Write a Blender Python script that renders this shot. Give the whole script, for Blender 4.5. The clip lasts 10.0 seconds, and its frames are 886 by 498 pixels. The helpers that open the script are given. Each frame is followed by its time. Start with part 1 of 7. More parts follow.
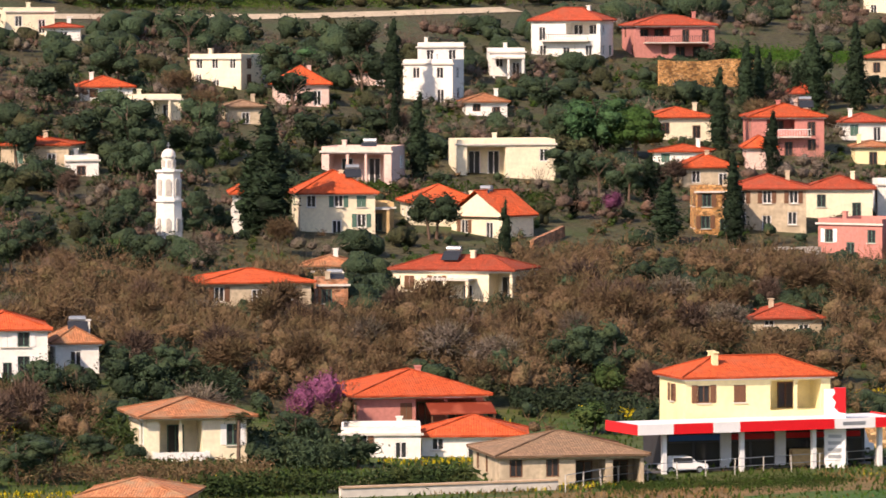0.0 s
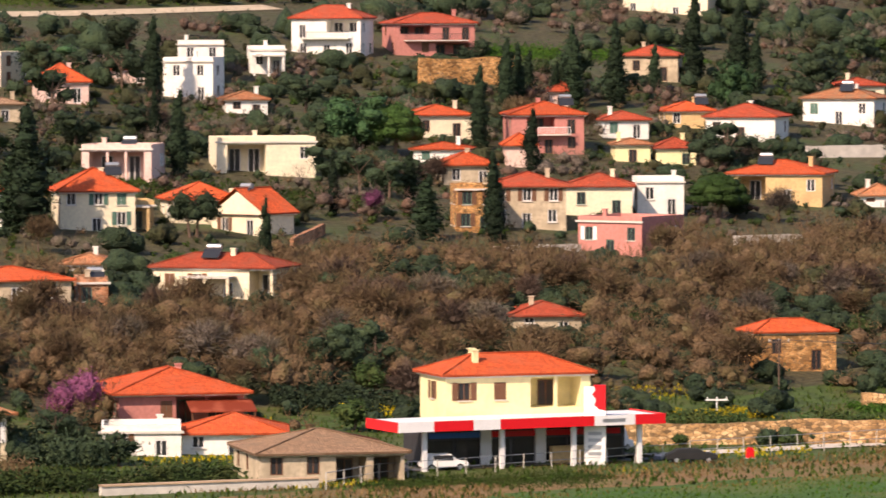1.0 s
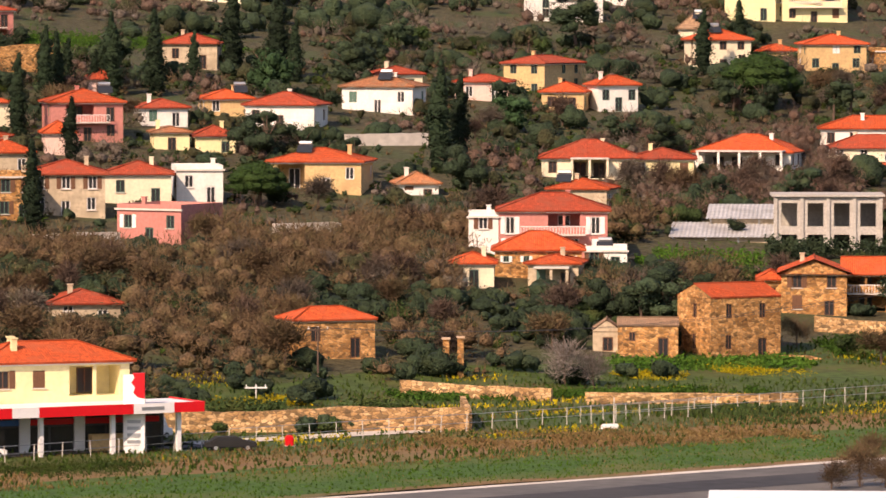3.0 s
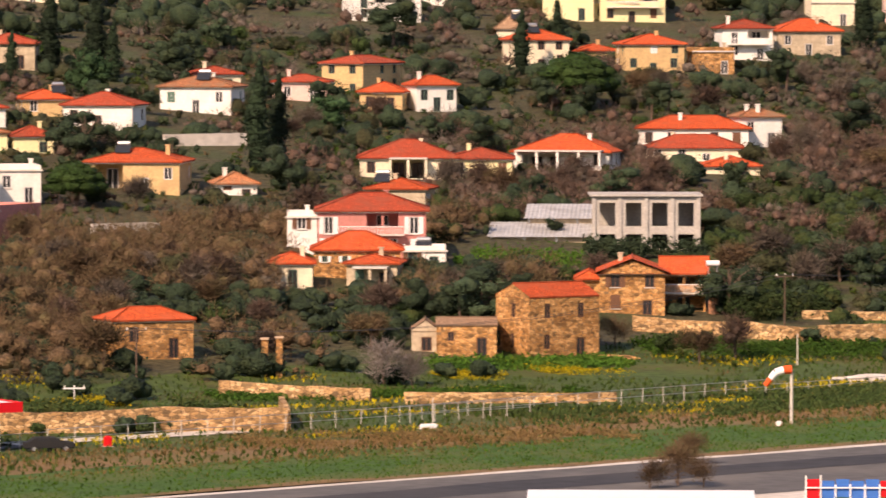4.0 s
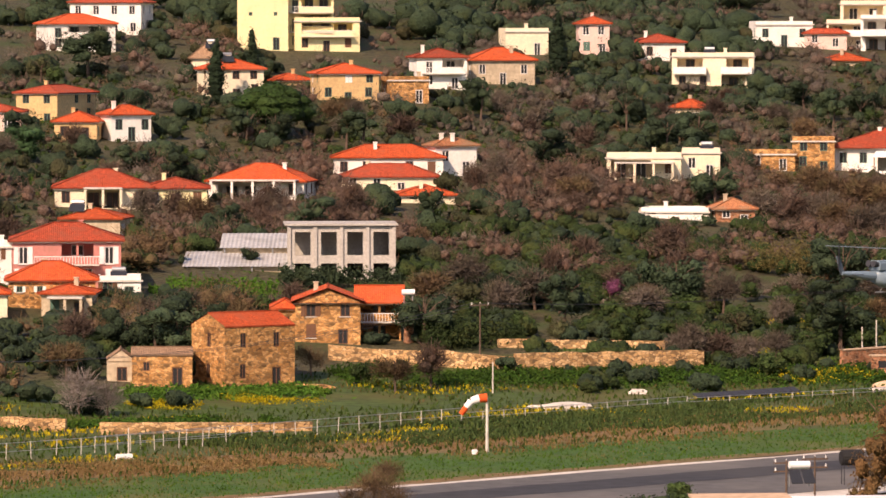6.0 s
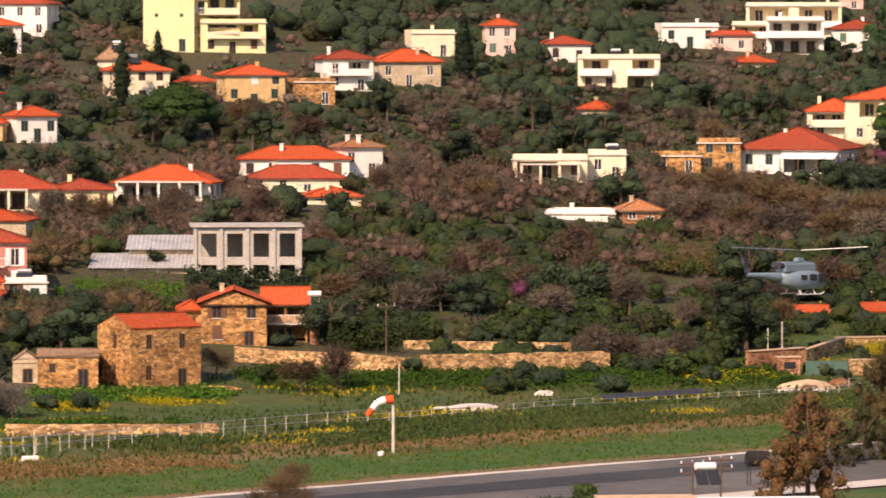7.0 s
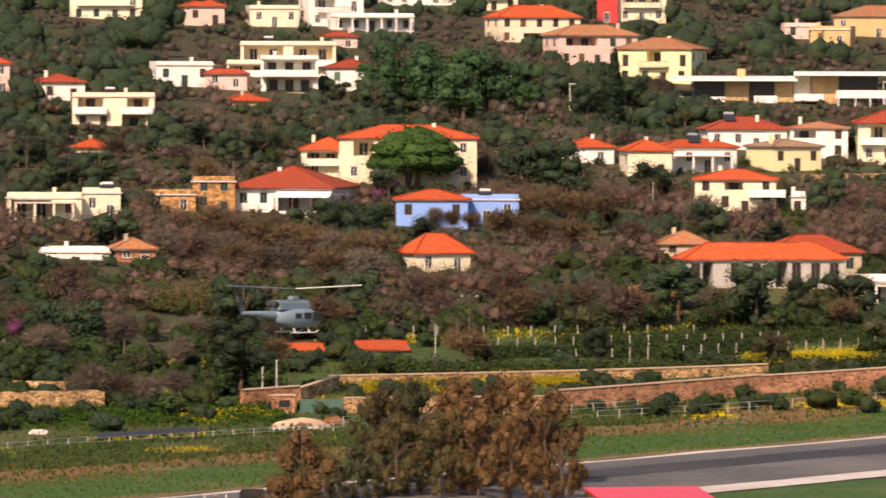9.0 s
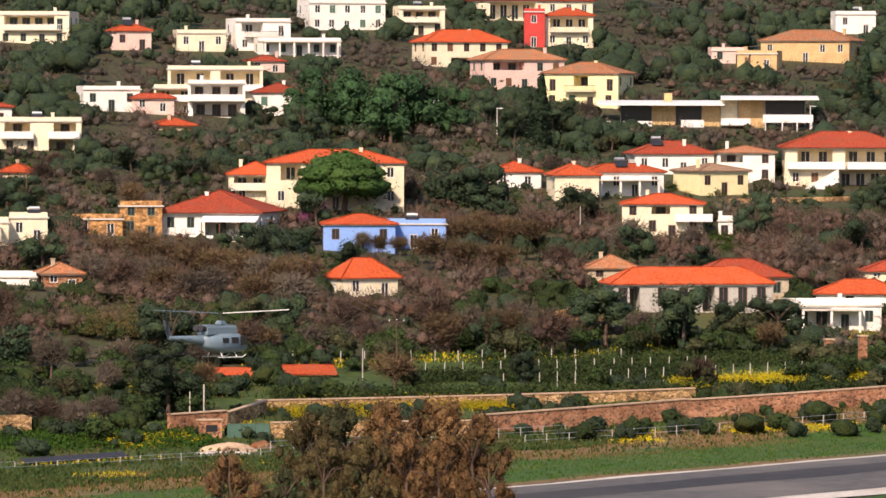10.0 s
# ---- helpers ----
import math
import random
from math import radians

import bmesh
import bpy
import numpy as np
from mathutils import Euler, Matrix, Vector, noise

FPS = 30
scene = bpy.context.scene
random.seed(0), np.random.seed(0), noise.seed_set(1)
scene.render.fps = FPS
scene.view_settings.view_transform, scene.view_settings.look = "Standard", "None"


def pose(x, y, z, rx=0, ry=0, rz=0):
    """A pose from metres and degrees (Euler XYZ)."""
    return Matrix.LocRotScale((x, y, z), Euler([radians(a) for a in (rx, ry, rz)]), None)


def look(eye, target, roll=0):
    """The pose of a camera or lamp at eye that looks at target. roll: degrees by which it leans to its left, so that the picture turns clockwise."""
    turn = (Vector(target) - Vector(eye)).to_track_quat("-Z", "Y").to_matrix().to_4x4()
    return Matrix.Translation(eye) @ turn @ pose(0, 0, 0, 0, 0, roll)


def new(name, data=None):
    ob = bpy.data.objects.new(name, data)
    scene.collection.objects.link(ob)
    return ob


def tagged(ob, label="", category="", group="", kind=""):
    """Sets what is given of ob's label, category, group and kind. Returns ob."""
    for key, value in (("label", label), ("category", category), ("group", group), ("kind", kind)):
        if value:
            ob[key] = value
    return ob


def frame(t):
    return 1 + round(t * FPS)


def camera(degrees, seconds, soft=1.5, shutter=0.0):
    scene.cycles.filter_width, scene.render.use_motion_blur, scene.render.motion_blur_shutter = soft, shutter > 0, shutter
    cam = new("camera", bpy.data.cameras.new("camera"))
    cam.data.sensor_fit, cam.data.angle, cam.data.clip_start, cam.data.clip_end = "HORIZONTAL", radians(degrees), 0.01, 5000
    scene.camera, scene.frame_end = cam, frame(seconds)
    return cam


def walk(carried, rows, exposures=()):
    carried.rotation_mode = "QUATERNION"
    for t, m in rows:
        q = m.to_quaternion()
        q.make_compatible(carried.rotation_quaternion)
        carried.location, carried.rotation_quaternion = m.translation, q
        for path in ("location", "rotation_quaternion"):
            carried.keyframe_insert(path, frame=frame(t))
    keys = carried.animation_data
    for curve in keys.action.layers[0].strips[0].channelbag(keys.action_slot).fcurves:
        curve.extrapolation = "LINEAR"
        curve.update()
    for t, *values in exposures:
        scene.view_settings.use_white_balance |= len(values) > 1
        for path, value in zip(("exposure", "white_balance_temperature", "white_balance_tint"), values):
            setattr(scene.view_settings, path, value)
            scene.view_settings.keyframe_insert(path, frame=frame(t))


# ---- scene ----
cam = camera(9.0, 10.0, soft=1.6, shutter=0.2)
walk(cam, [
    (0.0, pose(0, 0, 40, 87.6500, 0.2321, 8.0000)),
    (0.3, pose(0, 0, 40, 87.6483, 0.2799, 7.6004)),
    (0.5, pose(0, 0, 40, 87.6292, 0.3118, 7.3728)),
    (0.7, pose(0, 0, 40, 87.6059, 0.2554, 6.7662)),
    (1.0, pose(0, 0, 40, 87.6183, 0.1708, 5.5620)),
    (1.3, pose(0, 0, 40, 87.6000, 0.1364, 4.9841)),
    (1.5, pose(0, 0, 40, 87.5874, 0.1135, 4.4110)),
    (1.7, pose(0, 0, 40, 87.5958, 0.0838, 3.8755)),
    (2.0, pose(0, 0, 40, 87.5719, 0.0392, 3.0183)),
    (2.3, pose(0, 0, 40, 87.5346, 0.0107, 2.2850)),
    (2.5, pose(0, 0, 40, 87.5175, -0.0083, 1.7735)),
    (2.7, pose(0, 0, 40, 87.4936, -0.0268, 1.3220)),
    (3.8, pose(0, 0, 40, 87.4889, -0.0307, -0.3448)),
    (4.0, pose(0, 0, 40, 87.4914, -0.0390, -0.9695)),
    (4.2, pose(0, 0, 40, 87.4978, -0.0171, -1.5512)),
    (4.5, pose(0, 0, 40, 87.5206, 0.0156, -2.1853)),
    (4.8, pose(0, 0, 40, 87.5927, 0.0362, -2.5333)),
    (5.0, pose(0, 0, 40, 87.6855, 0.0499, -2.8080)),
    (5.2, pose(0, 0, 40, 87.7391, 0.0135, -3.1874)),
    (6.3, pose(0, 0, 40, 87.7933, 0.0561, -4.3163)),
    (6.5, pose(0, 0, 40, 87.7911, 0.0638, -4.5217)),
    (6.8, pose(0, 0, 40, 87.7898, 0.0243, -4.8228)),
    (7.0, pose(0, 0, 40, 87.8056, -0.0020, -5.0292)),
    (7.2, pose(0, 0, 40, 87.8297, -0.0339, -5.7174)),
    (7.5, pose(0, 0, 40, 87.8664, -0.0818, -6.5285)),
    (7.7, pose(0, 0, 40, 87.8934, -0.0878, -6.9321)),
    (8.0, pose(0, 0, 40, 87.9855, -0.0967, -7.3886)),
    (8.3, pose(0, 0, 40, 88.0679, -0.1349, -7.7909)),
    (8.5, pose(0, 0, 40, 88.1267, -0.1604, -8.1699)),
    (8.7, pose(0, 0, 40, 88.1720, -0.1618, -9.0696)),
    (9.0, pose(0, 0, 40, 88.2045, -0.1639, -10.1677)),
    (9.2, pose(0, 0, 40, 88.2145, -0.1509, -10.6842)),
    (9.5, pose(0, 0, 40, 88.2574, -0.1313, -10.9513)),
    (9.7, pose(0, 0, 40, 88.3316, -0.1370, -10.9239)),
    (10.0, pose(0, 0, 40, 88.4556, -0.1456, -10.9087))
], [(0.0, 0.52, 6950, 22), (2.5, 0.40, 7550, 27), (5.0, 0.33, 7700, 29), (7.5, 0.31, 7600, 28), (9.0, 0.27, 7500, 26), (10.0, 0.27, 6850, 22)])

# ---- world and sun ----
SUN_AZ, SUN_EL = 212.0, 38.0  # compass degrees, clockwise from +Y
world = bpy.data.worlds.new("world")
scene.world = world
world.use_nodes = True
wn = world.node_tree.nodes
sky = wn.new("ShaderNodeTexSky")
sky.sky_type, sky.sun_disc = "NISHITA", False
sky.sun_elevation, sky.sun_rotation = radians(SUN_EL), radians(SUN_AZ)
wn["Background"].inputs["Strength"].default_value = 0.14
world.node_tree.links.new(sky.outputs[0], wn["Background"].inputs["Color"])
sun = new("sun", bpy.data.lights.new("sun", "SUN"))
sun.data.energy, sun.data.angle, sun.data.color = 4.5, radians(0.6), (1.0, 0.86, 0.68)
sun_way = Vector((math.sin(radians(SUN_AZ)) * math.cos(radians(SUN_EL)), math.cos(radians(SUN_AZ)) * math.cos(radians(SUN_EL)), math.sin(radians(SUN_EL))))
sun.matrix_world = look(sun_way * 900, (0, 0, 0))


# ---- materials ----
def material(name, base, rough=0.85, spread=0.25, grain=1.2, fine=9.0, bump=0.25, second=None, metal=0.0, island=0.0, obj=0.0, spec=0.3, relief=0.08):
    """Base colour broken by coarse and fine noise, with optional stains in a second colour."""
    m = bpy.data.materials.new(name)
    m.use_nodes = True
    n, l = m.node_tree.nodes, m.node_tree.links
    b = n["Principled BSDF"]
    b.inputs["Roughness"].default_value, b.inputs["Metallic"].default_value = rough, metal
    b.inputs["Specular IOR Level"].default_value = spec
    co = n.new("ShaderNodeTexCoord")
    n1, n2 = n.new("ShaderNodeTexNoise"), n.new("ShaderNodeTexNoise")
    n1.inputs["Scale"].default_value, n2.inputs["Scale"].default_value = grain, fine
    n1.inputs["Detail"].default_value = n2.inputs["Detail"].default_value = 4
    for q in (n1, n2):
        l.new(co.outputs["Object"], q.inputs["Vector"])
    ramp = n.new("ShaderNodeValToRGB")
    dark = [c * (1 - spread) for c in base]
    lite = [min(1, c * (1 + spread * 0.6)) for c in base]
    ramp.color_ramp.elements[0].position, ramp.color_ramp.elements[1].position = 0.3, 0.7
    ramp.color_ramp.elements[0].color, ramp.color_ramp.elements[1].color = (*dark, 1), (*lite, 1)
    l.new(n2.outputs["Fac"], ramp.inputs["Fac"])
    mix = n.new("ShaderNodeMix")
    mix.data_type = "RGBA"
    l.new(ramp.outputs[0], mix.inputs[6])
    mix.inputs[7].default_value = (*(second or [c * (1 - spread * 1.2) for c in base]), 1)
    r2 = n.new("ShaderNodeValToRGB")
    r2.color_ramp.elements[0].position, r2.color_ramp.elements[1].position = 0.48, 0.72
    l.new(n1.outputs["Fac"], r2.inputs["Fac"])
    l.new(r2.outputs[0], mix.inputs[0])
    col = mix.outputs[2]
    if island or obj:
        hsv = n.new("ShaderNodeHueSaturation")
        l.new(col, hsv.inputs["Color"])
        geo, info = n.new("ShaderNodeNewGeometry"), n.new("ShaderNodeObjectInfo")
        a, c = n.new("ShaderNodeMath"), n.new("ShaderNodeMath")
        a.operation = c.operation = "MULTIPLY_ADD"
        l.new(geo.outputs["Random Per Island"], a.inputs[0])
        a.inputs[1].default_value, a.inputs[2].default_value = island, 1 - island / 2 - obj / 2
        l.new(info.outputs["Random"], c.inputs[0])
        c.inputs[1].default_value = obj
        l.new(a.outputs[0], c.inputs[2])
        l.new(c.outputs[0], hsv.inputs["Value"])
        col = hsv.outputs[0]
    l.new(col, b.inputs["Base Color"])
    if bump:
        bp = n.new("ShaderNodeBump")
        bp.inputs["Strength"].default_value, bp.inputs["Distance"].default_value = bump, relief
        l.new(n2.outputs["Fac"], bp.inputs["Height"])
        l.new(bp.outputs[0], b.inputs["Normal"])
    return m


def tile_material(name, base, dirt):
    """Clay roof tiles in courses: rolls across the slope, each tile of its own shade, lichen in patches."""
    m = bpy.data.materials.new(name)
    m.use_nodes = True
    n, l = m.node_tree.nodes, m.node_tree.links
    b = n["Principled BSDF"]
    b.inputs["Roughness"].default_value, b.inputs["Specular IOR Level"].default_value = 0.85, 0.2
    uv, co = n.new("ShaderNodeUVMap"), n.new("ShaderNodeTexCoord")
    uv.uv_map = "UVMap"
    br = n.new("ShaderNodeTexBrick")
    br.offset, br.inputs["Scale"].default_value = 0.0, 1.0
    br.inputs["Brick Width"].default_value, br.inputs["Row Height"].default_value = 0.24, 0.36
    br.inputs["Mortar Size"].default_value, br.inputs["Bias"].default_value = 0.02, 0.0
    br.inputs["Color1"].default_value = (*[c * 0.72 for c in base], 1)
    br.inputs["Color2"].default_value = (*[min(1, c * 1.22) for c in base], 1)
    br.inputs["Mortar"].default_value = (*[c * 0.4 for c in base], 1)
    l.new(uv.outputs[0], br.inputs["Vector"])
    ns = n.new("ShaderNodeTexNoise")
    ns.inputs["Scale"].default_value, ns.inputs["Detail"].default_value = 0.55, 6
    l.new(co.outputs["Object"], ns.inputs["Vector"])
    rp = n.new("ShaderNodeValToRGB")
    rp.color_ramp.elements[0].position, rp.color_ramp.elements[1].position = 0.46, 0.70
    l.new(ns.outputs["Fac"], rp.inputs["Fac"])
    mix = n.new("ShaderNodeMix")
    mix.data_type = "RGBA"
    l.new(rp.outputs[0], mix.inputs[0])
    l.new(br.outputs["Color"], mix.inputs[6])
    mix.inputs[7].default_value = (*dirt, 1)
    info, hsv, ma = n.new("ShaderNodeObjectInfo"), n.new("ShaderNodeHueSaturation"), n.new("ShaderNodeMath")
    ma.operation = "MULTIPLY_ADD"
    l.new(info.outputs["Random"], ma.inputs[0])
    ma.inputs[1].default_value, ma.inputs[2].default_value = 0.35, 0.82
    l.new(ma.outputs[0], hsv.inputs["Value"])
    l.new(mix.outputs[2], hsv.inputs["Color"])
    l.new(hsv.outputs[0], b.inputs["Base Color"])
    wv = n.new("ShaderNodeTexWave")
    wv.bands_direction = "X"
    wv.inputs["Scale"].default_value = 1.31
    l.new(uv.outputs[0], wv.inputs["Vector"])
    bp = n.new("ShaderNodeBump")
    bp.inputs["Strength"].default_value, bp.inputs["Distance"].default_value = 0.7, 0.06
    l.new(wv.outputs["Fac"], bp.inputs["Height"])
    l.new(bp.outputs[0], b.inputs["Normal"])
    return m


def stone_material(name, base, joint, size=2.6):
    """Rubble masonry: irregular stones of mixed shades, set in joints of the given colour."""
    m = bpy.data.materials.new(name)
    m.use_nodes = True
    n, l = m.node_tree.nodes, m.node_tree.links
    b = n["Principled BSDF"]
    b.inputs["Roughness"].default_value, b.inputs["Specular IOR Level"].default_value = 0.9, 0.2
    co, mp = n.new("ShaderNodeTexCoord"), n.new("ShaderNodeMapping")
    mp.inputs["Scale"].default_value = (1, 1, 1.7)
    l.new(co.outputs["Object"], mp.inputs["Vector"])
    v1, v2 = n.new("ShaderNodeTexVoronoi"), n.new("ShaderNodeTexVoronoi")
    v2.feature = "DISTANCE_TO_EDGE"
    for v in (v1, v2):
        v.inputs["Scale"].default_value = size
        l.new(mp.outputs[0], v.inputs["Vector"])
    sep = n.new("ShaderNodeSeparateColor")
    l.new(v1.outputs["Color"], sep.inputs[0])
    rp = n.new("ShaderNodeValToRGB")
    rp.color_ramp.elements[0].color = (*[c * 0.32 for c in base], 1)
    rp.color_ramp.elements[1].color = (*[min(1, c * 1.35) for c in base], 1)
    e = rp.color_ramp.elements.new(0.5)
    e.color = (base[0], base[1] * 0.86, base[2] * 0.7, 1)
    l.new(sep.outputs[0], rp.inputs["Fac"])
    ed = n.new("ShaderNodeMath")
    ed.operation, ed.inputs[1].default_value = "LESS_THAN", 0.045
    l.new(v2.outputs["Distance"], ed.inputs[0])
    mix = n.new("ShaderNodeMix")
    mix.data_type = "RGBA"
    l.new(ed.outputs[0], mix.inputs[0])
    l.new(rp.outputs[0], mix.inputs[6])
    mix.inputs[7].default_value = (*joint, 1)
    ns = n.new("ShaderNodeTexNoise")
    ns.inputs["Scale"].default_value, ns.inputs["Detail"].default_value = 0.35, 5
    l.new(co.outputs["Object"], ns.inputs["Vector"])
    r3 = n.new("ShaderNodeValToRGB")
    r3.color_ramp.elements[0].position, r3.color_ramp.elements[0].color = 0.35, (0.55, 0.52, 0.5, 1)
    r3.color_ramp.elements[1].position, r3.color_ramp.elements[1].color = 0.65, (1, 1, 1, 1)
    l.new(ns.outputs["Fac"], r3.inputs["Fac"])
    mu = n.new("ShaderNodeMix")
    mu.data_type, mu.blend_type = "RGBA", "MULTIPLY"
    mu.inputs[0].default_value = 1.0
    l.new(mix.outputs[2], mu.inputs[6])
    l.new(r3.outputs[0], mu.inputs[7])
    l.new(mu.outputs[2], b.inputs["Base Color"])
    bp = n.new("ShaderNodeBump")
    bp.inputs["Strength"].default_value, bp.inputs["Distance"].default_value = 0.8, 0.12
    l.new(v2.outputs["Distance"], bp.inputs["Height"])
    l.new(bp.outputs[0], b.inputs["Normal"])
    return m


WHITE = material("white_plaster", (0.80, 0.77, 0.70), spread=0.10, grain=0.35, fine=2.5, bump=0.05, second=(0.66, 0.61, 0.53))
CREAM = material("cream_plaster", (0.80, 0.70, 0.50), spread=0.12, grain=0.35, fine=2.5, bump=0.05, second=(0.66, 0.56, 0.40))
YELLOW = material("pale_yellow_plaster", (0.82, 0.72, 0.40), spread=0.10, grain=0.3, fine=2.2, bump=0.05, second=(0.72, 0.62, 0.34))
OCHRE = material("ochre_plaster", (0.62, 0.42, 0.20), spread=0.2, grain=0.4, fine=2.5, bump=0.08, second=(0.48, 0.31, 0.15))
PINK = material("pink_plaster", (0.52, 0.205, 0.17), spread=0.16, grain=0.4, fine=2.5, bump=0.06, second=(0.42, 0.18, 0.14))
ROSE = material("pale_rose_plaster", (0.74, 0.52, 0.44), spread=0.14, grain=0.4, fine=2.5, bump=0.06, second=(0.62, 0.42, 0.36))
RED = material("red_plaster", (0.55, 0.06, 0.05), spread=0.14, grain=0.4, fine=2.5, bump=0.05)
BLUE = material("blue_plaster", (0.22, 0.38, 0.74), spread=0.12, grain=0.4, fine=2.5, bump=0.05, second=(0.24, 0.39, 0.76))
TAN = material("weathered_plaster", (0.52, 0.42, 0.29), spread=0.3, grain=0.5, fine=2.0, bump=0.15, second=(0.36, 0.29, 0.20))
GREYWALL = material("bare_concrete", (0.46, 0.43, 0.38), spread=0.2, grain=0.5, fine=3.0, bump=0.12, second=(0.36, 0.33, 0.29))
# STONE and DRYSTONE: dark joint colour paints the shadow between the stones
STONE = stone_material("rubble_stone", (0.64, 0.36, 0.145), (0.30, 0.19, 0.10), 2.2)
DRYSTONE = stone_material("field_wall_stone", (0.62, 0.42, 0.22), (0.20, 0.13, 0.075), 2.0)
BRICKY = stone_material("reddish_stone", (0.50, 0.24, 0.14), (0.42, 0.28, 0.18), 2.4)
TILE = tile_material("clay_tiles", (0.64, 0.105, 0.03), (0.46, 0.10, 0.04))
TILE_DARK = tile_material("dark_red_tiles", (0.44, 0.075, 0.032), (0.30, 0.075, 0.04))
TILE_OLD = tile_material("old_clay_tiles", (0.50, 0.20, 0.09), (0.30, 0.19, 0.11))
TILE_BROWN = tile_material("brown_clay_tiles", (0.36, 0.22, 0.13), (0.24, 0.16, 0.10))
SLAB = material("roof_slab", (0.55, 0.50, 0.43), spread=0.25, grain=0.4, fine=2.0, bump=0.1)
GLASS = material("dark_glass", (0.03, 0.032, 0.035), rough=0.15, spread=0.1, bump=0, spec=0.6)
WOOD = material("brown_wood", (0.16, 0.075, 0.04), rough=0.6, spread=0.25, fine=12)
GREENWOOD = material("green_painted_wood", (0.08, 0.16, 0.12), rough=0.6, spread=0.2, fine=12)
FRAMEWHITE = material("white_paint", (0.78, 0.76, 0.72), rough=0.5, spread=0.08, bump=0.03)
METAL = material("grey_metal", (0.42, 0.44, 0.45), rough=0.45, spread=0.15, metal=0.7, bump=0.05)
DARKMETAL = material("dark_metal", (0.06, 0.06, 0.065), rough=0.5, spread=0.2, metal=0.4, bump=0.05)
SIGNRED = material("red_sheet", (0.72, 0.015, 0.02), rough=0.35, spread=0.08, bump=0.0)
SIGNWHITE = material("white_sheet", (0.82, 0.81, 0.79), rough=0.4, spread=0.06, bump=0.0)
SIGNYELLOW = material("yellow_sheet", (0.80, 0.58, 0.03), rough=0.4, spread=0.06, bump=0.0)
SIGNBLUE = material("blue_sheet", (0.04, 0.16, 0.50), rough=0.4, spread=0.08, bump=0.0)
SHEETROOF = material("grey_sheet_roof", (0.44, 0.44, 0.43), rough=0.6, spread=0.25, grain=0.3, fine=1.5, bump=0.05, second=(0.30, 0.29, 0.27))
RUBBER = material("black_rubber", (0.02, 0.02, 0.02), rough=0.8, spread=0.2)
ASPHALT = material("asphalt", (0.04, 0.04, 0.043), rough=0.9, spread=0.3, grain=0.05, fine=0.5, second=(0.06, 0.057, 0.055))
PALEASPHALT = material("worn_asphalt", (0.105, 0.10, 0.095), rough=0.9, spread=0.25, grain=0.06, fine=0.6, second=(0.17, 0.155, 0.135))
CONCRETE = material("pale_concrete", (0.60, 0.55, 0.48), spread=0.2, grain=0.1, fine=0.9, second=(0.46, 0.40, 0.33))
BARK = material("bark", (0.13, 0.085, 0.06), spread=0.35, fine=6, bump=0.4)
SOIL = material("hill_soil", (0.072, 0.064, 0.030), spread=0.65, grain=0.11, fine=1.3, bump=1.0, second=(0.046, 0.072, 0.020), relief=0.5)
GRASS = material("short_grass", (0.038, 0.096, 0.008), spread=0.5, grain=0.09, fine=1.1, bump=0.8, second=(0.095, 0.105, 0.024))
MEADOW = material("rough_meadow", (0.052, 0.085, 0.016), spread=0.5, grain=0.06, fine=0.9, bump=0.8, second=(0.105, 0.088, 0.026))
DRY = material("dry_grass", (0.19, 0.115, 0.045), spread=0.4, grain=0.06, fine=0.8, bump=0.6, second=(0.10, 0.105, 0.03))


def leaf_material(name, base, second, island=0.35):
    # wide noise spread paints the shade of gaps between leaves into the colour
    return material(name, base, rough=0.8, spread=0.62, grain=0.45, fine=3.4, bump=1.0, second=second, island=island, obj=0.7, spec=0.15, relief=0.5)


# bluer green: haze of the upper slope is put into the leaf colour
LEAF_DARK = leaf_material("dark_leaves", (0.036, 0.060, 0.031), (0.056, 0.078, 0.034))
LEAF_CITRUS = leaf_material("orchard_leaves", (0.040, 0.070, 0.020), (0.066, 0.080, 0.022))
LEAF_OLIVE = leaf_material("olive_leaves", (0.062, 0.068, 0.030), (0.085, 0.074, 0.034))
LEAF_PINE = leaf_material("pine_needles", (0.030, 0.066, 0.014), (0.04, 0.075, 0.018))
LEAF_CYPRESS = leaf_material("cypress_leaves", (0.018, 0.034, 0.016), (0.022, 0.04, 0.018))
LEAF_DUSKY = leaf_material("dusky_leaves", (0.115, 0.088, 0.036), (0.080, 0.075, 0.030))
LEAF_BROWN = leaf_material("dry_brown_leaves", (0.19, 0.105, 0.045), (0.125, 0.085, 0.032))
LEAF_LUSH = leaf_material("fresh_green_leaves", (0.040, 0.092, 0.036), (0.058, 0.115, 0.042))
TWIG = leaf_material("bare_twigs", (0.150, 0.096, 0.052), (0.128, 0.104, 0.046), 0.2)
TWIG_DARK = leaf_material("dark_twigs", (0.105, 0.072, 0.054), (0.125, 0.068, 0.044), 0.2)
TWIG_GREY = leaf_material("grey_twigs", (0.150, 0.120, 0.094), (0.120, 0.105, 0.062), 0.2)
TWIG_PALE = leaf_material("pale_grey_twigs", (0.27, 0.23, 0.20), (0.20, 0.17, 0.14), 0.2)
BLOSSOM = leaf_material("pink_blossom", (0.20, 0.06, 0.125), (0.15, 0.05, 0.095))
GRASSLEAF = leaf_material("grass_blades", (0.050, 0.096, 0.014), (0.078, 0.088, 0.02))
VERGELEAF = leaf_material("verge_blades", (0.046, 0.108, 0.009), (0.070, 0.112, 0.011))
LUSH = leaf_material("lush_green_weeds", (0.048, 0.125, 0.014), (0.075, 0.14, 0.016))
REED = leaf_material("pale_reeds", (0.24, 0.19, 0.07), (0.18, 0.16, 0.05))
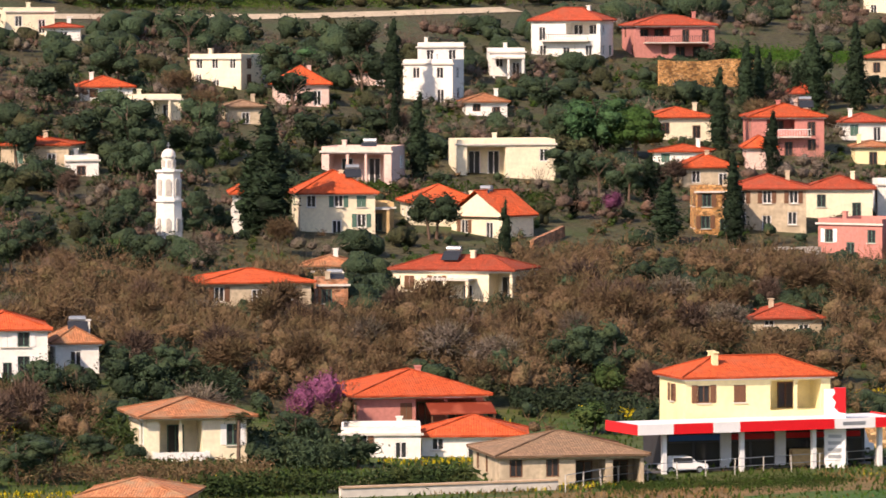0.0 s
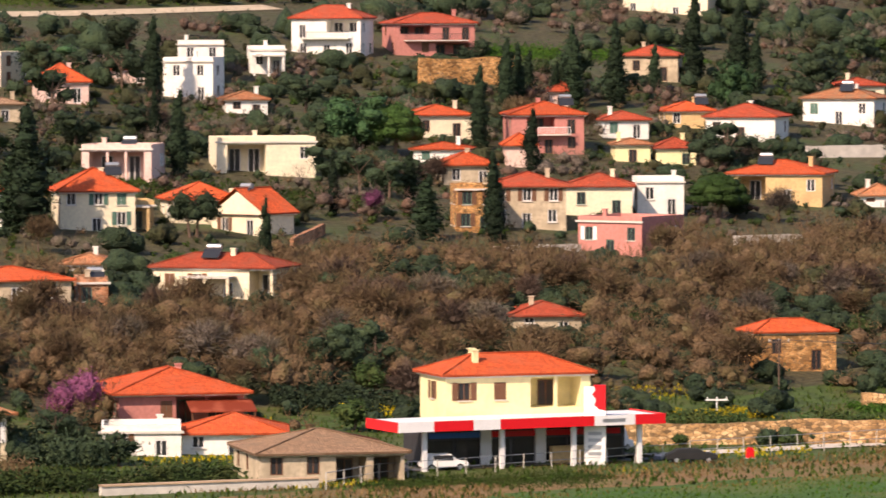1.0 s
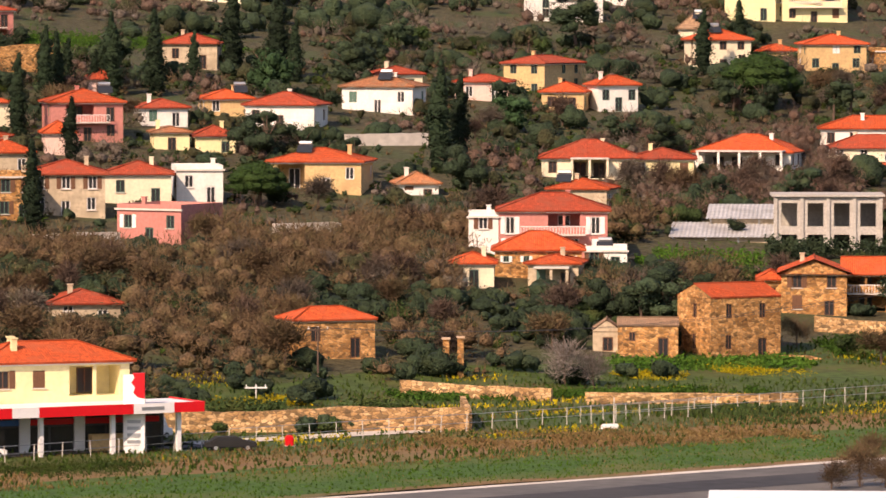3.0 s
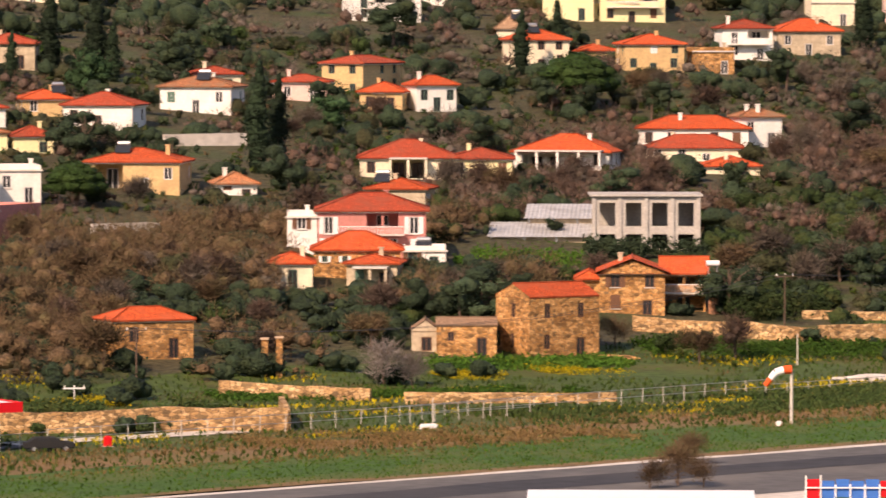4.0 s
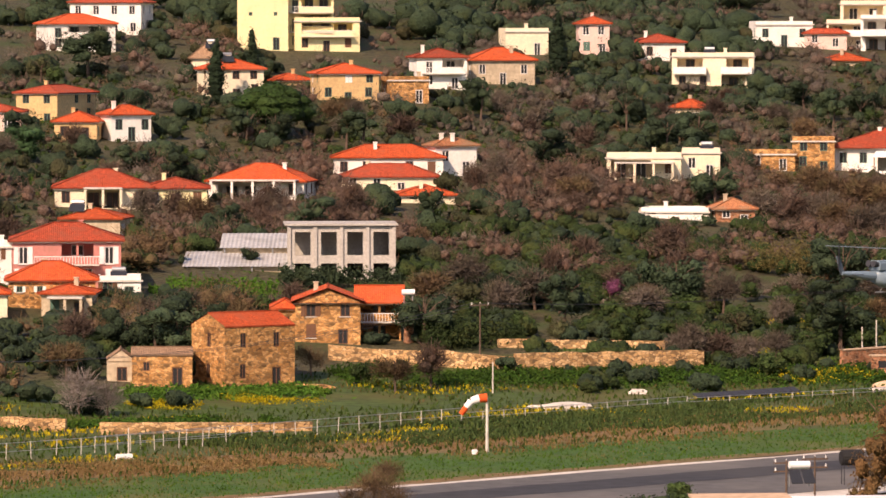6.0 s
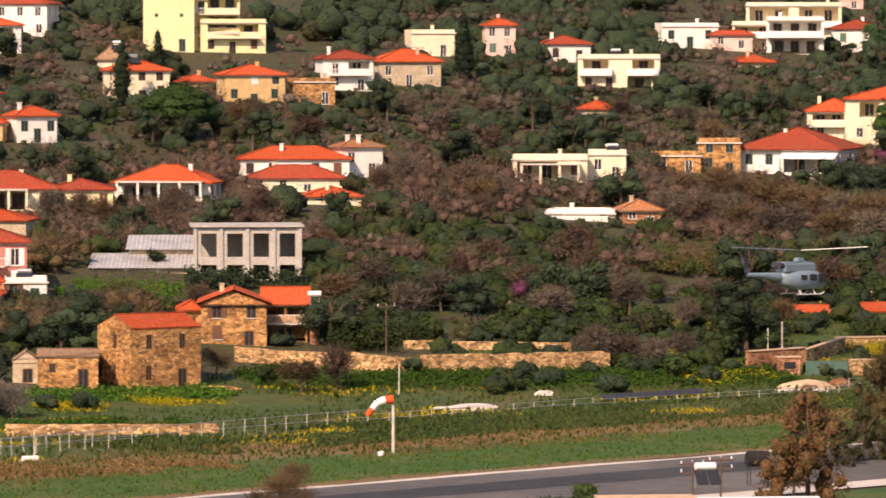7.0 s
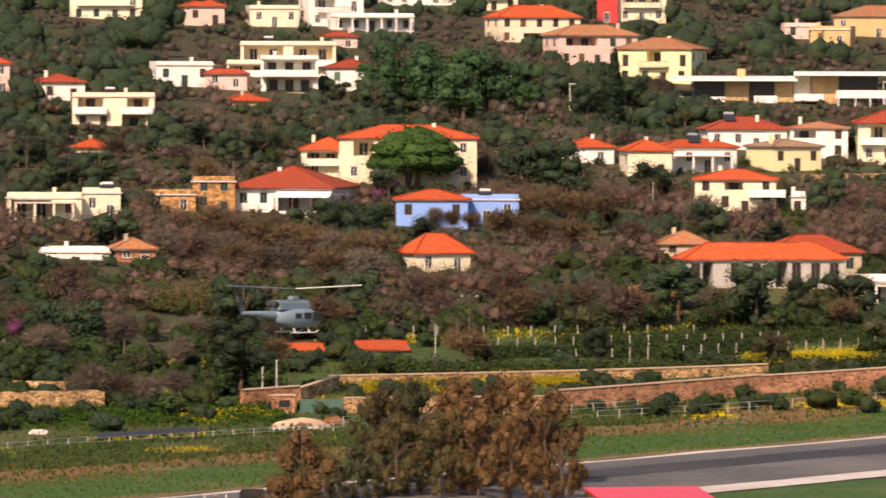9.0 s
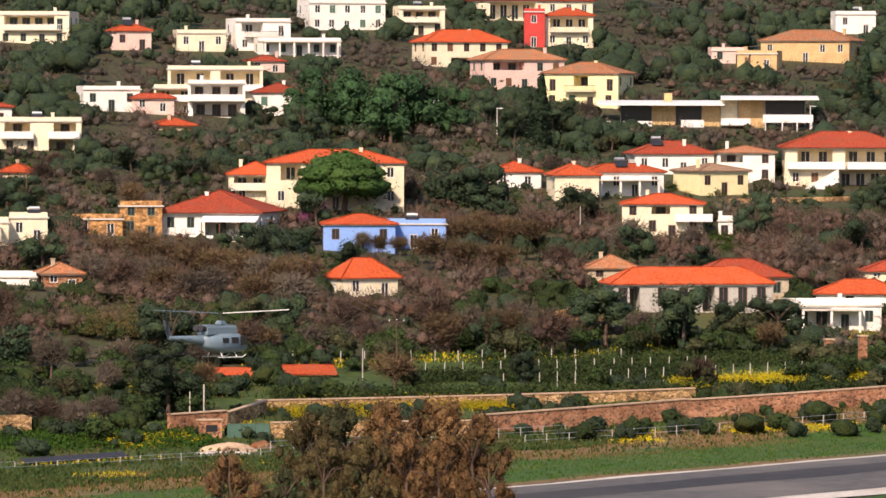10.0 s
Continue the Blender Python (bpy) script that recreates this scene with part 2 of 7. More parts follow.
STRAW = leaf_material("straw_blades", (0.26, 0.165, 0.07), (0.17, 0.125, 0.045))
FLOWER = leaf_material("yellow_flowers", (0.60, 0.47, 0.015), (0.34, 0.33, 0.02))


# ---- helpers of the build ----
def part(name, bm, mat, parent, label=""):
    me = bpy.data.meshes.new(name)
    bm.to_mesh(me)
    bm.free()
    for q in (mat if isinstance(mat, (list, tuple)) else [mat]):
        me.materials.append(q)
    ob = new(name, me)
    ob.parent = parent
    return tagged(ob, label)


def shared(name, me, parent, m, label=""):
    ob = new(name, me)
    ob.parent, ob.matrix_basis = parent, m
    return tagged(ob, label)


def root(name, m, label, category, group="", kind=""):
    ob = new(name)
    ob.matrix_basis = m
    return tagged(ob, label, category, group, kind)


def box(bm, x0, x1, y0, y1, z0, z1, m=0):
    v = [bm.verts.new((x, y, z)) for z in (z0, z1) for x, y in ((x0, y0), (x1, y0), (x1, y1), (x0, y1))]
    for q in ((3, 2, 1, 0), (4, 5, 6, 7), (0, 1, 5, 4), (1, 2, 6, 5), (2, 3, 7, 6), (3, 0, 4, 7)):
        bm.faces.new([v[i] for i in q]).material_index = m
    return v


def tube(bm, a, b, r0, r1, n=6):
    a, b = Vector(a), Vector(b)
    q = (b - a).to_track_quat("Z", "Y")
    rings = [[bm.verts.new(p + q @ Vector((r * math.cos(2 * math.pi * i / n), r * math.sin(2 * math.pi * i / n), 0))) for i in range(n)] for p, r in ((a, r0), (b, r1))]
    for i in range(n):
        bm.faces.new((rings[0][i], rings[0][(i + 1) % n], rings[1][(i + 1) % n], rings[1][i]))
    bm.faces.new(rings[0][::-1]), bm.faces.new(rings[1])


def polytube(bm, pts, r, n=4):
    """A thin rod along several points, in one piece."""
    prev = None
    for i, p in enumerate(pts):
        p = Vector(p)
        w = Vector(pts[min(i + 1, len(pts) - 1)]) - Vector(pts[max(i - 1, 0)])
        q = w.to_track_quat("Z", "Y")
        ring = [bm.verts.new(p + q @ Vector((r * math.cos(2 * math.pi * k / n), r * math.sin(2 * math.pi * k / n), 0))) for k in range(n)]
        if prev:
            for k in range(n):
                bm.faces.new((prev[k], prev[(k + 1) % n], ring[(k + 1) % n], ring[k]))
        prev = ring


def mesh_of(name, bm, mat):
    me = bpy.data.meshes.new(name)
    bm.to_mesh(me)
    bm.free()
    for q in (mat if isinstance(mat, (list, tuple)) else [mat]):
        me.materials.append(q)
    return me


# ---- the lie of the land: a flat airfield, then a hillside that bends round it ----
def foot(az):
    """Distance at which the hillside starts, by bearing in degrees."""
    return 569.0 + 7.0 * az - 0.10 * az * az


def ground(x, y):
    d, az = math.hypot(x, y), math.degrees(math.atan2(x, y))
    q = d - foot(max(-16, min(19, az)))
    z = 0.0
    if q > 0:
        z = 0.094 * q * q / (q + 12) + 0.000045 * max(0, q - 90) ** 2 * (1 if q < 600 else 0.5)
        z += min(1, q / 60) * 0.35 * math.sin(x / 21.0) * math.sin(y / 27.0)
    if d < 250:
        z = max(z, 38.4 * (1 - d / 250) ** 2)
    return z


RX, RY, RT = 24.20, 485.50, radians(40.41)  # far edge of the runway and its bearing

bm = bmesh.new()
azs = np.concatenate([np.linspace(-180, -16, 24)[:-1], np.linspace(-16, 20, 90), np.linspace(20, 180, 24)[1:]])
ds = np.concatenate([[0.02, 3, 15, 40, 80, 130, 190, 250, 320], np.linspace(380, 1150, 130), [1250, 1400, 1700, 2200, 3000]])
grid = [[bm.verts.new((d * math.sin(radians(a)), d * math.cos(radians(a)), ground(d * math.sin(radians(a)), d * math.cos(radians(a))))) for a in azs] for d in ds]
for i in range(len(ds) - 1):
    for j in range(len(azs) - 1):
        bm.faces.new((grid[i][j], grid[i][j + 1], grid[i + 1][j + 1], grid[i + 1][j]))
bmesh.ops.remove_doubles(bm, verts=bm.verts, dist=0.001)
bmesh.ops.recalc_face_normals(bm, faces=bm.faces)
for fc in bm.faces:
    fc.smooth = True
    if fc.normal.z < 0:
        fc.normal_flip()
tagged(part("ground", bm, SOIL, None), "brown and green earth of the hillside and plain", "ground", kind="structure")


def band(name, s0, s1, mat, label, category, lift, wob=0.0, a0=-170.0, a1=520.0, kind="structure"):
    """A strip of ground along the runway, between two distances from its far edge."""
    bm = bmesh.new()
    prev = None
    k, cols = int((a1 - a0) / 4), max(4, int((s1 - s0) / 5))
    for i in range(k + 1):
        a = a0 + (a1 - a0) * i / k
        row = []
        for j in range(cols + 1):
            s = s0 + (s1 - s0) * j / cols
            if wob and j in (0, cols):
                s += wob * (noise.noise((a * 0.06, s0 * 0.3 + j, 1.0)) + 0.5 * noise.noise((a * 0.3, s0 + j, 4.0)))
            x, y = RX + a * math.cos(RT) - s * math.sin(RT), RY + a * math.sin(RT) + s * math.cos(RT)
            row.append(bm.verts.new((x, y, ground(x, y) + lift)))
        if prev:
            for j in range(cols):
                bm.faces.new((prev[j], row[j], row[j + 1], prev[j + 1]))
        prev = row
    return tagged(part(name, bm, mat, None), label, category, kind=kind)


band("meadow", 2, 100, MEADOW, "rough green and straw meadow beside the runway", "meadow", 0.03, 3.0)
band("dry_verge", 23, 38, DRY, "strip of dry straw-coloured grass", "grass", 0.06, 6.0)
band("grass_verge", 2.5, 26, GRASS, "mown green grass verge of the runway", "grass", 0.09, 3.5)
band("near_grass", -80, -35, GRASS, "green grass on the near side of the runway", "grass", 0.05, 2.0)
band("bare_edge", 1.5, 4.5, DRY, "thin strip of bare reddish earth by the runway", "earth", 0.10, 1.2)
band("runway_shoulder", -34, 1.3, CONCRETE, "pale worn shoulder of the runway", "runway", 0.12, 0.9)
band("runway", -29, -0.4, PALEASPHALT, "grey asphalt runway", "runway", 0.15, 0.3)
band("runway_tyre_band", -14.5, -7, ASPHALT, "dark rubber-stained middle of the runway", "runway", 0.17, 0.8)



# ---- houses ----
PLAN = []  # footprints kept clear of trees: x, y, half size, height
CACHE = {}


def facade(bm, o, ux, width, h, skirt, holes, depth=0.2):
    """One wall face from o along ux, with openings through it and their reveals."""
    o, ux = Vector(o), Vector(ux)
    inw = Vector((-ux.y, ux.x, 0))
    us = sorted({0, width, *[a for q in holes for a in q[:2]]})
    vs = sorted({-skirt, h, *[a for q in holes for a in q[2:4]]})
    P = lambda u, v: o + ux * u + Vector((0, 0, v))
    for i in range(len(us) - 1):
        for j in range(len(vs) - 1):
            cu, cv = (us[i] + us[i + 1]) / 2, (vs[j] + vs[j + 1]) / 2
            if any(q[0] < cu < q[1] and q[2] < cv < q[3] for q in holes):
                continue
            bm.faces.new([bm.verts.new(P(u, v)) for u, v in ((us[i], vs[j]), (us[i + 1], vs[j]), (us[i + 1], vs[j + 1]), (us[i], vs[j + 1]))])
    for u0, u1, v0, v1, *deep in holes:
        inn = inw * (deep[0] if deep else depth)
        if deep:
            bm.faces.new([bm.verts.new(P(u, v) + inn) for u, v in ((u0, v0), (u1, v0), (u1, v1), (u0, v1))])
        c = [P(u0, v0), P(u1, v0), P(u1, v1), P(u0, v1)]
        for k in range(4):
            a, b = c[k], c[(k + 1) % 4]
            bm.faces.new([bm.verts.new(p) for p in (a, a + inn, b + inn, b)])


def window_meshes(w, h, style, trim, leaf):
    key = (round(w, 1), round(h, 1), style, trim.name, leaf.name)
    if key not in CACHE:
        w, h = key[:2]
        t = 0.09
        b = bmesh.new()
        for q in ((-w / 2, -w / 2 + t, 0, h), (w / 2 - t, w / 2, 0, h), (-w / 2 + t, w / 2 - t, 0, t), (-w / 2 + t, w / 2 - t, h - t, h), (-t / 2, t / 2, t, h - t)):
            box(b, q[0], q[1], 0.05, 0.13, q[2], q[3])
        fr = mesh_of("window", b, trim)
        b = bmesh.new()
        box(b, -w / 2 + t, w / 2 - t, 0.10, 0.19, t, h - t)
        pane = mesh_of("pane", b, GLASS)
        b = bmesh.new()
        box(b, 0, w / 2, -0.06, -0.01, 0, h)
        bmesh.ops.bevel(b, geom=b.edges, offset=0.015, segments=1, affect="EDGES")
        sh = mesh_of("shutter", b, leaf)
        b = bmesh.new()
        box(b, -w / 2 - 0.12, w / 2 + 0.12, -0.14, 0.04, -0.10, 0.0)
        CACHE[key] = (fr, pane, sh, mesh_of("sill", b, CONCRETE))
    return CACHE[key]


def roof_hip(bm, w, d, h, rise, over, gable=False, thick=0.18):
    """Pitched roof over [-w/2, w/2] x [0, d], eaves out by over; UVs in metres, u along the eaves and v up the slope."""
    x0, x1, y0, y1 = -w / 2 - over, w / 2 + over, -over, d + over
    W, D = x1 - x0, y1 - y0
    if gable == "front":
        r0, r1 = Vector((0, y0, h + rise)), Vector((0, y1, h + rise))
    elif gable:
        r0, r1 = Vector((x0, d / 2, h + rise)), Vector((x1, d / 2, h + rise))
    elif W >= D:
        r0, r1 = Vector((x0 + D / 2, d / 2, h + rise)), Vector((x1 - D / 2, d / 2, h + rise))
    else:
        r0, r1 = Vector((0, y0 + W / 2, h + rise)), Vector((0, y1 - W / 2, h + rise))
    c = [Vector((x0, y0, h)), Vector((x1, y0, h)), Vector((x1, y1, h)), Vector((x0, y1, h))]
    if gable == "front" or (not gable and W < D):
        polys = [(c[0], c[1], r0), (c[1], c[2], r1, r0), (c[2], c[3], r1), (c[3], c[0], r0, r1)]
    else:
        polys = [(c[0], c[1], r1, r0), (c[1], c[2], r1), (c[2], c[3], r0, r1), (c[3], c[0], r0)]
    uvl = bm.loops.layers.uv.new("UVMap")
    if gable:
        polys = [pl for pl in polys if len(pl) == 4]  # gable ends stay open to the wall
    for k, pl in enumerate(polys):
        vs = [bm.verts.new(p) for p in pl]
        fc = bm.faces.new(vs)
        e = (pl[1] - pl[0]).normalized()
        for lp in fc.loops:
            r = lp.vert.co - pl[0]
            u = r.dot(e)
            lp[uvl].uv = (u, (r - e * u).length)
        a, b = pl[0], pl[1]
        dn = Vector((0, 0, -thick))
        bm.faces.new([bm.verts.new(p) for p in (a + dn, b + dn, b, a)])
    bm.faces.new([bm.verts.new(p + Vector((0, 0, -thick))) for p in c[::-1]])
    # ridge and hip caps
    caps = [(r0, r1)] + ([] if gable else [(c[0], r0), (c[1], r1 if W >= D else r0), (c[2], r1), (c[3], r0 if W >= D else r1)])
    for a, b in caps:
        if (b - a).length > 0.3:
            tube(bm, a + Vector((0, 0, 0.02)), b + Vector((0, 0, 0.02)), 0.10, 0.10, 5)


def house(x, y, yaw, w, d, h, roof="hip", rise=1.6, wall=WHITE, tile=TILE, floors=0, bays=0, side=0, chim=1, shut=None, trim=None, balcony=0, label="", name="house", seed=0, over=0.5, z=None, ww=1.15, wh=1.55, loggia=(), porch=0, tank=0, plain=False, band=()):
    """A house whose front wall is centred on x, y; front faces local -Y."""
    rnd = random.Random(seed * 7 + int(x * 13) + int(y * 7))
    z = ground(x, y) if z is None else z
    PLAN.append((x, y, math.hypot(w, d) / 2, h, w))
    ob = root(name, pose(x, y, z, 0, 0, yaw), label or "house with plastered walls", "house")
    floors = floors or max(1, round(h / 3.0))
    trim = trim or rnd.choice([WOOD, FRAMEWHITE, FRAMEWHITE, GREENWOOD])
    shut = shut or rnd.choice([WOOD, WOOD, GREENWOOD, FRAMEWHITE])
    tank = tank or (chim > 0 and rnd.random() < 0.13)
    bays, side = bays or max(1, round(w / 3.4)), side or max(1, round(d / 4.2))
    fh = h / floors
    near = math.hypot(x, y) < 720
    wins = []

    def openings(width, nb, o, ux, ang, front):
        holes = []
        for fl in range(floors):
            for b in range(nb):
                if rnd.random() < (0.08 if front else 0.22):
                    continue
                cu = width * (b + 0.5) / nb + rnd.uniform(-0.15, 0.15)
                door = front and fl == 0 and b == nb // 2
                tall = door or (front and balcony and fl > 0)
                a, hh = (ww, wh) if not tall else (1.15, 2.15)
                hh = min(hh, fh - 0.75)
                v0 = fl * fh + (0.02 if tall else max(0.75, fh - hh - 0.75))
                if cu - a / 2 < 0.25 or cu + a / 2 > width - 0.25:
                    continue
                if front and any(g[2] == fl and cu + a / 2 > g[0] * width - 0.1 and cu - a / 2 < g[1] * width + 0.1 for g in loggia):
                    continue
                holes.append((cu - a / 2, cu + a / 2, v0, v0 + hh))
                p = Vector(o) + Vector(ux) * cu
                wins.append((p, v0, a, hh, ang, door))
        return holes

    deepset = [(g[0] * w + 0.05, g[1] * w - 0.05, g[2] * fh + (0.9 if g[2] else 0.03), (g[2] + 1) * fh - 0.42, min(3.0, d * 0.42)) for g in loggia if g[2] < floors]
    bm = bmesh.new()
    P = [(-w / 2, 0, 0), (w / 2, 0, 0), (w / 2, d, 0), (-w / 2, d, 0)]
    facade(bm, P[0], (1, 0, 0), w, h, 2.5, openings(w, bays, P[0], (1, 0, 0), 0, True) + deepset)
    turn = (yaw + math.degrees(math.atan2(x, y)) + 180) % 360 - 180  # which side wall faces the airfield
    facade(bm, P[1], (0, 1, 0), d, h, 2.5, openings(d, side, P[1], (0, 1, 0), 90, False) if turn < -2 else [])
    facade(bm, P[2], (-1, 0, 0), w, h, 2.5, [])
    facade(bm, P[3], (0, -1, 0), d, h, 2.5, openings(d, side, P[3], (0, -1, 0), -90, False) if turn > 2 else [])
    bm.faces.new([bm.verts.new((a, b, h - 0.02)) for a, b, _ in P])
    if roof == "gable":
        for sx in (-w / 2 + 0.02, w / 2 - 0.02):
            bm.faces.new([bm.verts.new(p) for p in ((sx, 0, h), (sx, d, h), (sx, d / 2, h + rise * d / (d + 2 * over)))])
    if roof == "front":
        for sy in (0.0, d):
            bm.faces.new([bm.verts.new(p) for p in ((-w / 2, sy, h), (w / 2, sy, h), (0, sy, h + rise * w / (w + 2 * over)))])
    if roof == "flat":
        t = 0.22
        for q in ((-w / 2, w / 2, 0, t), (-w / 2, w / 2, d - t, d), (-w / 2, -w / 2 + t, t, d - t), (w / 2 - t, w / 2, t, d - t)):
            box(bm, q[0], q[1], q[2], q[3], h, h + 0.55)
    bmesh.ops.remove_doubles(bm, verts=bm.verts, dist=0.001)
    part("wall", bm, wall, ob)
    if roof != "flat":
        bm = bmesh.new()
        roof_hip(bm, w, d, h + 0.03, rise, over, {"gable": True, "front": "front"}.get(roof, False))
        part("roof", bm, tile, ob)
        if over > 0.2:
            bm = bmesh.new()
            box(bm, -w / 2 - over * 0.55, w / 2 + over * 0.55, -over * 0.55, d + over * 0.55, h - 0.30, h - 0.155)
            part("cornice", bm, FRAMEWHITE if wall not in (STONE, TAN) else TAN, ob)
    else:
        bm = bmesh.new()
        box(bm, -w / 2 + 0.23, w / 2 - 0.23, 0.23, d - 0.23, h, h + 0.05)
        part("roof", bm, SLAB, ob)
        bm = bmesh.new()
        box(bm, -w / 2 - over * 0.5, w / 2 + over * 0.5, -over * 0.5, 0.0, h - 0.2, h + 0.02)
        part("ledge", bm, CONCRETE, ob)
    for u0, u1, v0, v1, dp in deepset:
        k = max(1, int((u1 - u0) / 2.4))
        for i in range(k):
            a = min(1.5, (u1 - u0) / k * 0.7)
            hh = (v1 - v0) * 0.86
            fr, pane, sh, sill = window_meshes(a, hh, 0, trim, shut)
            wob = shared("window", fr, ob, pose(-w / 2 + u0 + (u1 - u0) * (i + 0.5) / k, dp - 0.2, v0 + 0.02))
            shared("pane", pane, wob, pose(0, 0, 0))
        if u1 - u0 > 3.5 and near:
            for i in range(1, int((u1 - u0) / 3.2) + 1):
                bm = bmesh.new()
                cx = -w / 2 + u0 + (u1 - u0) * i / (int((u1 - u0) / 3.2) + 1)
                box(bm, cx - 0.14, cx + 0.14, 0.02, 0.3, v0 + 0.002, v1 - 0.002)
                part("pillar", bm, wall, ob)
    for p, v0, a, hh, ang, door in wins:
        fr, pane, sh, sill = window_meshes(a, hh, 0, trim, shut)
        wob = shared("door" if door else "window", fr, ob, pose(p.x, p.y, v0, 0, 0, ang))
        # in ruins this dark pane stands for the shade of an empty opening
        shared("pane", pane, wob, pose(0, 0, 0))
        kind = rnd.random()
        if not door:
            if plain:
                continue
            if v0 > 0.3 and near:
                shared("sill", sill, wob, pose(0, 0, 0))
            if not near and kind < 0.6:
                continue
            if kind < 0.55:
                shared("shutter", sh, wob, pose(-a, 0, 0))
                shared("shutter", sh, wob, pose(a / 2, 0, 0))
            elif kind < 0.75:
                shared("shutter", sh, wob, pose(-a / 2, 0.09, 0))
                shared("shutter", sh, wob, pose(0, 0.09, 0))
    for i in range(chim):
        cx, cy = rnd.uniform(-0.36, 0.36) * w, d * rnd.uniform(0.25, 0.6)
        bm = bmesh.new()
        hz = h + (rise * 0.55 if roof != "flat" else 0.1)
        box(bm, cx - 0.26, cx + 0.26, cy - 0.22, cy + 0.22, hz - 0.8, hz + 1.1)
        box(bm, cx - 0.34, cx + 0.34, cy - 0.30, cy + 0.30, hz + 1.1, hz + 1.22)
        part("chimney", bm, wall if wall not in (STONE, BRICKY) else TAN, ob)
    if balcony:
        for fl in range(1, floors):
            bm = bmesh.new()
            bw = w * balcony
            box(bm, -bw / 2, bw / 2, -1.3, -0.002, fl * fh - 0.16, fl * fh)
            bal = part("balcony", bm, CONCRETE, ob)
            bm = bmesh.new()
            for q in ((-bw / 2, bw / 2, -1.28, -1.2), (-bw / 2, -bw / 2 + 0.08, -1.2, 0), (bw / 2 - 0.08, bw / 2, -1.2, 0)):
                box(bm, q[0], q[1], q[2], q[3], fl * fh + 0.92, fl * fh + 1.0)
            for i in range(int(bw / 0.35) + 1):
                xx = -bw / 2 + 0.04 + i * (bw - 0.08) / int(bw / 0.35)
                box(bm, xx - 0.03, xx + 0.03, -1.27, -1.21, fl * fh, fl * fh + 0.92)
            part("railing", bm, FRAMEWHITE if rnd.random() < 0.6 else DARKMETAL, bal)
    for u0, u1, fl in band:  # balcony with a solid plastered parapet
        a, b, zz = (u0 - 0.5) * w, (u1 - 0.5) * w, fl * fh
        bm = bmesh.new()
        box(bm, a, b, -1.5, -0.003, zz - 0.18, zz)
        bal = part("balcony", bm, FRAMEWHITE, ob)
        bm = bmesh.new()
        box(bm, a, b, -1.5, -1.36, zz + 0.002, zz + 1.0)
        box(bm, a, a + 0.14, -1.358, -0.003, zz + 0.002, zz + 1.0)
        box(bm, b - 0.14, b, -1.358, -0.003, zz + 0.002, zz + 1.0)
        part("parapet", bm, FRAMEWHITE, bal)
    if porch:
        pw = w * porch
        bm = bmesh.new()
        box(bm, -pw / 2, pw / 2, -2.6, -0.002, 2.65, 2.85)
        pr = part("porch_roof", bm, CONCRETE, ob)
        for i in range(max(2, round(pw / 3.2)) + 1):
            bm = bmesh.new()
            xx = -pw / 2 + 0.2 + i * (pw - 0.4) / max(2, round(pw / 3.2))
            box(bm, xx - 0.16, xx + 0.16, -2.5, -2.18, -1.5, 2.65)
            part("post", bm, wall, pr)
    if tank:
        bm = bmesh.new()
        cx, cy, hz = rnd.uniform(-0.3, 0.3) * w, d * 0.4, h + (rise * 0.7 if roof != "flat" else 0.06)
        tube(bm, (cx - 0.8, cy, hz + 1.15), (cx + 0.8, cy, hz + 1.15), 0.32, 0.32, 10)
        for dx in (-0.6, 0.6):
            box(bm, cx + dx - 0.04, cx + dx + 0.04, cy - 0.3, cy + 0.3, hz - 0.6, hz + 0.9)
        wt = part("solar_heater", bm, METAL, ob, "grey water tank with tilted dark panel")
        bm = bmesh.new()
        v = box(bm, cx - 1.0, cx + 1.0, cy - 1.6, cy - 0.4, hz - 0.05, hz + 0.03)
        for q in v:
            q.co.z += (q.co.y - (cy - 1.6)) * 0.75
        part("panel", bm, GLASS, wt)
    return ob


def lean_to(ob, u0, u1, z, out, mat, posts=2, drop=0.9, y=-0.004):
    """A sloping roof over a veranda, held by posts, along the front of a house."""
    bm = bmesh.new()
    v = box(bm, u0, u1, -out, y, z, z + 0.12)
    for q in v:
        q.co.z -= drop * (y - q.co.y) / out
    rf = part("veranda_roof", bm, mat, ob, "sloping veranda roof")
    for i in range(posts):
        bm = bmesh.new()
        u = u0 + 0.15 + (u1 - u0 - 0.3) * i / max(1, posts - 1)
        box(bm, u - 0.07, u + 0.07, -out + 0.1, -out + 0.24, -1.5, z - drop * 0.94)
        part("post", bm, WOOD, rf)


house(-115.6, 523.5, 15.6, 7.8, 11.0, 4.9, "hip", 1.4, wall=WHITE, z=5.7, bays=5, label="two-storey white house with a red clay tile hipped roof")
house(-110.7, 532.8, 17.7, 4.2, 8.0, 2.9, "hip", 1.4, wall=WHITE, tile=TILE_OLD, z=5.9, label="single-storey white house with a old orange tile hipped roof")
house(-91.2, 490.8, 20.4, 9.0, 10.0, 4.1, "hip", 1.3, wall=CREAM, tile=TILE_OLD, z=0.7, floors=1, bays=4, wh=1.9, chim=0, over=0.9, loggia=[(0.12, 0.56, 0)], band=[(0.05, 0.6, 0)], label="cream house with a dark glazed porch and old tile roof")
pink_house = house(-75.1, 518.7, 18.7, 11.8, 13.0, 3.8, "hip", 2.0, wall=PINK, z=1.1, bays=4, loggia=[(0.45, 0.95, 0)], over=0.8, label="pink house with a shaded veranda and red clay tile roof")
lean_to(pink_house, 0.4, 6.6, 3.0, 2.8, TILE_DARK, 3)
house(-76.4, 502.2, 8.7, 7.2, 8.0, 2.3, "flat", 0.0, wall=WHITE, tile=TILE_DARK, z=0.2, label="single-storey white house with a flat roof")
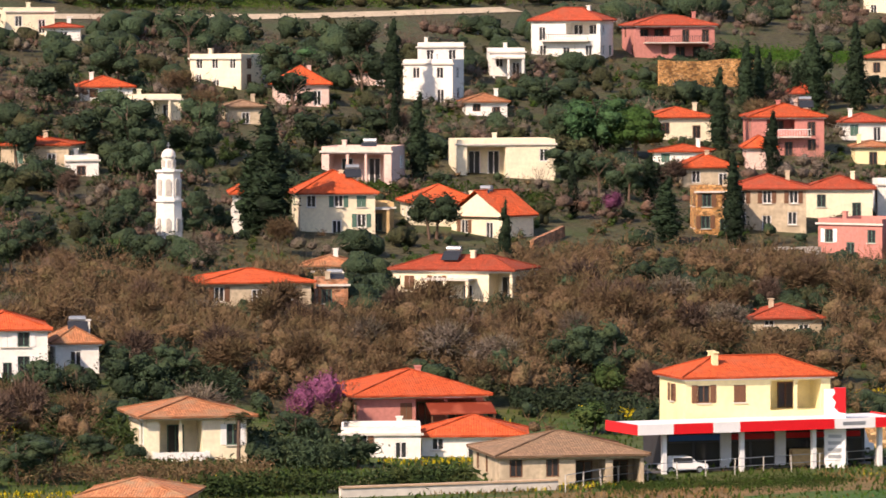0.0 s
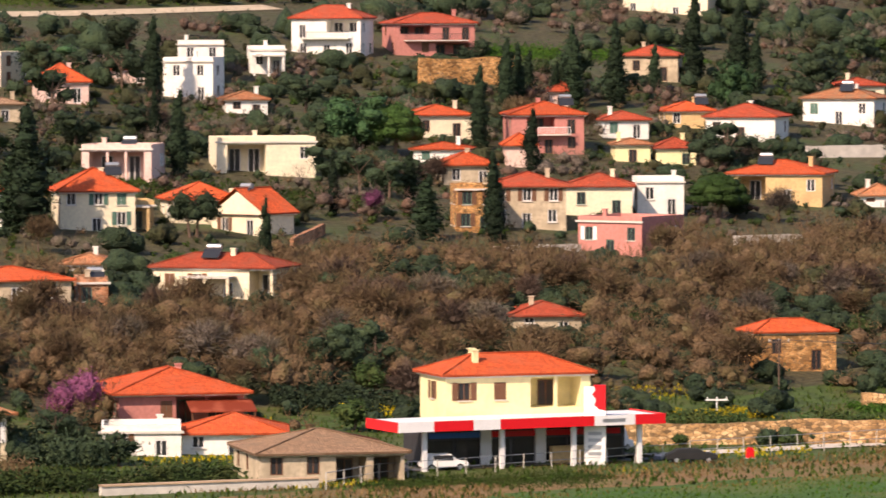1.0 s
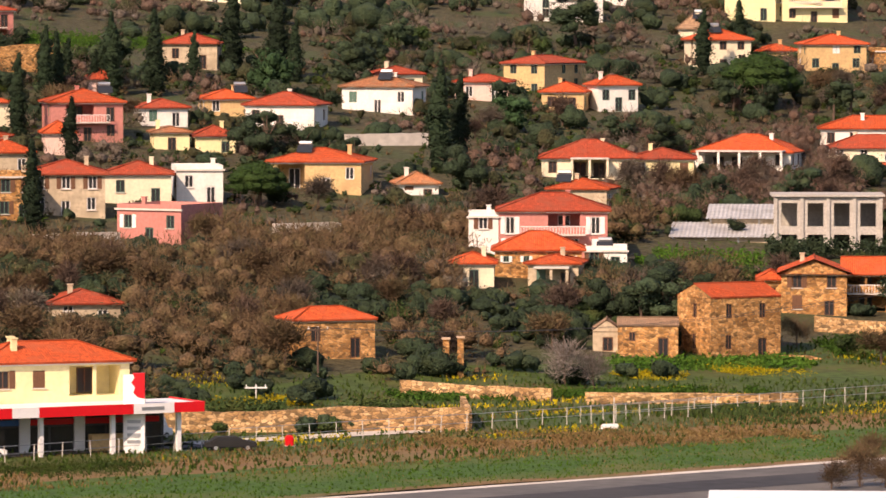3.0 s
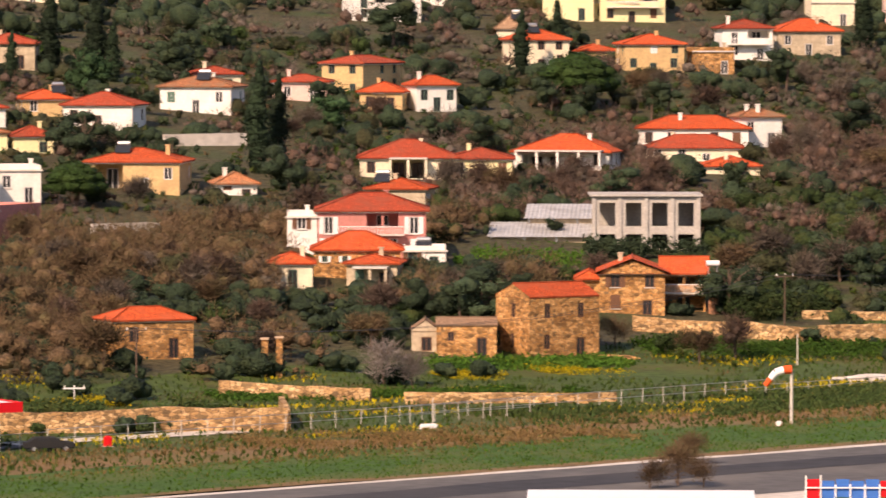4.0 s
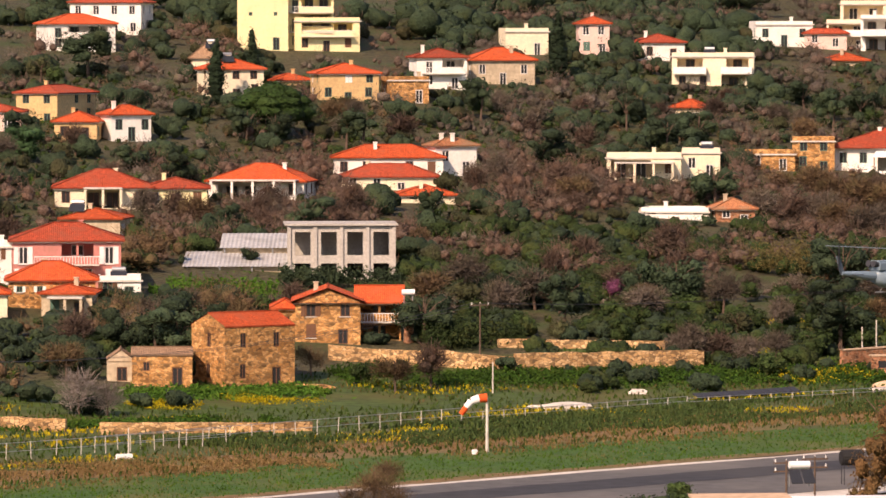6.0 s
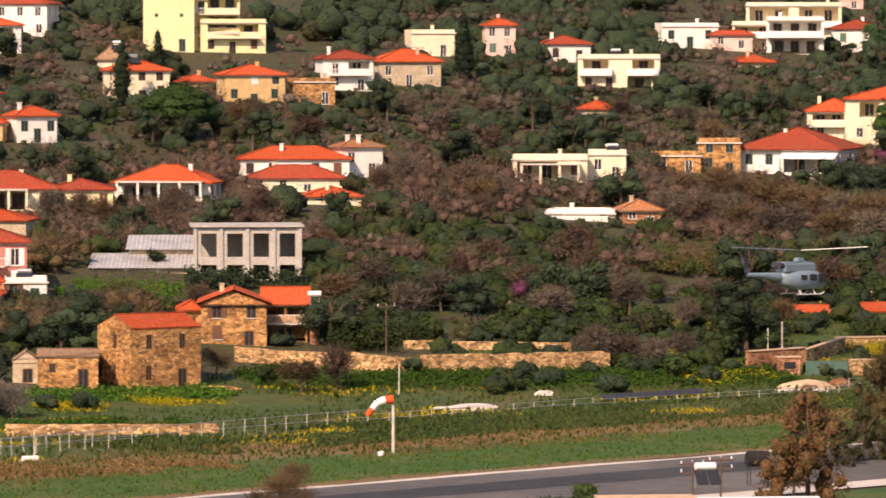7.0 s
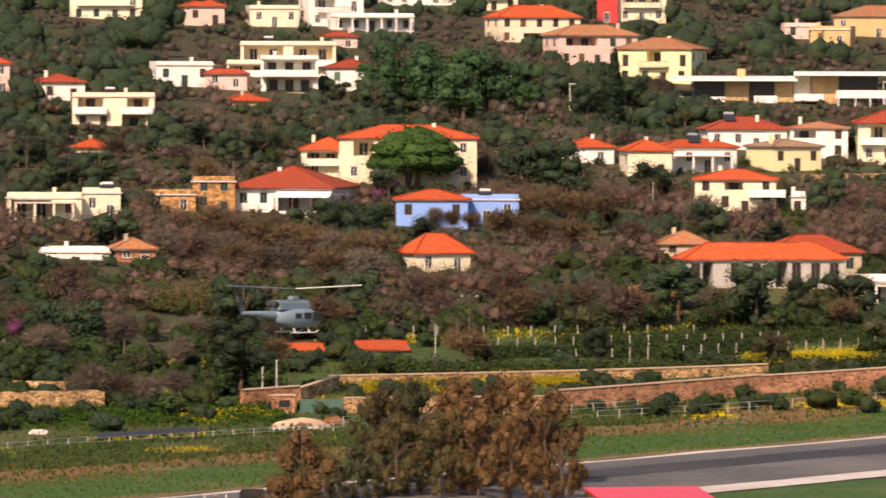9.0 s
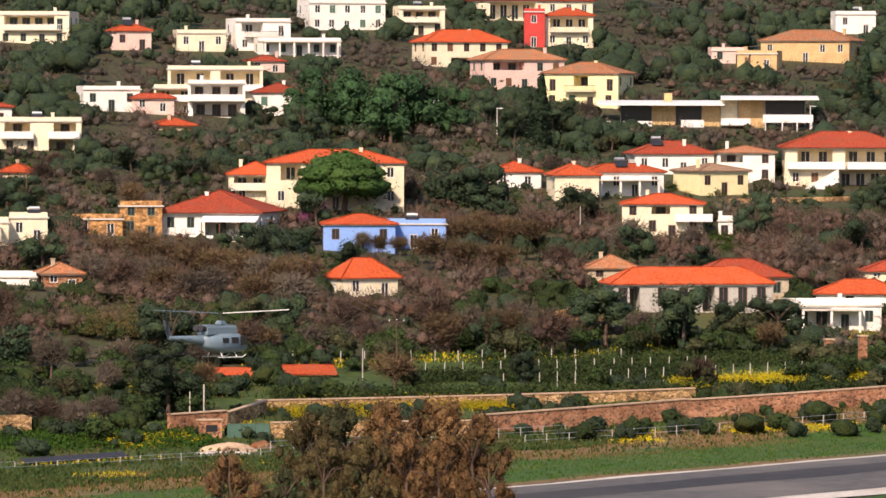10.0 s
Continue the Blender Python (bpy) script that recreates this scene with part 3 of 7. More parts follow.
house(-68.5, 505.8, 7.7, 9.3, 9.0, 2.1, "hip", 1.5, wall=WHITE, z=-0.0, chim=0, label="single-storey white house with a red clay tile hipped roof")
house(-56.1, 477.4, 18.6, 12.6, 12.0, 2.6, "hip", 1.6, wall=TAN, tile=TILE_BROWN, z=-0.0, bays=4, plain=True, trim=WOOD, chim=0, loggia=[(0.52, 0.74, 0), (0.78, 0.98, 0)], label="single-storey weathered tan house with a brown weathered tile hipped roof")
house(-89.1, 449.7, 1.5, 8.4, 9.0, 1.1, "hip", 1.2, wall=OCHRE, tile=TILE_OLD, z=-0.0, chim=0, label="single-storey ochre house with a old orange tile hipped roof")
house(-85.1, 612.2, -12.7, 14.0, 7.2, 3.8, "hip", 1.4, wall=CREAM, tile=TILE_DARK, z=8.6, porch=0.4, loggia=[(0.8, 0.98, 0)], label="single-storey cream house with a dark red tile hipped roof")
house(-103.0, 589.7, 18.6, 11.7, 11.0, 2.8, "hip", 1.2, wall=TAN, z=9.2, chim=0, label="single-storey weathered tan house with a red clay tile hipped roof")
house(-95.4, 593.6, 12.9, 3.2, 7.0, 2.8, "flat", 0.0, wall=BRICKY, z=8.8, bays=2, label="single-storey reddish stone house with a flat roof")
house(-100.3, 620.5, 5.4, 5.8, 8.0, 1.4, "hip", 1.0, wall=WHITE, tile=TILE_OLD, z=11.0, label="single-storey white house with a old orange tile hipped roof")
house(-114.1, 648.1, 12.3, 3.5, 9.0, 4.8, "hip", 1.3, wall=WHITE, z=14.8, label="two-storey white house with a red clay tile hipped roof")
house(-104.8, 655.7, 15.1, 8.9, 10.0, 4.8, "hip", 2.6, wall=CREAM, z=14.6, tank=1, label="two-storey cream house with a red clay tile hipped roof")
house(-102.5, 660.0, 14.0, 7.5, 8.0, 2.9, "flat", 0.0, wall=OCHRE, z=14.7, porch=0.8, label="single-storey ochre house with a flat roof")
house(-94.0, 669.0, 16.5, 8.0, 9.0, 3.1, "hip", 1.9, wall=CREAM, z=14.9, chim=0, label="single-storey cream house with a red clay tile hipped roof")
house(-89.4, 664.6, -32.6, 8.0, 5.7, 2.9, "front", 2.9, wall=CREAM, z=13.6, label="single-storey cream house with a red clay tile gabled roof")
house(-109.0, 697.1, -2.5, 8.9, 9.0, 4.4, "flat", 0.0, wall=ROSE, z=19.0, balcony=0.9, loggia=[(0.1, 0.5, 1), (0.55, 0.95, 1), (0.1, 0.9, 0)], label="single-storey pale rose house with a flat roof")
house(-92.4, 715.0, 13.9, 12.7, 10.0, 4.4, "flat", 0.0, wall=CREAM, z=19.5, balcony=0.6, loggia=[(0.08, 0.4, 1), (0.62, 0.78, 1), (0.1, 0.5, 0)], label="single-storey cream house with a flat roof")
house(-113.4, 791.1, -12.1, 7.5, 4.7, 5.8, "flat", 0.0, wall=WHITE, z=27.8, label="two-storey white house with a flat roof")
house(-114.4, 811.4, 8.0, 6.7, 7.0, 5.6, "flat", 0.0, wall=WHITE, z=30.3, bays=2, label="two-storey white house with a flat roof")
house(-142.9, 785.1, -24.9, 8.8, 7.9, 4.6, "flat", 0.0, wall=CREAM, z=29.9, label="two-storey cream house with a flat roof")
house(-153.1, 757.6, 17.7, 7.2, 8.0, 2.2, "hip", 1.4, wall=WHITE, z=28.6, label="single-storey white house with a red clay tile hipped roof")
house(-144.5, 744.5, 17.8, 8.5, 8.0, 2.8, "flat", 0.0, wall=CREAM, z=26.5, porch=0.6, label="single-storey cream house with a flat roof")
house(-128.2, 772.8, 16.2, 7.0, 8.0, 3.0, "hip", 2.5, wall=ROSE, z=27.9, label="single-storey pale rose house with a red clay tile hipped roof")
house(-132.1, 748.1, 17.7, 4.8, 7.0, 2.4, "hip", 0.8, wall=TAN, tile=TILE_BROWN, z=25.8, label="single-storey weathered tan house with a brown weathered tile hipped roof")
house(-103.5, 779.8, 13.5, 5.8, 8.0, 2.1, "hip", 1.1, wall=WHITE, tile=TILE_OLD, z=26.2, label="single-storey white house with a old orange tile hipped roof")
house(-101.0, 852.9, -8.6, 10.9, 7.6, 6.2, "hip", 1.9, wall=WHITE, tile=TILE_DARK, z=33.4, balcony=0.7, loggia=[(0.5, 0.95, 1), (0.1, 0.35, 2)], label="two-storey white house with a dark red tile hipped roof")
house(-85.0, 860.6, 18.2, 12.4, 10.0, 5.3, "hip", 1.5, wall=PINK, tile=TILE_DARK, z=33.5, balcony=0.8, loggia=[(0.05, 0.45, 1), (0.5, 0.95, 0)], label="two-storey pink house with a dark red tile hipped roof")
house(-147.4, 684.3, 1.5, 8.5, 9.0, 3.2, "hip", 0.9, wall=TAN, z=21.3, label="single-storey weathered tan house with a red clay tile hipped roof")
house(-141.0, 682.5, 16.8, 4.0, 7.0, 2.0, "flat", 0.0, wall=WHITE, z=20.7, label="single-storey white house with a flat roof")
house(-75.1, 768.9, 16.2, 8.3, 9.0, 3.3, "hip", 1.3, wall=CREAM, z=23.0, label="single-storey cream house with a red clay tile hipped roof")
house(-59.8, 760.6, 12.0, 9.8, 10.0, 5.4, "hip", 1.7, wall=PINK, z=21.1, balcony=0.6, loggia=[(0.2, 0.6, 1)], label="two-storey pink house with a red clay tile hipped roof")
house(-72.6, 740.5, 0.9, 7.3, 8.0, 2.2, "hip", 0.8, wall=WHITE, z=20.1, label="single-storey white house with a red clay tile hipped roof")
house(-67.0, 722.0, 12.7, 6.7, 8.0, 2.8, "hip", 1.6, wall=TAN, z=17.9, label="single-storey weathered tan house with a red clay tile hipped roof")
house(-177.7, 822.6, 21.6, 7.3, 8.0, 3.4, "flat", 0.0, wall=CREAM, z=37.9, label="single-storey cream house with a flat roof")
house(-171.9, 819.5, 19.4, 4.8, 7.0, 1.8, "hip", 0.6, wall=WHITE, tile=TILE_DARK, z=37.1, label="single-storey white house with a dark red tile hipped roof")
house(-56.7, 687.7, 4.7, 9.6, 10.0, 5.2, "hip", 1.6, wall=TAN, tile=TILE_DARK, z=13.8, label="two-storey weathered tan house with a dark red tile hipped roof")
house(-49.0, 703.8, 4.0, 8.4, 9.0, 3.9, "hip", 1.5, wall=CREAM, tile=TILE_DARK, z=14.6, label="single-storey cream house with a dark red tile hipped roof")
house(-62.3, 680.4, 11.4, 4.8, 7.0, 5.3, "flat", 0.0, wall=STONE, tile=TILE_DARK, z=13.6, bays=2, label="two-storey rubble stone house with a flat roof")
house(-41.6, 710.1, 8.3, 5.9, 8.0, 4.3, "flat", 0.0, wall=WHITE, z=14.6, shut=WOOD, label="single-storey white house with a flat roof")
house(-45.3, 669.7, -28.5, 9.0, 9.5, 4.4, "flat", 0.0, wall=PINK, z=11.0, shut=FRAMEWHITE, label="single-storey pink house with a flat roof")
house(-27.8, 728.0, -6.5, 12.2, 11.0, 4.2, "hip", 1.6, wall=OCHRE, z=15.2, tank=1, loggia=[(0.1, 0.4, 0)], label="single-storey ochre house with a red clay tile hipped roof")
house(-50.6, 781.1, 11.6, 6.4, 8.0, 2.7, "hip", 1.1, wall=WHITE, tile=TILE_DARK, z=22.7, label="single-storey white house with a dark red tile hipped roof")
house(-42.5, 795.7, 10.6, 6.7, 8.0, 2.6, "hip", 1.2, wall=OCHRE, z=23.8, label="single-storey ochre house with a red clay tile hipped roof")
house(-34.9, 786.1, -10.1, 9.9, 9.0, 3.6, "hip", 1.7, wall=WHITE, tile=TILE_DARK, z=22.1, label="single-storey white house with a dark red tile hipped roof")
house(-48.2, 758.4, 8.2, 4.8, 7.0, 2.5, "hip", 0.7, wall=YELLOW, tile=TILE_OLD, z=20.0, label="single-storey pale yellow house with a old orange tile hipped roof")
house(-42.3, 758.8, 8.0, 5.4, 7.0, 2.3, "hip", 1.3, wall=YELLOW, tile=TILE_DARK, z=19.7, label="single-storey pale yellow house with a dark red tile hipped roof")
house(-20.4, 590.5, 22.4, 9.0, 5.5, 4.1, "hip", 1.2, wall=STONE, tile=TILE, z=2.6, chim=0, bays=2, plain=True, trim=WOOD, over=0.25, label="low square stone hut with an orange tile roof")
house(-47.8, 606.2, 11.7, 7.5, 9.0, 1.6, "hip", 1.3, wall=TAN, tile=TILE_DARK, z=5.9, label="single-storey weathered tan house with a dark red tile hipped roof")
house(-54.1, 937.8, -11.4, 14.5, 9.0, 4.7, "hip", 1.6, wall=CREAM, z=39.6, label="two-storey cream house with a red clay tile hipped roof")
house(-51.3, 849.8, -2.1, 8.3, 8.0, 3.9, "hip", 1.5, wall=TAN, tile=TILE_DARK, z=29.9, label="single-storey weathered tan house with a dark red tile hipped roof")
house(-21.9, 810.4, -12.9, 10.5, 8.0, 4.0, "hip", 1.4, wall=WHITE, tile=TILE_OLD, z=23.9, balcony=0.6, label="single-storey white house with a old orange tile hipped roof")
house(-19.3, 835.8, 11.6, 7.0, 7.0, 2.9, "hip", 1.1, wall=CREAM, tile=TILE_DARK, z=26.5, label="single-storey cream house with a dark red tile hipped roof")
house(-0.8, 846.2, -30.2, 7.1, 11.5, 4.7, "hip", 1.1, wall=OCHRE, tile=TILE_DARK, z=26.2, label="two-storey ochre house with a dark red tile hipped roof")
house(-7.0, 832.2, -4.7, 8.0, 7.0, 3.0, "hip", 1.0, wall=ROSE, tile=TILE_DARK, z=25.3, label="single-storey pale rose house with a dark red tile hipped roof")
house(4.9, 826.8, -8.9, 6.3, 7.0, 3.0, "hip", 1.4, wall=OCHRE, z=23.9, label="single-storey ochre house with a red clay tile hipped roof")
house(13.1, 829.3, 19.3, 6.2, 4.9, 4.0, "hip", 1.3, wall=WHITE, z=23.9, bays=3, label="single-storey white house with a red clay tile hipped roof")
house(8.1, 754.1, -0.6, 12.9, 11.0, 2.8, "hip", 2.3, wall=CREAM, tile=TILE_DARK, z=16.4, porch=0.4, loggia=[(0.3, 0.7, 0)], label="single-storey cream house with a dark red tile hipped roof")
house(17.9, 757.9, -1.4, 8.5, 10.0, 2.8, "hip", 1.3, wall=YELLOW, tile=TILE_DARK, z=16.2, bays=3, label="single-storey pale yellow house with a dark red tile hipped roof")
house(29.3, 772.9, -13.6, 13.4, 11.0, 2.6, "hip", 2.3, wall=WHITE, z=16.9, porch=0.9, loggia=[(0.1, 0.5, 0)], label="single-storey white house with a red clay tile hipped roof")
house(-5.5, 678.8, 0.5, 3.6, 7.0, 4.6, "flat", 0.0, wall=WHITE, tile=TILE_OLD, z=9.6, bays=1, label="two-storey white house with a flat roof")
house(2.9, 678.8, -0.2, 13.1, 10.0, 5.7, "hip", 2.0, wall=PINK, tile=TILE_DARK, z=9.2, balcony=0.6, bays=5, loggia=[(0.45, 0.75, 1)], label="two-storey salmon pink house with a dark red tile hipped roof")
house(9.2, 674.2, -0.8, 5.1, 6.0, 2.0, "flat", 0.0, wall=WHITE, tile=TILE_DARK, z=8.3, label="single-storey white house with a flat roof")
house(1.1, 660.2, -0.1, 10.2, 8.0, 3.5, "hip", 2.0, wall=STONE, z=7.5, bays=4, ww=0.7, wh=0.7, label="single-storey rubble stone house with a red clay tile hipped roof")
house(-6.5, 649.6, 0.6, 4.9, 7.0, 2.9, "hip", 1.1, wall=CREAM, z=7.0, label="single-storey cream house with a red clay tile hipped roof")
house(2.8, 653.9, -6.1, 5.9, 7.0, 3.2, "hip", 0.9, wall=TAN, z=6.5, porch=0.7, label="single-storey weathered tan house with a red clay tile hipped roof")
house(6.2, 719.6, -9.8, 7.5, 8.0, 3.3, "hip", 1.2, wall=TAN, z=12.9, tank=1, label="single-storey weathered tan house with a red clay tile hipped roof")
house(-14.3, 730.3, 7.7, 5.1, 7.0, 1.6, "hip", 1.4, wall=WHITE, tile=TILE_OLD, z=14.9, label="single-storey white house with a old orange tile hipped roof")
house(23.5, 609.2, 30.1, 8.9, 6.9, 6.7, "gable", 1.3, wall=STONE, z=1.5, floors=2, bays=2, side=1, chim=0, shut=WOOD, trim=WOOD, over=0.06, ww=0.75, wh=1.6, plain=True, name='stone_house', label="roof-damaged two-storey rubble stone farmhouse on the meadow")
house(12.8, 605.2, -1.2, 6.5, 7.0, 3.5, "gable", 0.6, wall=STONE, tile=TILE_BROWN, z=1.8, chim=0, bays=2, over=0.1, ww=0.7, wh=1.0, plain=True, trim=WOOD, name='outhouse', label="half-ruined low stone outhouse with broken tiles")
house(8.4, 607.8, -0.8, 3.0, 6.0, 2.3, "front", 1.1, wall=TAN, tile=TILE_BROWN, z=2.3, chim=0, bays=1, over=0.1, label="single-storey weathered tan house with a brown weathered tile gabled roof")
house(32.7, 645.7, -2.9, 7.5, 11.0, 4.9, "front", 1.6, wall=STONE, z=4.1, floors=2, bays=2, chim=1, shut=WOOD, trim=WOOD, wh=1.6, name='stone_house', label="restored stone house with a gabled red tile roof")
house(38.9, 650.0, -3.4, 5.0, 8.0, 4.4, "gable", 1.75, wall=STONE, z=4.3, floors=2, bays=3, chim=0, shut=WOOD, trim=WOOD, over=0.45, balcony=0.98, loggia=[(0.03, 0.97, 1), (0.03, 0.97, 0)], name="stone_house_wing", label="stone house wing with dark two-storey veranda and white railing")


def stone_chimney(x, y, z):
    ob = root("outdoor_chimney", pose(x, y, z), "tall round stone chimney beside the stone house", "chimney")
    bm = bmesh.new()
    tube(bm, (0, 0, -1.5), (0, 0, 4.6), 0.62, 0.5, 12)
    part("chimney_shaft", bm, BRICKY, ob)
    bm = bmesh.new()
    tube(bm, (0, 0, 4.6), (0, 0, 4.8), 0.66, 0.66, 12)
    part("cap", bm, TAN, ob)
    bm = bmesh.new()
    tube(bm, (-0.75, 0.6, 6.0), (0.75, 0.6, 6.0), 0.33, 0.33, 12)
    part("tank", bm, SIGNWHITE, ob, "white water tank behind the chimney")
    bm = bmesh.new()
    for u in (-0.5, 0.5):
        tube(bm, (u, 0.6, -1.0), (u, 0.6, 5.75), 0.06, 0.06, 5)
    part("stand", bm, METAL, ob)


stone_chimney(42.2, 648.6, 3.9)
house(28.0, 651.5, -2.5, 2.6, 7.0, 3.1, "hip", 0.9, wall=STONE, z=4.9, chim=0, trim=WOOD, label="single-storey rubble stone house with a red clay tile hipped roof")
house(49.3, 802.2, -3.5, 15.7, 9.0, 2.9, "hip", 1.7, wall=WHITE, z=19.2, label="single-storey white house with a red clay tile hipped roof")
house(59.3, 805.6, 16.0, 6.2, 4.3, 4.4, "hip", 1.0, wall=WHITE, tile=TILE_OLD, z=19.3, chim=2, label="single-storey white house with a old orange tile hipped roof")
house(48.5, 788.2, -3.5, 13.3, 8.0, 1.9, "hip", 1.7, wall=CREAM, tile=TILE_DARK, z=17.8, label="single-storey cream house with a dark red tile hipped roof")
house(53.0, 774.7, 0.8, 7.7, 8.0, 1.3, "hip", 1.3, wall=CREAM, z=16.2, label="single-storey cream house with a red clay tile hipped roof")
house(48.3, 886.4, 6.2, 9.5, 9.0, 4.5, "hip", 1.5, wall=OCHRE, z=29.0, label="two-storey ochre house with a red clay tile hipped roof")
house(57.8, 887.8, 7.9, 6.5, 6.0, 3.7, "flat", 0.0, wall=STONE, tile=TILE_OLD, z=28.7, label="single-storey rubble stone house with a flat roof")
house(40.1, 903.1, 7.8, 6.3, 7.0, 0.9, "hip", 1.0, wall=OCHRE, z=31.4, label="single-storey ochre house with a red clay tile hipped roof")
house(30.3, 882.8, 10.2, 9.0, 8.0, 4.7, "hip", 1.6, wall=CREAM, z=29.5, label="two-storey cream house with a red clay tile hipped roof")
house(26.2, 906.3, -6.0, 4.4, 4.6, 3.6, "hip", 2.3, wall=CREAM, tile=TILE_BROWN, z=32.2, bays=1, label="single-storey cream house with a brown weathered tile hipped roof")
house(64.5, 907.8, 4.4, 8.2, 9.0, 5.2, "hip", 1.4, wall=WHITE, tile=TILE_DARK, z=30.7, balcony=0.8, loggia=[(0.5, 0.95, 1)], label="two-storey white house with a dark red tile hipped roof")
house(75.3, 917.5, 6.9, 10.4, 9.0, 4.2, "hip", 2.0, wall=TAN, z=31.2, label="single-storey weathered tan house with a red clay tile hipped roof")
house(6.6, 938.3, 11.9, 11.5, 9.0, 4.7, "hip", 1.6, wall=WHITE, z=36.7, balcony=0.7, loggia=[(0.3, 0.9, 1)], label="two-storey white house with a red clay tile hipped roof")
house(38.1, 962.4, 1.2, 5.8, 8.0, 4.4, "flat", 0.0, wall=CREAM, tile=TILE_DARK, z=38.0, label="single-storey cream house with a flat roof")
house(48.3, 954.4, 4.1, 11.1, 9.0, 5.3, "flat", 0.0, wall=YELLOW, z=36.6, balcony=0.8, loggia=[(0.1, 0.9, 1)], label="two-storey pale yellow house with a flat roof")
house(45.5, 955.4, -2.7, 7.9, 12.0, 13.0, "flat", 0.0, wall=YELLOW, tile=TILE_OLD, z=36.8, floors=4, balcony=0.95, bays=3, loggia=[(0.3, 0.95, 0), (0.3, 0.95, 1), (0.3, 0.95, 2), (0.3, 0.95, 3)], label="tall pale yellow house with a flat roof")
house(37.3, 952.8, -2.2, 8.6, 12.0, 14.4, "flat", 0.0, wall=YELLOW, tile=TILE_OLD, z=36.9, floors=4, bays=2, ww=0.6, wh=0.6, label="tall pale yellow house with a flat roof")
house(49.4, 955.3, -5.7, 3.4, 6.0, 2.9, "flat", 0.0, wall=CREAM, tile=TILE_OLD, z=36.6, label="single-storey cream house with a flat roof")
house(10.9, 966.9, -14.2, 12.5, 9.0, 5.8, "hip", 1.2, wall=WHITE, tile=TILE_DARK, z=39.3, label="two-storey white house with a dark red tile hipped roof")
house(82.5, 956.6, 4.0, 7.4, 8.0, 4.1, "flat", 0.0, wall=CREAM, z=36.0, label="single-storey cream house with a flat roof")
house(94.2, 958.5, -1.4, 5.2, 8.0, 5.4, "hip", 1.2, wall=ROSE, z=36.0, label="two-storey pale rose house with a red clay tile hipped roof")
house(105.1, 953.3, 2.9, 8.1, 8.0, 3.2, "hip", 1.4, wall=WHITE, tile=TILE_DARK, z=35.0, label="single-storey white house with a dark red tile hipped roof")
house(110.4, 923.5, -8.0, 13.5, 9.0, 5.6, "flat", 0.0, wall=CREAM, z=30.4, loggia=[(0.06, 0.38, 1), (0.66, 0.94, 1), (0.6, 0.9, 0)], band=[(0.02, 0.42, 1), (0.6, 0.98, 1)], tank=1, label="two-storey cream house with loggias and a flat roof")
house(86.1, 803.1, -6.1, 10.7, 9.0, 3.5, "flat", 0.0, wall=CREAM, tile=TILE_DARK, z=18.5, porch=0.8, loggia=[(0.05, 0.6, 0)], label="single-storey cream house with a flat roof")
house(94.8, 807.2, -6.7, 5.5, 8.0, 3.9, "flat", 0.0, wall=CREAM, z=18.7, tank=1, label="single-storey cream house with a flat roof")
house(106.4, 819.4, -7.4, 7.3, 7.0, 2.5, "flat", 0.0, wall=STONE, z=19.6, bays=2, chim=0, label="single-storey rubble stone house with a flat roof")
house(112.9, 820.0, -7.8, 6.2, 7.0, 4.5, "flat", 0.0, wall=STONE, z=19.5, bays=2, chim=0, label="single-storey rubble stone house with a flat roof")
veranda_house = house(123.0, 819.6, -21.0, 14.6, 16.0, 4.4, "hip", 3.1, wall=WHITE, tile=TILE_DARK, z=18.6, bays=5, over=0.9, loggia=[(0.45, 0.95, 0)], band=[(0.4, 0.98, 0)], label="white house with dark red hipped roof and shaded veranda")
lean_to(veranda_house, -0.8, 7.6, 3.9, 2.6, SIGNWHITE, 4)
house(86.4, 766.2, -13.4, 9.3, 7.0, 1.1, "flat", 0.0, wall=WHITE, z=14.3, label="single-storey white house with a flat roof")
house(94.5, 764.5, -0.3, 5.4, 7.0, 2.0, "hip", 1.4, wall=BRICKY, tile=TILE_OLD, z=13.8, label="single-storey reddish stone house with a old orange tile hipped roof")
house(148.0, 855.6, -9.8, 21.2, 13.0, 7.3, "hip", 1.9, wall=CREAM, z=22.6, bays=5, loggia=[(0.1, 0.25, 1)], label="two-storey cream house with a red clay tile hipped roof")
house(136.4, 861.1, -9.0, 8.3, 10.0, 4.7, "hip", 1.9, wall=CREAM, z=23.3, balcony=0.9, loggia=[(0.1, 0.7, 1)], label="two-storey cream house with a red clay tile hipped roof")
house(143.6, 809.5, -10.1, 10.5, 9.0, 4.2, "hip", 1.3, wall=BLUE, z=17.3, chim=0, label="single-storey bright blue house with a red clay tile hipped roof")
house(150.9, 814.8, -10.5, 13.0, 9.0, 3.7, "flat", 0.0, wall=BLUE, tile=TILE_OLD, z=17.7, tank=1, chim=0, label="single-storey bright blue house with a flat roof")
house(136.6, 761.1, 15.1, 8.3, 5.5, 2.7, "hip", 2.6, wall=CREAM, z=12.5, bays=2, chim=0, label="single-storey cream house with a red clay tile hipped roof")
house(182.4, 884.1, -6.0, 8.0, 8.0, 2.6, "hip", 1.6, wall=WHITE, z=25.5, label="single-storey white house with a red clay tile hipped roof")
house(189.0, 868.6, -3.3, 7.0, 9.0, 4.3, "hip", 1.7, wall=CREAM, z=23.5, label="single-storey cream house with a red clay tile hipped roof")
house(213.5, 905.7, -4.0, 13.2, 10.0, 3.5, "hip", 2.0, wall=WHITE, tile=TILE_DARK, z=27.3, tank=1, label="single-storey white house with a dark red tile hipped roof")
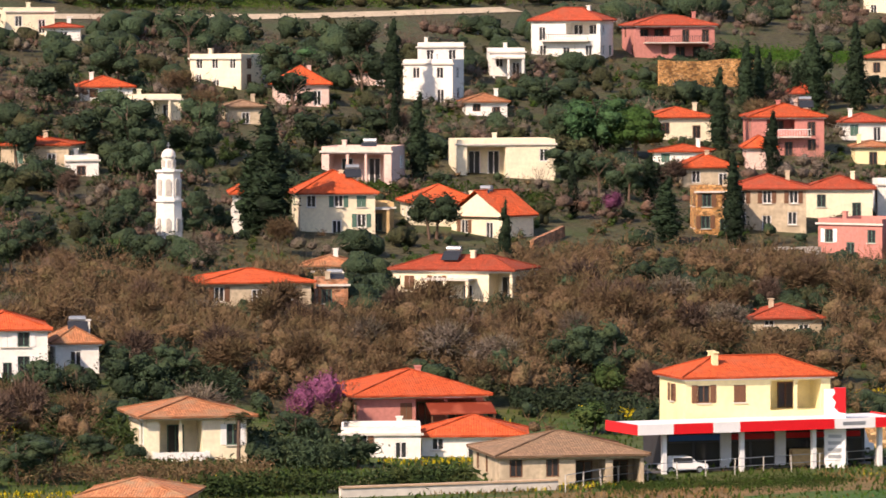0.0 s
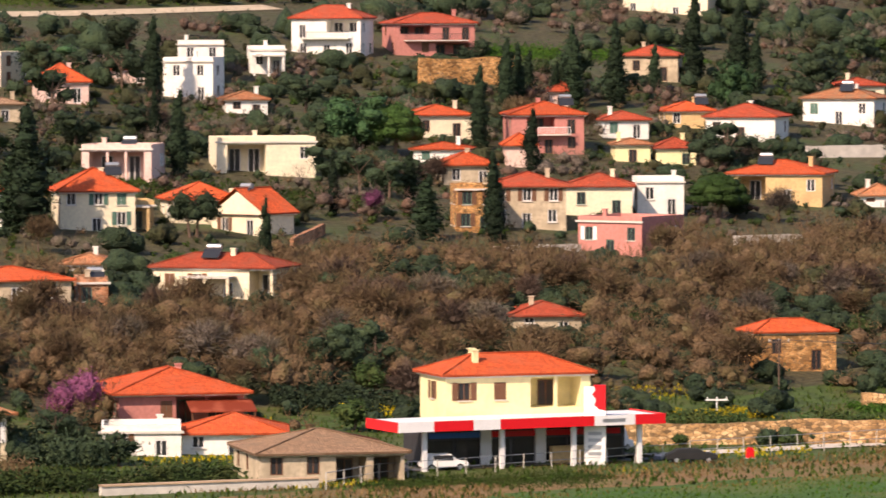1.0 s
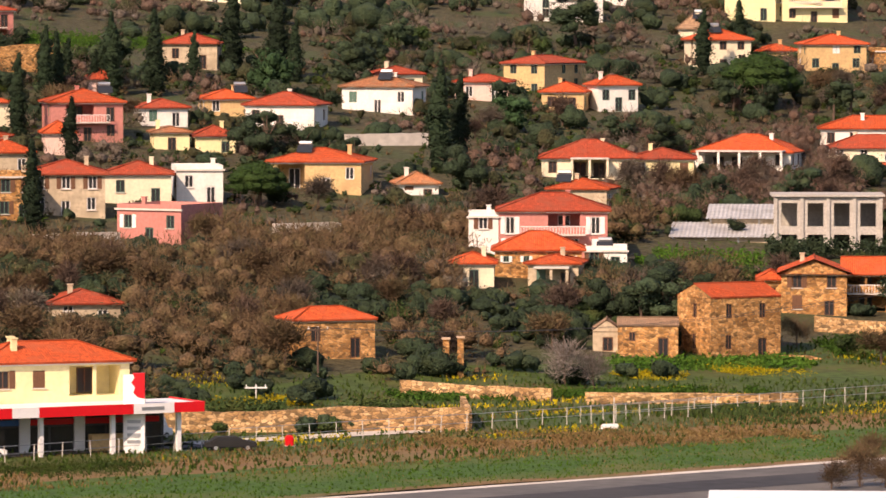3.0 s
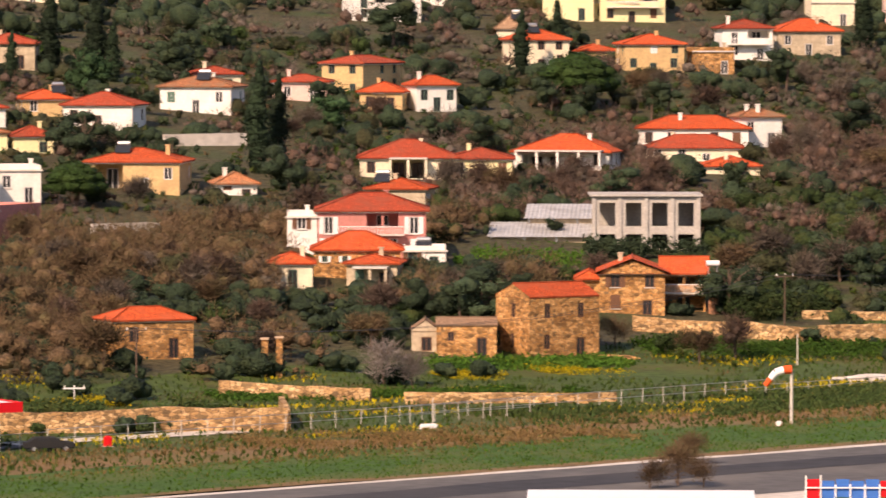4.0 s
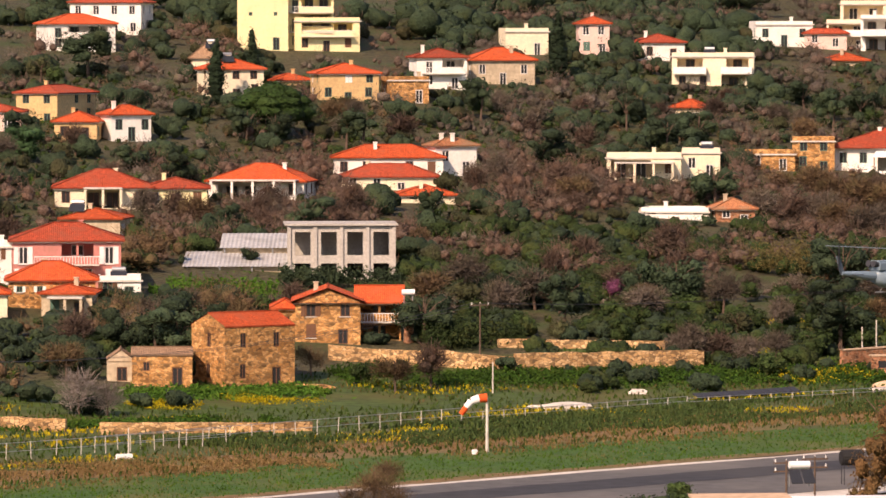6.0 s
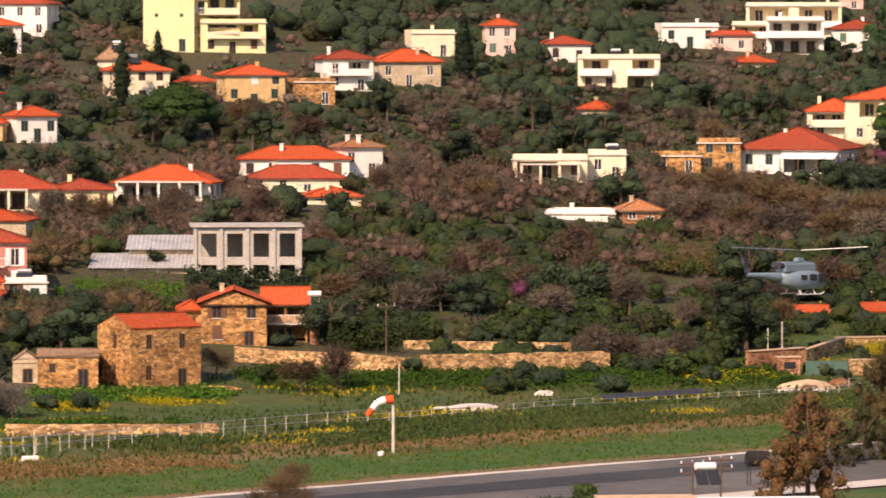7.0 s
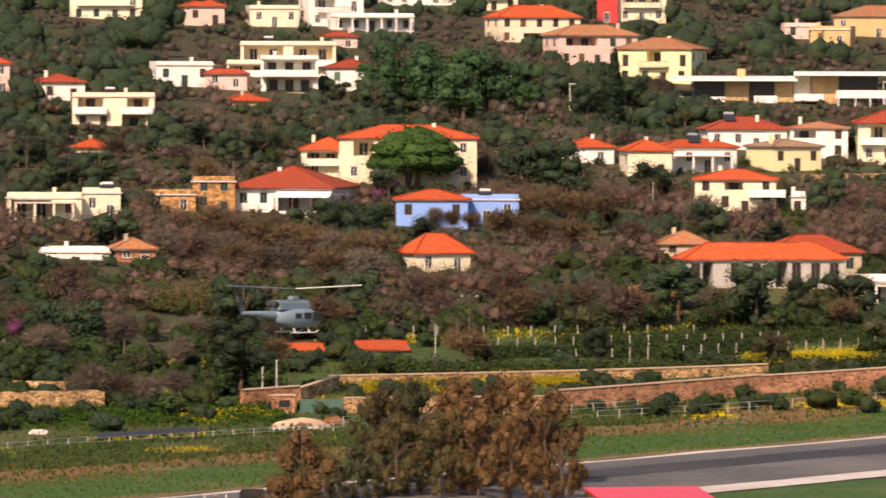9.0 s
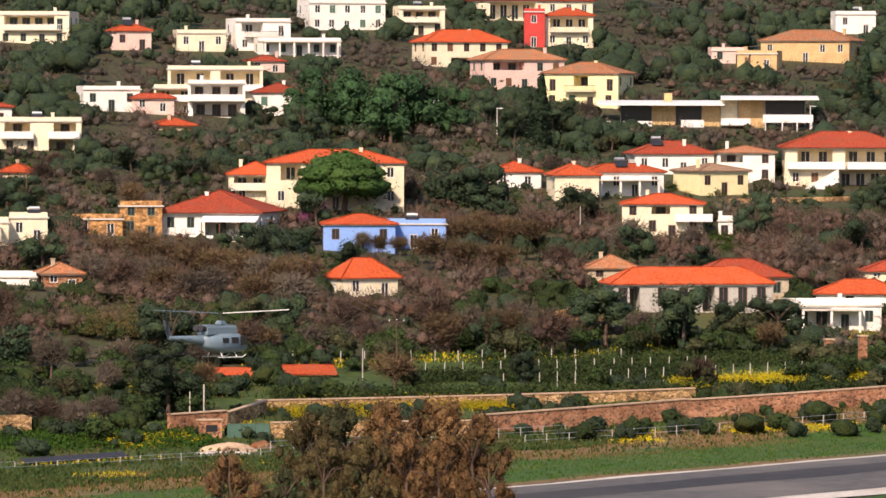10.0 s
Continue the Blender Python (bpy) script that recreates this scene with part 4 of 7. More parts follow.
house(198.8, 876.6, 1.9, 12.3, 7.0, 4.1, "hip", 1.2, wall=WHITE, z=24.1, porch=0.8, tank=1, label="single-storey white house with a red clay tile hipped roof")
house(215.7, 880.0, 16.5, 8.9, 8.7, 4.0, "hip", 1.1, wall=YELLOW, tile=TILE_BROWN, z=24.3, label="single-storey pale yellow house with a brown weathered tile hipped roof")
house(223.4, 896.5, -12.0, 9.4, 9.0, 5.1, "hip", 1.0, wall=WHITE, tile=TILE_OLD, z=26.0, loggia=[(0.05, 0.45, 1)], label="two-storey white house with an old orange tile roof")
stair_house = house(238.5, 890.5, -12.0, 19.5, 12.0, 6.8, "hip", 2.5, wall=CREAM, tile=TILE_DARK, z=25.2, over=0.9, loggia=[(0.1, 0.4, 1), (0.5, 0.95, 1), (0.45, 0.95, 0)], band=[(0.02, 0.5, 1), (0.52, 0.99, 1)], label="cream two-storey house with white balconies and outside stair")
bm = bmesh.new()  # outside stair: a stepped white flight across the front
for i in range(16):
    box(bm, -6.6 + i * 0.34, -6.26 + i * 0.34, -3.2, -1.55, -2.0, 0.2 + i * 0.2)
part("stair", bm, FRAMEWHITE, stair_house, "white plastered outside stair")
house(193.6, 829.0, -13.2, 12.2, 10.0, 5.0, "hip", 1.4, wall=CREAM, z=19.0, wh=1.9, loggia=[(0.36, 0.6, 1)], band=[(0.66, 1.12, 1)], label="cream two-storey house with a white side balcony and red roof")
house(203.2, 828.2, -13.8, 2.2, 8.0, 2.6, "flat", 0.0, wall=WHITE, tile=TILE_DARK, z=18.9, bays=1, label="single-storey white house with a flat roof")
house(178.7, 746.8, -0.6, 22.2, 7.0, 3.9, "hip", 2.1, wall=GREYWALL, tile=TILE, z=10.8, bays=8, floors=1, ww=1.3, wh=2.6, chim=0, plain=True, trim=WOOD, loggia=[(0.10, 0.17, 0), (0.56, 0.64, 0)], label="long abandoned villa with stained walls and tall dark-paned windows")
house(188.2, 756.4, -0.8, 12.8, 9.0, 3.9, "hip", 2.3, wall=TAN, tile=TILE_DARK, z=11.4, chim=0, label="single-storey weathered tan house with a dark red tile hipped roof")
house(174.9, 780.0, -7.8, 7.1, 7.0, 2.0, "hip", 1.8, wall=TAN, tile=TILE_OLD, z=13.8, label="single-storey weathered tan house with a old orange tile hipped roof")
house(194.2, 731.5, -15.1, 13.3, 9.0, 3.4, "flat", 0.0, wall=WHITE, tile=TILE_DARK, z=8.9, porch=0.6, loggia=[(0.1, 0.5, 0)], label="single-storey white house with a flat roof")
house(204.0, 753.3, -15.2, 12.2, 8.0, 2.0, "hip", 1.8, wall=WHITE, z=11.0, label="single-storey white house with a red clay tile hipped roof")
house(215.1, 778.3, -8.9, 7.1, 8.0, 1.6, "hip", 1.4, wall=CREAM, tile=TILE_DARK, z=13.7, label="single-storey cream house with a dark red tile hipped roof")
house(217.0, 994.4, -27.7, 14.0, 10.6, 6.4, "hip", 2.0, wall=YELLOW, tile=TILE_OLD, z=38.0, balcony=0.4, loggia=[(0.4, 0.6, 1)], label="two-storey pale yellow house with a old orange tile hipped roof")
house(208.0, 1055.2, 7.0, 16.3, 9.0, 5.2, "hip", 2.3, wall=CREAM, z=45.4, loggia=[(0.3, 0.8, 0)], label="two-storey cream house with a red clay tile hipped roof")
house(212.2, 1021.1, 6.7, 15.5, 9.0, 5.7, "hip", 1.9, wall=ROSE, tile=TILE_OLD, z=41.3, loggia=[(0.1, 0.5, 1)], label="two-storey pale rose house with a old orange tile hipped roof")
house(228.1, 1088.3, -11.8, 4.1, 8.0, 7.1, "flat", 0.0, wall=RED, tile=TILE_OLD, z=49.9, bays=1, label="two-storey red house with a flat roof")
house(235.2, 1088.8, -12.2, 9.5, 8.0, 6.3, "hip", 1.6, wall=CREAM, z=49.9, balcony=0.8, loggia=[(0.1, 0.9, 1)], label="two-storey cream house with a red clay tile hipped roof")
house(276.7, 1063.5, -29.6, 17.8, 10.0, 4.4, "hip", 2.1, wall=OCHRE, tile=TILE_OLD, z=46.8, label="single-storey ochre house with a old orange tile hipped roof")
house(264.1, 1051.5, -22.8, 7.7, 7.0, 3.3, "flat", 0.0, wall=OCHRE, z=45.3, label="single-storey ochre house with a flat roof")
house(147.7, 975.9, -8.0, 10.0, 9.0, 6.0, "flat", 0.0, wall=WHITE, z=36.4, bays=4, loggia=[(0.04, 0.96, 1), (0.08, 0.92, 0)], band=[(0.0, 1.0, 1)], label="two-storey white flats with deep shaded balconies")
house(141.1, 981.0, -8.0, 7.4, 8.0, 4.6, "flat", 0.0, wall=CREAM, z=37.0, chim=0, loggia=[(0.04, 0.96, 1)], band=[(0.0, 1.0, 1)], label="cream flats with one long shaded balcony")
house(150.5, 996.0, -8.0, 17.0, 9.0, 7.6, "flat", 0.0, wall=CREAM, z=37.4, floors=2, bays=6, loggia=[(0.03, 0.45, 1), (0.55, 0.97, 1)], band=[(0.0, 1.0, 1)], tank=1, label="long cream flats with shaded balconies and roof tank")
house(158.8, 980.2, -16.5, 8.2, 8.0, 4.2, "hip", 1.6, wall=WHITE, tile=TILE_DARK, z=36.6, label="single-storey white house with a dark red tile hipped roof")
house(129.6, 978.8, 1.7, 10.0, 8.0, 4.0, "flat", 0.0, wall=WHITE, tile=TILE_DARK, z=37.3, label="single-storey white house with a flat roof")
house(136.6, 976.9, -8.0, 7.4, 3.0, 2.4, "hip", 0.8, wall=ROSE, tile=TILE_DARK, z=37.3, chim=0, label="low rose annexe with a dark red tile roof")
house(166.8, 1040.0, -3.8, 6.8, 7.0, 2.1, "hip", 1.1, wall=ROSE, tile=TILE_DARK, z=44.6, label="single-storey pale rose house with a dark red tile hipped roof")
house(171.4, 1072.6, 3.8, 10.8, 9.0, 5.9, "flat", 0.0, wall=WHITE, tile=TILE_DARK, z=48.7, balcony=0.7, loggia=[(0.1, 0.5, 1)], label="two-storey white house with a flat roof")
house(177.5, 1066.6, -0.1, 16.1, 9.0, 3.0, "flat", 0.0, wall=WHITE, z=47.8, porch=0.9, label="single-storey white house with a flat roof")
house(194.7, 1111.5, 5.0, 15.7, 10.0, 5.7, "flat", 0.0, wall=WHITE, z=53.2, bays=5, label="two-storey white house with a flat roof")
house(159.0, 1069.8, -1.7, 9.4, 8.0, 3.7, "flat", 0.0, wall=CREAM, z=48.6, label="single-storey cream house with a flat roof")
house(145.5, 1070.0, -1.3, 7.6, 8.0, 3.8, "hip", 1.6, wall=ROSE, z=48.8, label="single-storey pale rose house with a red clay tile hipped roof")
house(127.5, 1078.5, -19.1, 14.2, 9.0, 6.0, "flat", 0.0, wall=CREAM, z=49.8, balcony=0.8, loggia=[(0.1, 0.8, 1)], label="two-storey cream house with a flat roof")
house(237.2, 1130.5, 3.7, 24.3, 10.0, 4.0, "hip", 1.1, wall=CREAM, tile=TILE_DARK, z=55.9, balcony=0.6, loggia=[(0.1, 0.5, 0)], label="single-storey cream house with a dark red tile hipped roof")
house(208.5, 1104.6, -2.6, 9.4, 8.0, 5.3, "flat", 0.0, wall=CREAM, z=52.4, balcony=0.7, loggia=[(0.1, 0.9, 1)], label="two-storey cream house with a flat roof")
house(-42.0, 499.8, 23.5, 13.6, 7.6, 8.0, "hip", 1.6, wall=YELLOW, z=-0.0, floors=2, bays=4, side=1, chim=2, loggia=[(0.58, 0.94, 1)], label="pale yellow two-storey house behind the fuel station canopy")
# two low sheds with orange gabled roofs, built as very low houses
house(105.3, 683.8, -3.2, 4.4, 5.0, 0.3, "gable", 0.7, wall=TAN, z=5.5, chim=0, bays=1, label="single-storey weathered tan house with a red clay tile hipped roof")
house(115.5, 685.3, -1.9, 5.6, 6.0, 0.4, "gable", 0.9, wall=TAN, z=5.4, chim=0, bays=1, label="single-storey weathered tan house with a red clay tile hipped roof")
house(-123.6, 802.3, 15.5, 5.9, 8.0, 2.0, "hip", 1.4, wall=ROSE, tile=TILE_DARK, z=30.3, label="single-storey pale rose house with a dark red tile hipped roof")
house(-106.6, 826.8, 11.1, 5.2, 7.0, 3.7, "flat", 0.0, wall=WHITE, tile=TILE_DARK, z=31.3, porch=0.9, label="single-storey white house with a flat roof")
house(-62.2, 744.8, 8.5, 3.9, 7.0, 2.9, "hip", 1.5, wall=ROSE, z=19.8, label="single-storey pale rose house with a red clay tile hipped roof")
house(-61.9, 812.7, 9.1, 3.5, 6.0, 2.1, "hip", 1.5, wall=ROSE, tile=TILE_DARK, z=26.8, label="single-storey pale rose house with a dark red tile hipped roof")
house(137.4, 954.7, 1.3, 6.8, 8.0, 1.0, "hip", 1.3, wall=TAN, z=34.1, label="single-storey weathered tan house with a red clay tile hipped roof")
house(102.2, 888.4, -14.7, 5.4, 7.0, 1.2, "hip", 1.3, wall=TAN, z=26.8, label="single-storey weathered tan house with a red clay tile hipped roof")
house(299.4, 1109.8, -7.2, 8.2, 8.0, 4.3, "flat", 0.0, wall=WHITE, z=52.9, label="single-storey white house with a flat roof")
house(261.4, 1062.6, -7.6, 7.0, 7.0, 2.6, "flat", 0.0, wall=ROSE, tile=TILE_OLD, z=46.7, label="single-storey pale rose house with a flat roof")


# ---- villa with wide thin roofs ----
def slab_villa(x, y, z, yaw):
    ob = root("villa", pose(x, y, z, 0, 0, yaw), "long modern villa with thin white overhanging roofs and balconies", "house")
    PLAN.append((x, y, 18, 5, 38))
    for u0, u1, y0, z0, z1 in ((-19.5, 3.0, -2.6, 4.15, 4.75), (2.4, 19.6, -3.0, 5.15, 5.6)):
        bm = bmesh.new()
        v = box(bm, u0, u1, y0, 10.0, z0, z0 + 0.32)
        for q in v[4:]:
            if q.co.y > 0:
                q.co.z += z1 - z0
        part("roof_slab", bm, FRAMEWHITE, ob, "thin white roof slab")
    for u0, u1, h in ((-15.3, 2.3, 4.15), (2.32, 17.3, 5.15)):
        bm = bmesh.new()
        box(bm, u0, u1, 1.6, 9.0, -4.0, h)
        part("wall", bm, GREYWALL, ob)
    for u0, u1, h in ((-15.2, -9.8, 4.1), (-5.5, -1.0, 4.1), (10.3, 17.2, 5.1)):
        bm = bmesh.new()
        box(bm, u0, u1, 1.5, 1.598, 0.3, h)
        part("window_wall", bm, GLASS, ob, "dark glass wall")
    for u0, u1, h, mat in ((-9.7, -5.6, 4.1, OCHRE), (-0.9, 2.2, 4.1, OCHRE), (2.4, 5.3, 5.1, CREAM), (5.5, 10.0, 5.1, OCHRE)):
        bm = bmesh.new()
        box(bm, u0, u1, 0.9, 1.597, -0.5, h)
        part("wall_panel", bm, mat, ob, "tan plastered wall panel")
    for u0, u1, z0, z1 in ((-19.4, -9.7, -0.1, 1.4), (-4.6, -0.6, 0.3, 1.6), (2.4, 7.6, 0.7, 1.9), (9.8, 18.6, 1.2, 2.6), (9.4, 20.4, -2.2, -1.2)):
        bm = bmesh.new()
        box(bm, u0, u1, -2.0, 0.88, z0, z0 + 0.25)
        bal = part("balcony", bm, FRAMEWHITE, ob)
        bm = bmesh.new()
        box(bm, u0, u1, -2.0, -1.84, z0 + 0.252, z1)
        part("parapet", bm, FRAMEWHITE, bal)
    for u in (10.2, 13.2, 15.8, 18.3):
        bm = bmesh.new()
        box(bm, u - 0.12, u + 0.12, -1.9, -1.66, -4.0, 1.198)
        part("post", bm, FRAMEWHITE, ob)
    bm = bmesh.new()
    box(bm, -7.6, -6.2, 4.5, 5.6, 4.3, 6.3)
    part("chimney", bm, OCHRE, ob)


slab_villa(233.5, 965.5, 34.5, -13.5)


# ---- fuel station ----
def fuel_canopy(x, y, yaw):
    z = ground(x, y)
    ob = root("fuel_canopy", pose(x, y, z, 0, 0, yaw), "red and white fuel station canopy on steel pillars", "canopy", )
    bm = bmesh.new()
    box(bm, 0.06, 25.94, 0.06, 6.94, 3.72, 4.36)
    part("roof_slab", bm, SIGNWHITE, ob)
    for u0, u1, m in ((0, 3.4, SIGNWHITE), (3.4, 7.2, SIGNRED), (7.2, 9.8, SIGNWHITE), (9.8, 19.0, SIGNRED), (19.0, 23.0, SIGNWHITE), (23.0, 26.0, SIGNRED)):
        bm = bmesh.new()
        v = box(bm, u0 + 0.002, u1 - 0.002, -0.03, 0.055, 3.6, 4.5)
        part("fascia", bm, m, ob)
    bm = bmesh.new()
    box(bm, -0.03, 0.055, 0.06, 7.0, 3.6, 4.5)
    part("fascia", bm, SIGNRED, ob)
    bm = bmesh.new()
    box(bm, 25.945, 26.03, 0.06, 7.0, 3.6, 4.5)
    part("fascia", bm, SIGNRED, ob)
    bm = bmesh.new()
    box(bm, 19.8, 22.0, -0.06, -0.032, 3.9, 4.2)
    part("name_bar", bm, METAL, ob, "grey bar in place of a name")
    for u, v in ((3.0, 1.2), (10.5, 1.2), (17.5, 1.2), (24.0, 1.2)):
        bm = bmesh.new()
        box(bm, u - 0.2, u + 0.2, v - 0.2, v + 0.2, -0.3, 3.72)
        part("pillar", bm, SIGNWHITE, ob)


def fuel_pump(x, y, yaw):
    ob = root("fuel_pump", pose(x, y, ground(x, y), 0, 0, yaw), "red and grey fuel pump under the canopy", "fuel pump", "fuel pumps")
    bm = bmesh.new()
    box(bm, -0.5, 0.5, -0.3, 0.3, 0, 1.1)
    part("body", bm, METAL, ob)
    bm = bmesh.new()
    box(bm, -0.55, 0.55, -0.34, 0.34, 1.1, 1.9)
    part("head", bm, SIGNRED, ob)
    bm = bmesh.new()
    box(bm, -0.35, 0.35, -0.37, -0.342, 1.3, 1.7)
    part("display", bm, GLASS, ob)


def price_sign(x, y, yaw):
    ob = root("price_sign", pose(x, y, ground(x, y), 0, 0, yaw), "tall white fuel price sign with red top", "sign")
    bm = bmesh.new()
    box(bm, -0.95, 0.95, -0.3, 0.3, -0.3, 7.0)
    part("panel", bm, SIGNWHITE, ob)
    bm = bmesh.new()
    prof = [(0.95, 4.9), (0.95, 7.15), (-0.1, 7.15), (0.05, 6.7), (-0.25, 6.3), (0.1, 5.9), (-0.05, 5.4), (0.35, 5.0)]
    a = [bm.verts.new((u, -0.34, w)) for u, w in prof]
    b = [bm.verts.new((u, 0.34, w)) for u, w in prof]
    bm.faces.new(a), bm.faces.new(b[::-1])
    for i in range(len(prof)):
        j = (i + 1) % len(prof)
        bm.faces.new((a[i], b[i], b[j], a[j]))
    bmesh.ops.recalc_face_normals(bm, faces=bm.faces)
    part("emblem", bm, SIGNRED, ob, "plain red emblem shape")
    bm = bmesh.new()
    box(bm, -0.7, 0.6, -0.34, -0.302, 3.6, 4.3)
    part("badge", bm, SIGNYELLOW, ob)
    for i in range(4):
        bm = bmesh.new()
        box(bm, -0.6, 0.6, -0.33, -0.302, 0.9 + i * 0.6, 1.2 + i * 0.6)
        part("price_bar", bm, METAL, ob)


def vehicle(x, y, yaw, paint, name, label, L=4.2, W=1.75, Hh=1.5, van=False):
    ob = root(name, pose(x, y, ground(x, y), 0, 0, yaw), label, "car")
    bm = bmesh.new()
    hood = 0.95 if not van else 1.1
    prof = [(-L / 2, 0.35), (-L / 2, 0.8), (-L / 2 + (0.1 if van else 0.5), Hh if van else hood), (-L * 0.28, Hh), (L * 0.12 if not van else L * 0.25, Hh), (L * 0.27 if not van else L * 0.36, hood), (L / 2 - 0.05, hood - 0.15), (L / 2, 0.35)]
    a = [bm.verts.new((u, -W / 2, w)) for u, w in prof]
    b = [bm.verts.new((u, W / 2, w)) for u, w in prof]
    bm.faces.new(a), bm.faces.new(b[::-1])
    for i in range(len(prof)):
        j = (i + 1) % len(prof)
        bm.faces.new((a[i], b[i], b[j], a[j]))
    bmesh.ops.recalc_face_normals(bm, faces=bm.faces)
    bmesh.ops.bevel(bm, geom=bm.edges, offset=0.06, segments=2, affect="EDGES")
    part("body", bm, paint, ob)
    for sy in (-1, 1):
        bm = bmesh.new()
        v = box(bm, -L * 0.26, L * 0.16, sy * W / 2 - 0.02, sy * W / 2 + 0.02, hood, Hh - 0.1)
        part("side_window", bm, GLASS, ob)
    for u in (-L * 0.31, L * 0.31):
        for sy in (-1, 1):
            bm = bmesh.new()
            tube(bm, (u, sy * (W / 2 - 0.2), 0.32), (u, sy * (W / 2 + 0.03), 0.32), 0.33, 0.33, 14)
            wh = part("wheel", bm, RUBBER, ob)
            bm = bmesh.new()
            tube(bm, (u, sy * (W / 2 + 0.02), 0.32), (u, sy * (W / 2 + 0.045), 0.32), 0.19, 0.19, 10)
            part("rim", bm, METAL, wh)


def shop(x, y, yaw):
    ob = root("station_shop", pose(x, y, ground(x, y), 0, 0, yaw), "dark glazed fuel station shop under the canopy", "shop")
    bm = bmesh.new()
    box(bm, 0, 19, 0.25, 6, -0.5, 3.5)
    # dark wall colour also stands for the shaded interior below the canopy
    part("wall", bm, DARKMETAL, ob)
    for i in range(7):
        bm = bmesh.new()
        box(bm, i * 2.7 + 0.1, i * 2.7 + 2.5, 0.16, 0.245, 0.1, 2.3)
        part("glazing", bm, GLASS, ob)
    for u0, u1, m in ((0.3, 5.2, SIGNBLUE), (6.0, 18.5, SIGNRED)):
        bm = bmesh.new()
        box(bm, u0, u1, 0.08, 0.24, 2.5, 3.0)
        part("fascia", bm, m, ob)
    bm = bmesh.new()
    box(bm, 11.5, 16.5, -1.2, -0.4, 0.0, 1.6)
    part("display", bm, OCHRE, ob, "stacked goods on the forecourt")
    for u in (5.6, 10.8):
        bm = bmesh.new()
        box(bm, u - 0.5, u + 0.5, -0.1, 0.155, -0.4, 3.5)
        part("pilaster", bm, SIGNWHITE, ob)


shop(-49.7, 494.4, 26)
fuel_canopy(-51.4, 486.7, 30)
price_sign(-35.0, 497.7, -2)
fuel_pump(-44.5, 498.9, 30)
fuel_pump(-40.0, 502.8, 30)
vehicle(-47.9, 491.1, 20, SIGNWHITE, "car", "small white car parked under the station canopy")
vehicle(-34.9, 513.3, 50, SIGNWHITE, "van", "white van parked behind the price sign", 5.0, 1.9, 2.3, True)
vehicle(-26.6, 500.7, 10, RUBBER, "car", "dark car parked behind the airfield fence", 4.6, 1.8, 1.3)


# ---- bell tower ----
def prism(bm, r0, r1, z0, z1, n=8):
    tube(bm, (0, 0, z0), (0, 0, z1), r0, r1, n)


def bell_tower(x, y, yaw):
    """Slender eight-sided tower: shaft, arched bell stage, lantern and dome."""
    ob = root("bell_tower", pose(x, y, ground(x, y), 0, 0, yaw), "slender whitewashed bell tower with arched openings and small dome", "tower")
    PLAN.append((x, y, 2.5, 12, 5))
    for nm, r0, r1, z0, z1 in (("shaft", 1.72, 1.55, -1.5, 4.6), ("ledge", 1.8, 1.8, 4.6, 4.85), ("bell_stage", 1.5, 1.42, 4.85, 8.0), ("cornice", 1.68, 1.68, 8.0, 8.22), ("lantern", 0.8, 0.74, 8.22, 9.7), ("lantern_ledge", 0.92, 0.92, 9.7, 9.85)):
        bm = bmesh.new()
        prism(bm, r0, r1, z0, z1)
        part(nm, bm, WHITE, ob)
    for z0, hh, w, rr in ((5.3, 1.9, 0.62, 1.36), (1.2, 1.5, 0.5, 1.5), (8.5, 0.9, 0.3, 0.72)):
        for k in range(8):
            a = radians(22.5 + 45 * k)
            bm = bmesh.new()
            pts = [(-w / 2, 0), (w / 2, 0), (w / 2, hh - w / 2)] + [(w / 2 * math.cos(q), hh - w / 2 + w / 2 * math.sin(q)) for q in np.linspace(0.3, 2.84, 6)] + [(-w / 2, hh - w / 2)]
            fr = [bm.verts.new((u, -0.12, v)) for u, v in pts]
            bk = [bm.verts.new((u, 0.12, v)) for u, v in pts]
            bm.faces.new(fr), bm.faces.new(bk[::-1])
            for i in range(len(pts)):
                bm.faces.new((fr[i], bk[i], bk[(i + 1) % len(pts)], fr[(i + 1) % len(pts)]))
            bmesh.ops.recalc_face_normals(bm, faces=bm.faces)
            # solid grey plug: the shade of an open arch is put into its colour
            op = part("arch_shade_plug", bm, GREYWALL, ob, "grey arched plug with the shade of an opening in its colour")
            op.matrix_basis = pose(rr * math.cos(a), rr * math.sin(a), z0, 0, 0, math.degrees(a) + 90)
    bm = bmesh.new()
    bmesh.ops.create_uvsphere(bm, u_segments=14, v_segments=8, radius=0.82, matrix=Matrix.Translation((0, 0, 9.85)))
    for fc in bm.faces:
        fc.smooth = True
    part("dome", bm, WHITE, ob)
    bm = bmesh.new()
    box(bm, -0.05, 0.05, -0.05, 0.05, 10.6, 11.4)
    box(bm, -0.25, 0.25, -0.045, 0.045, 11.0, 11.1)
    part("cross", bm, METAL, ob)


bell_tower(-121.1, 635.0, 32)


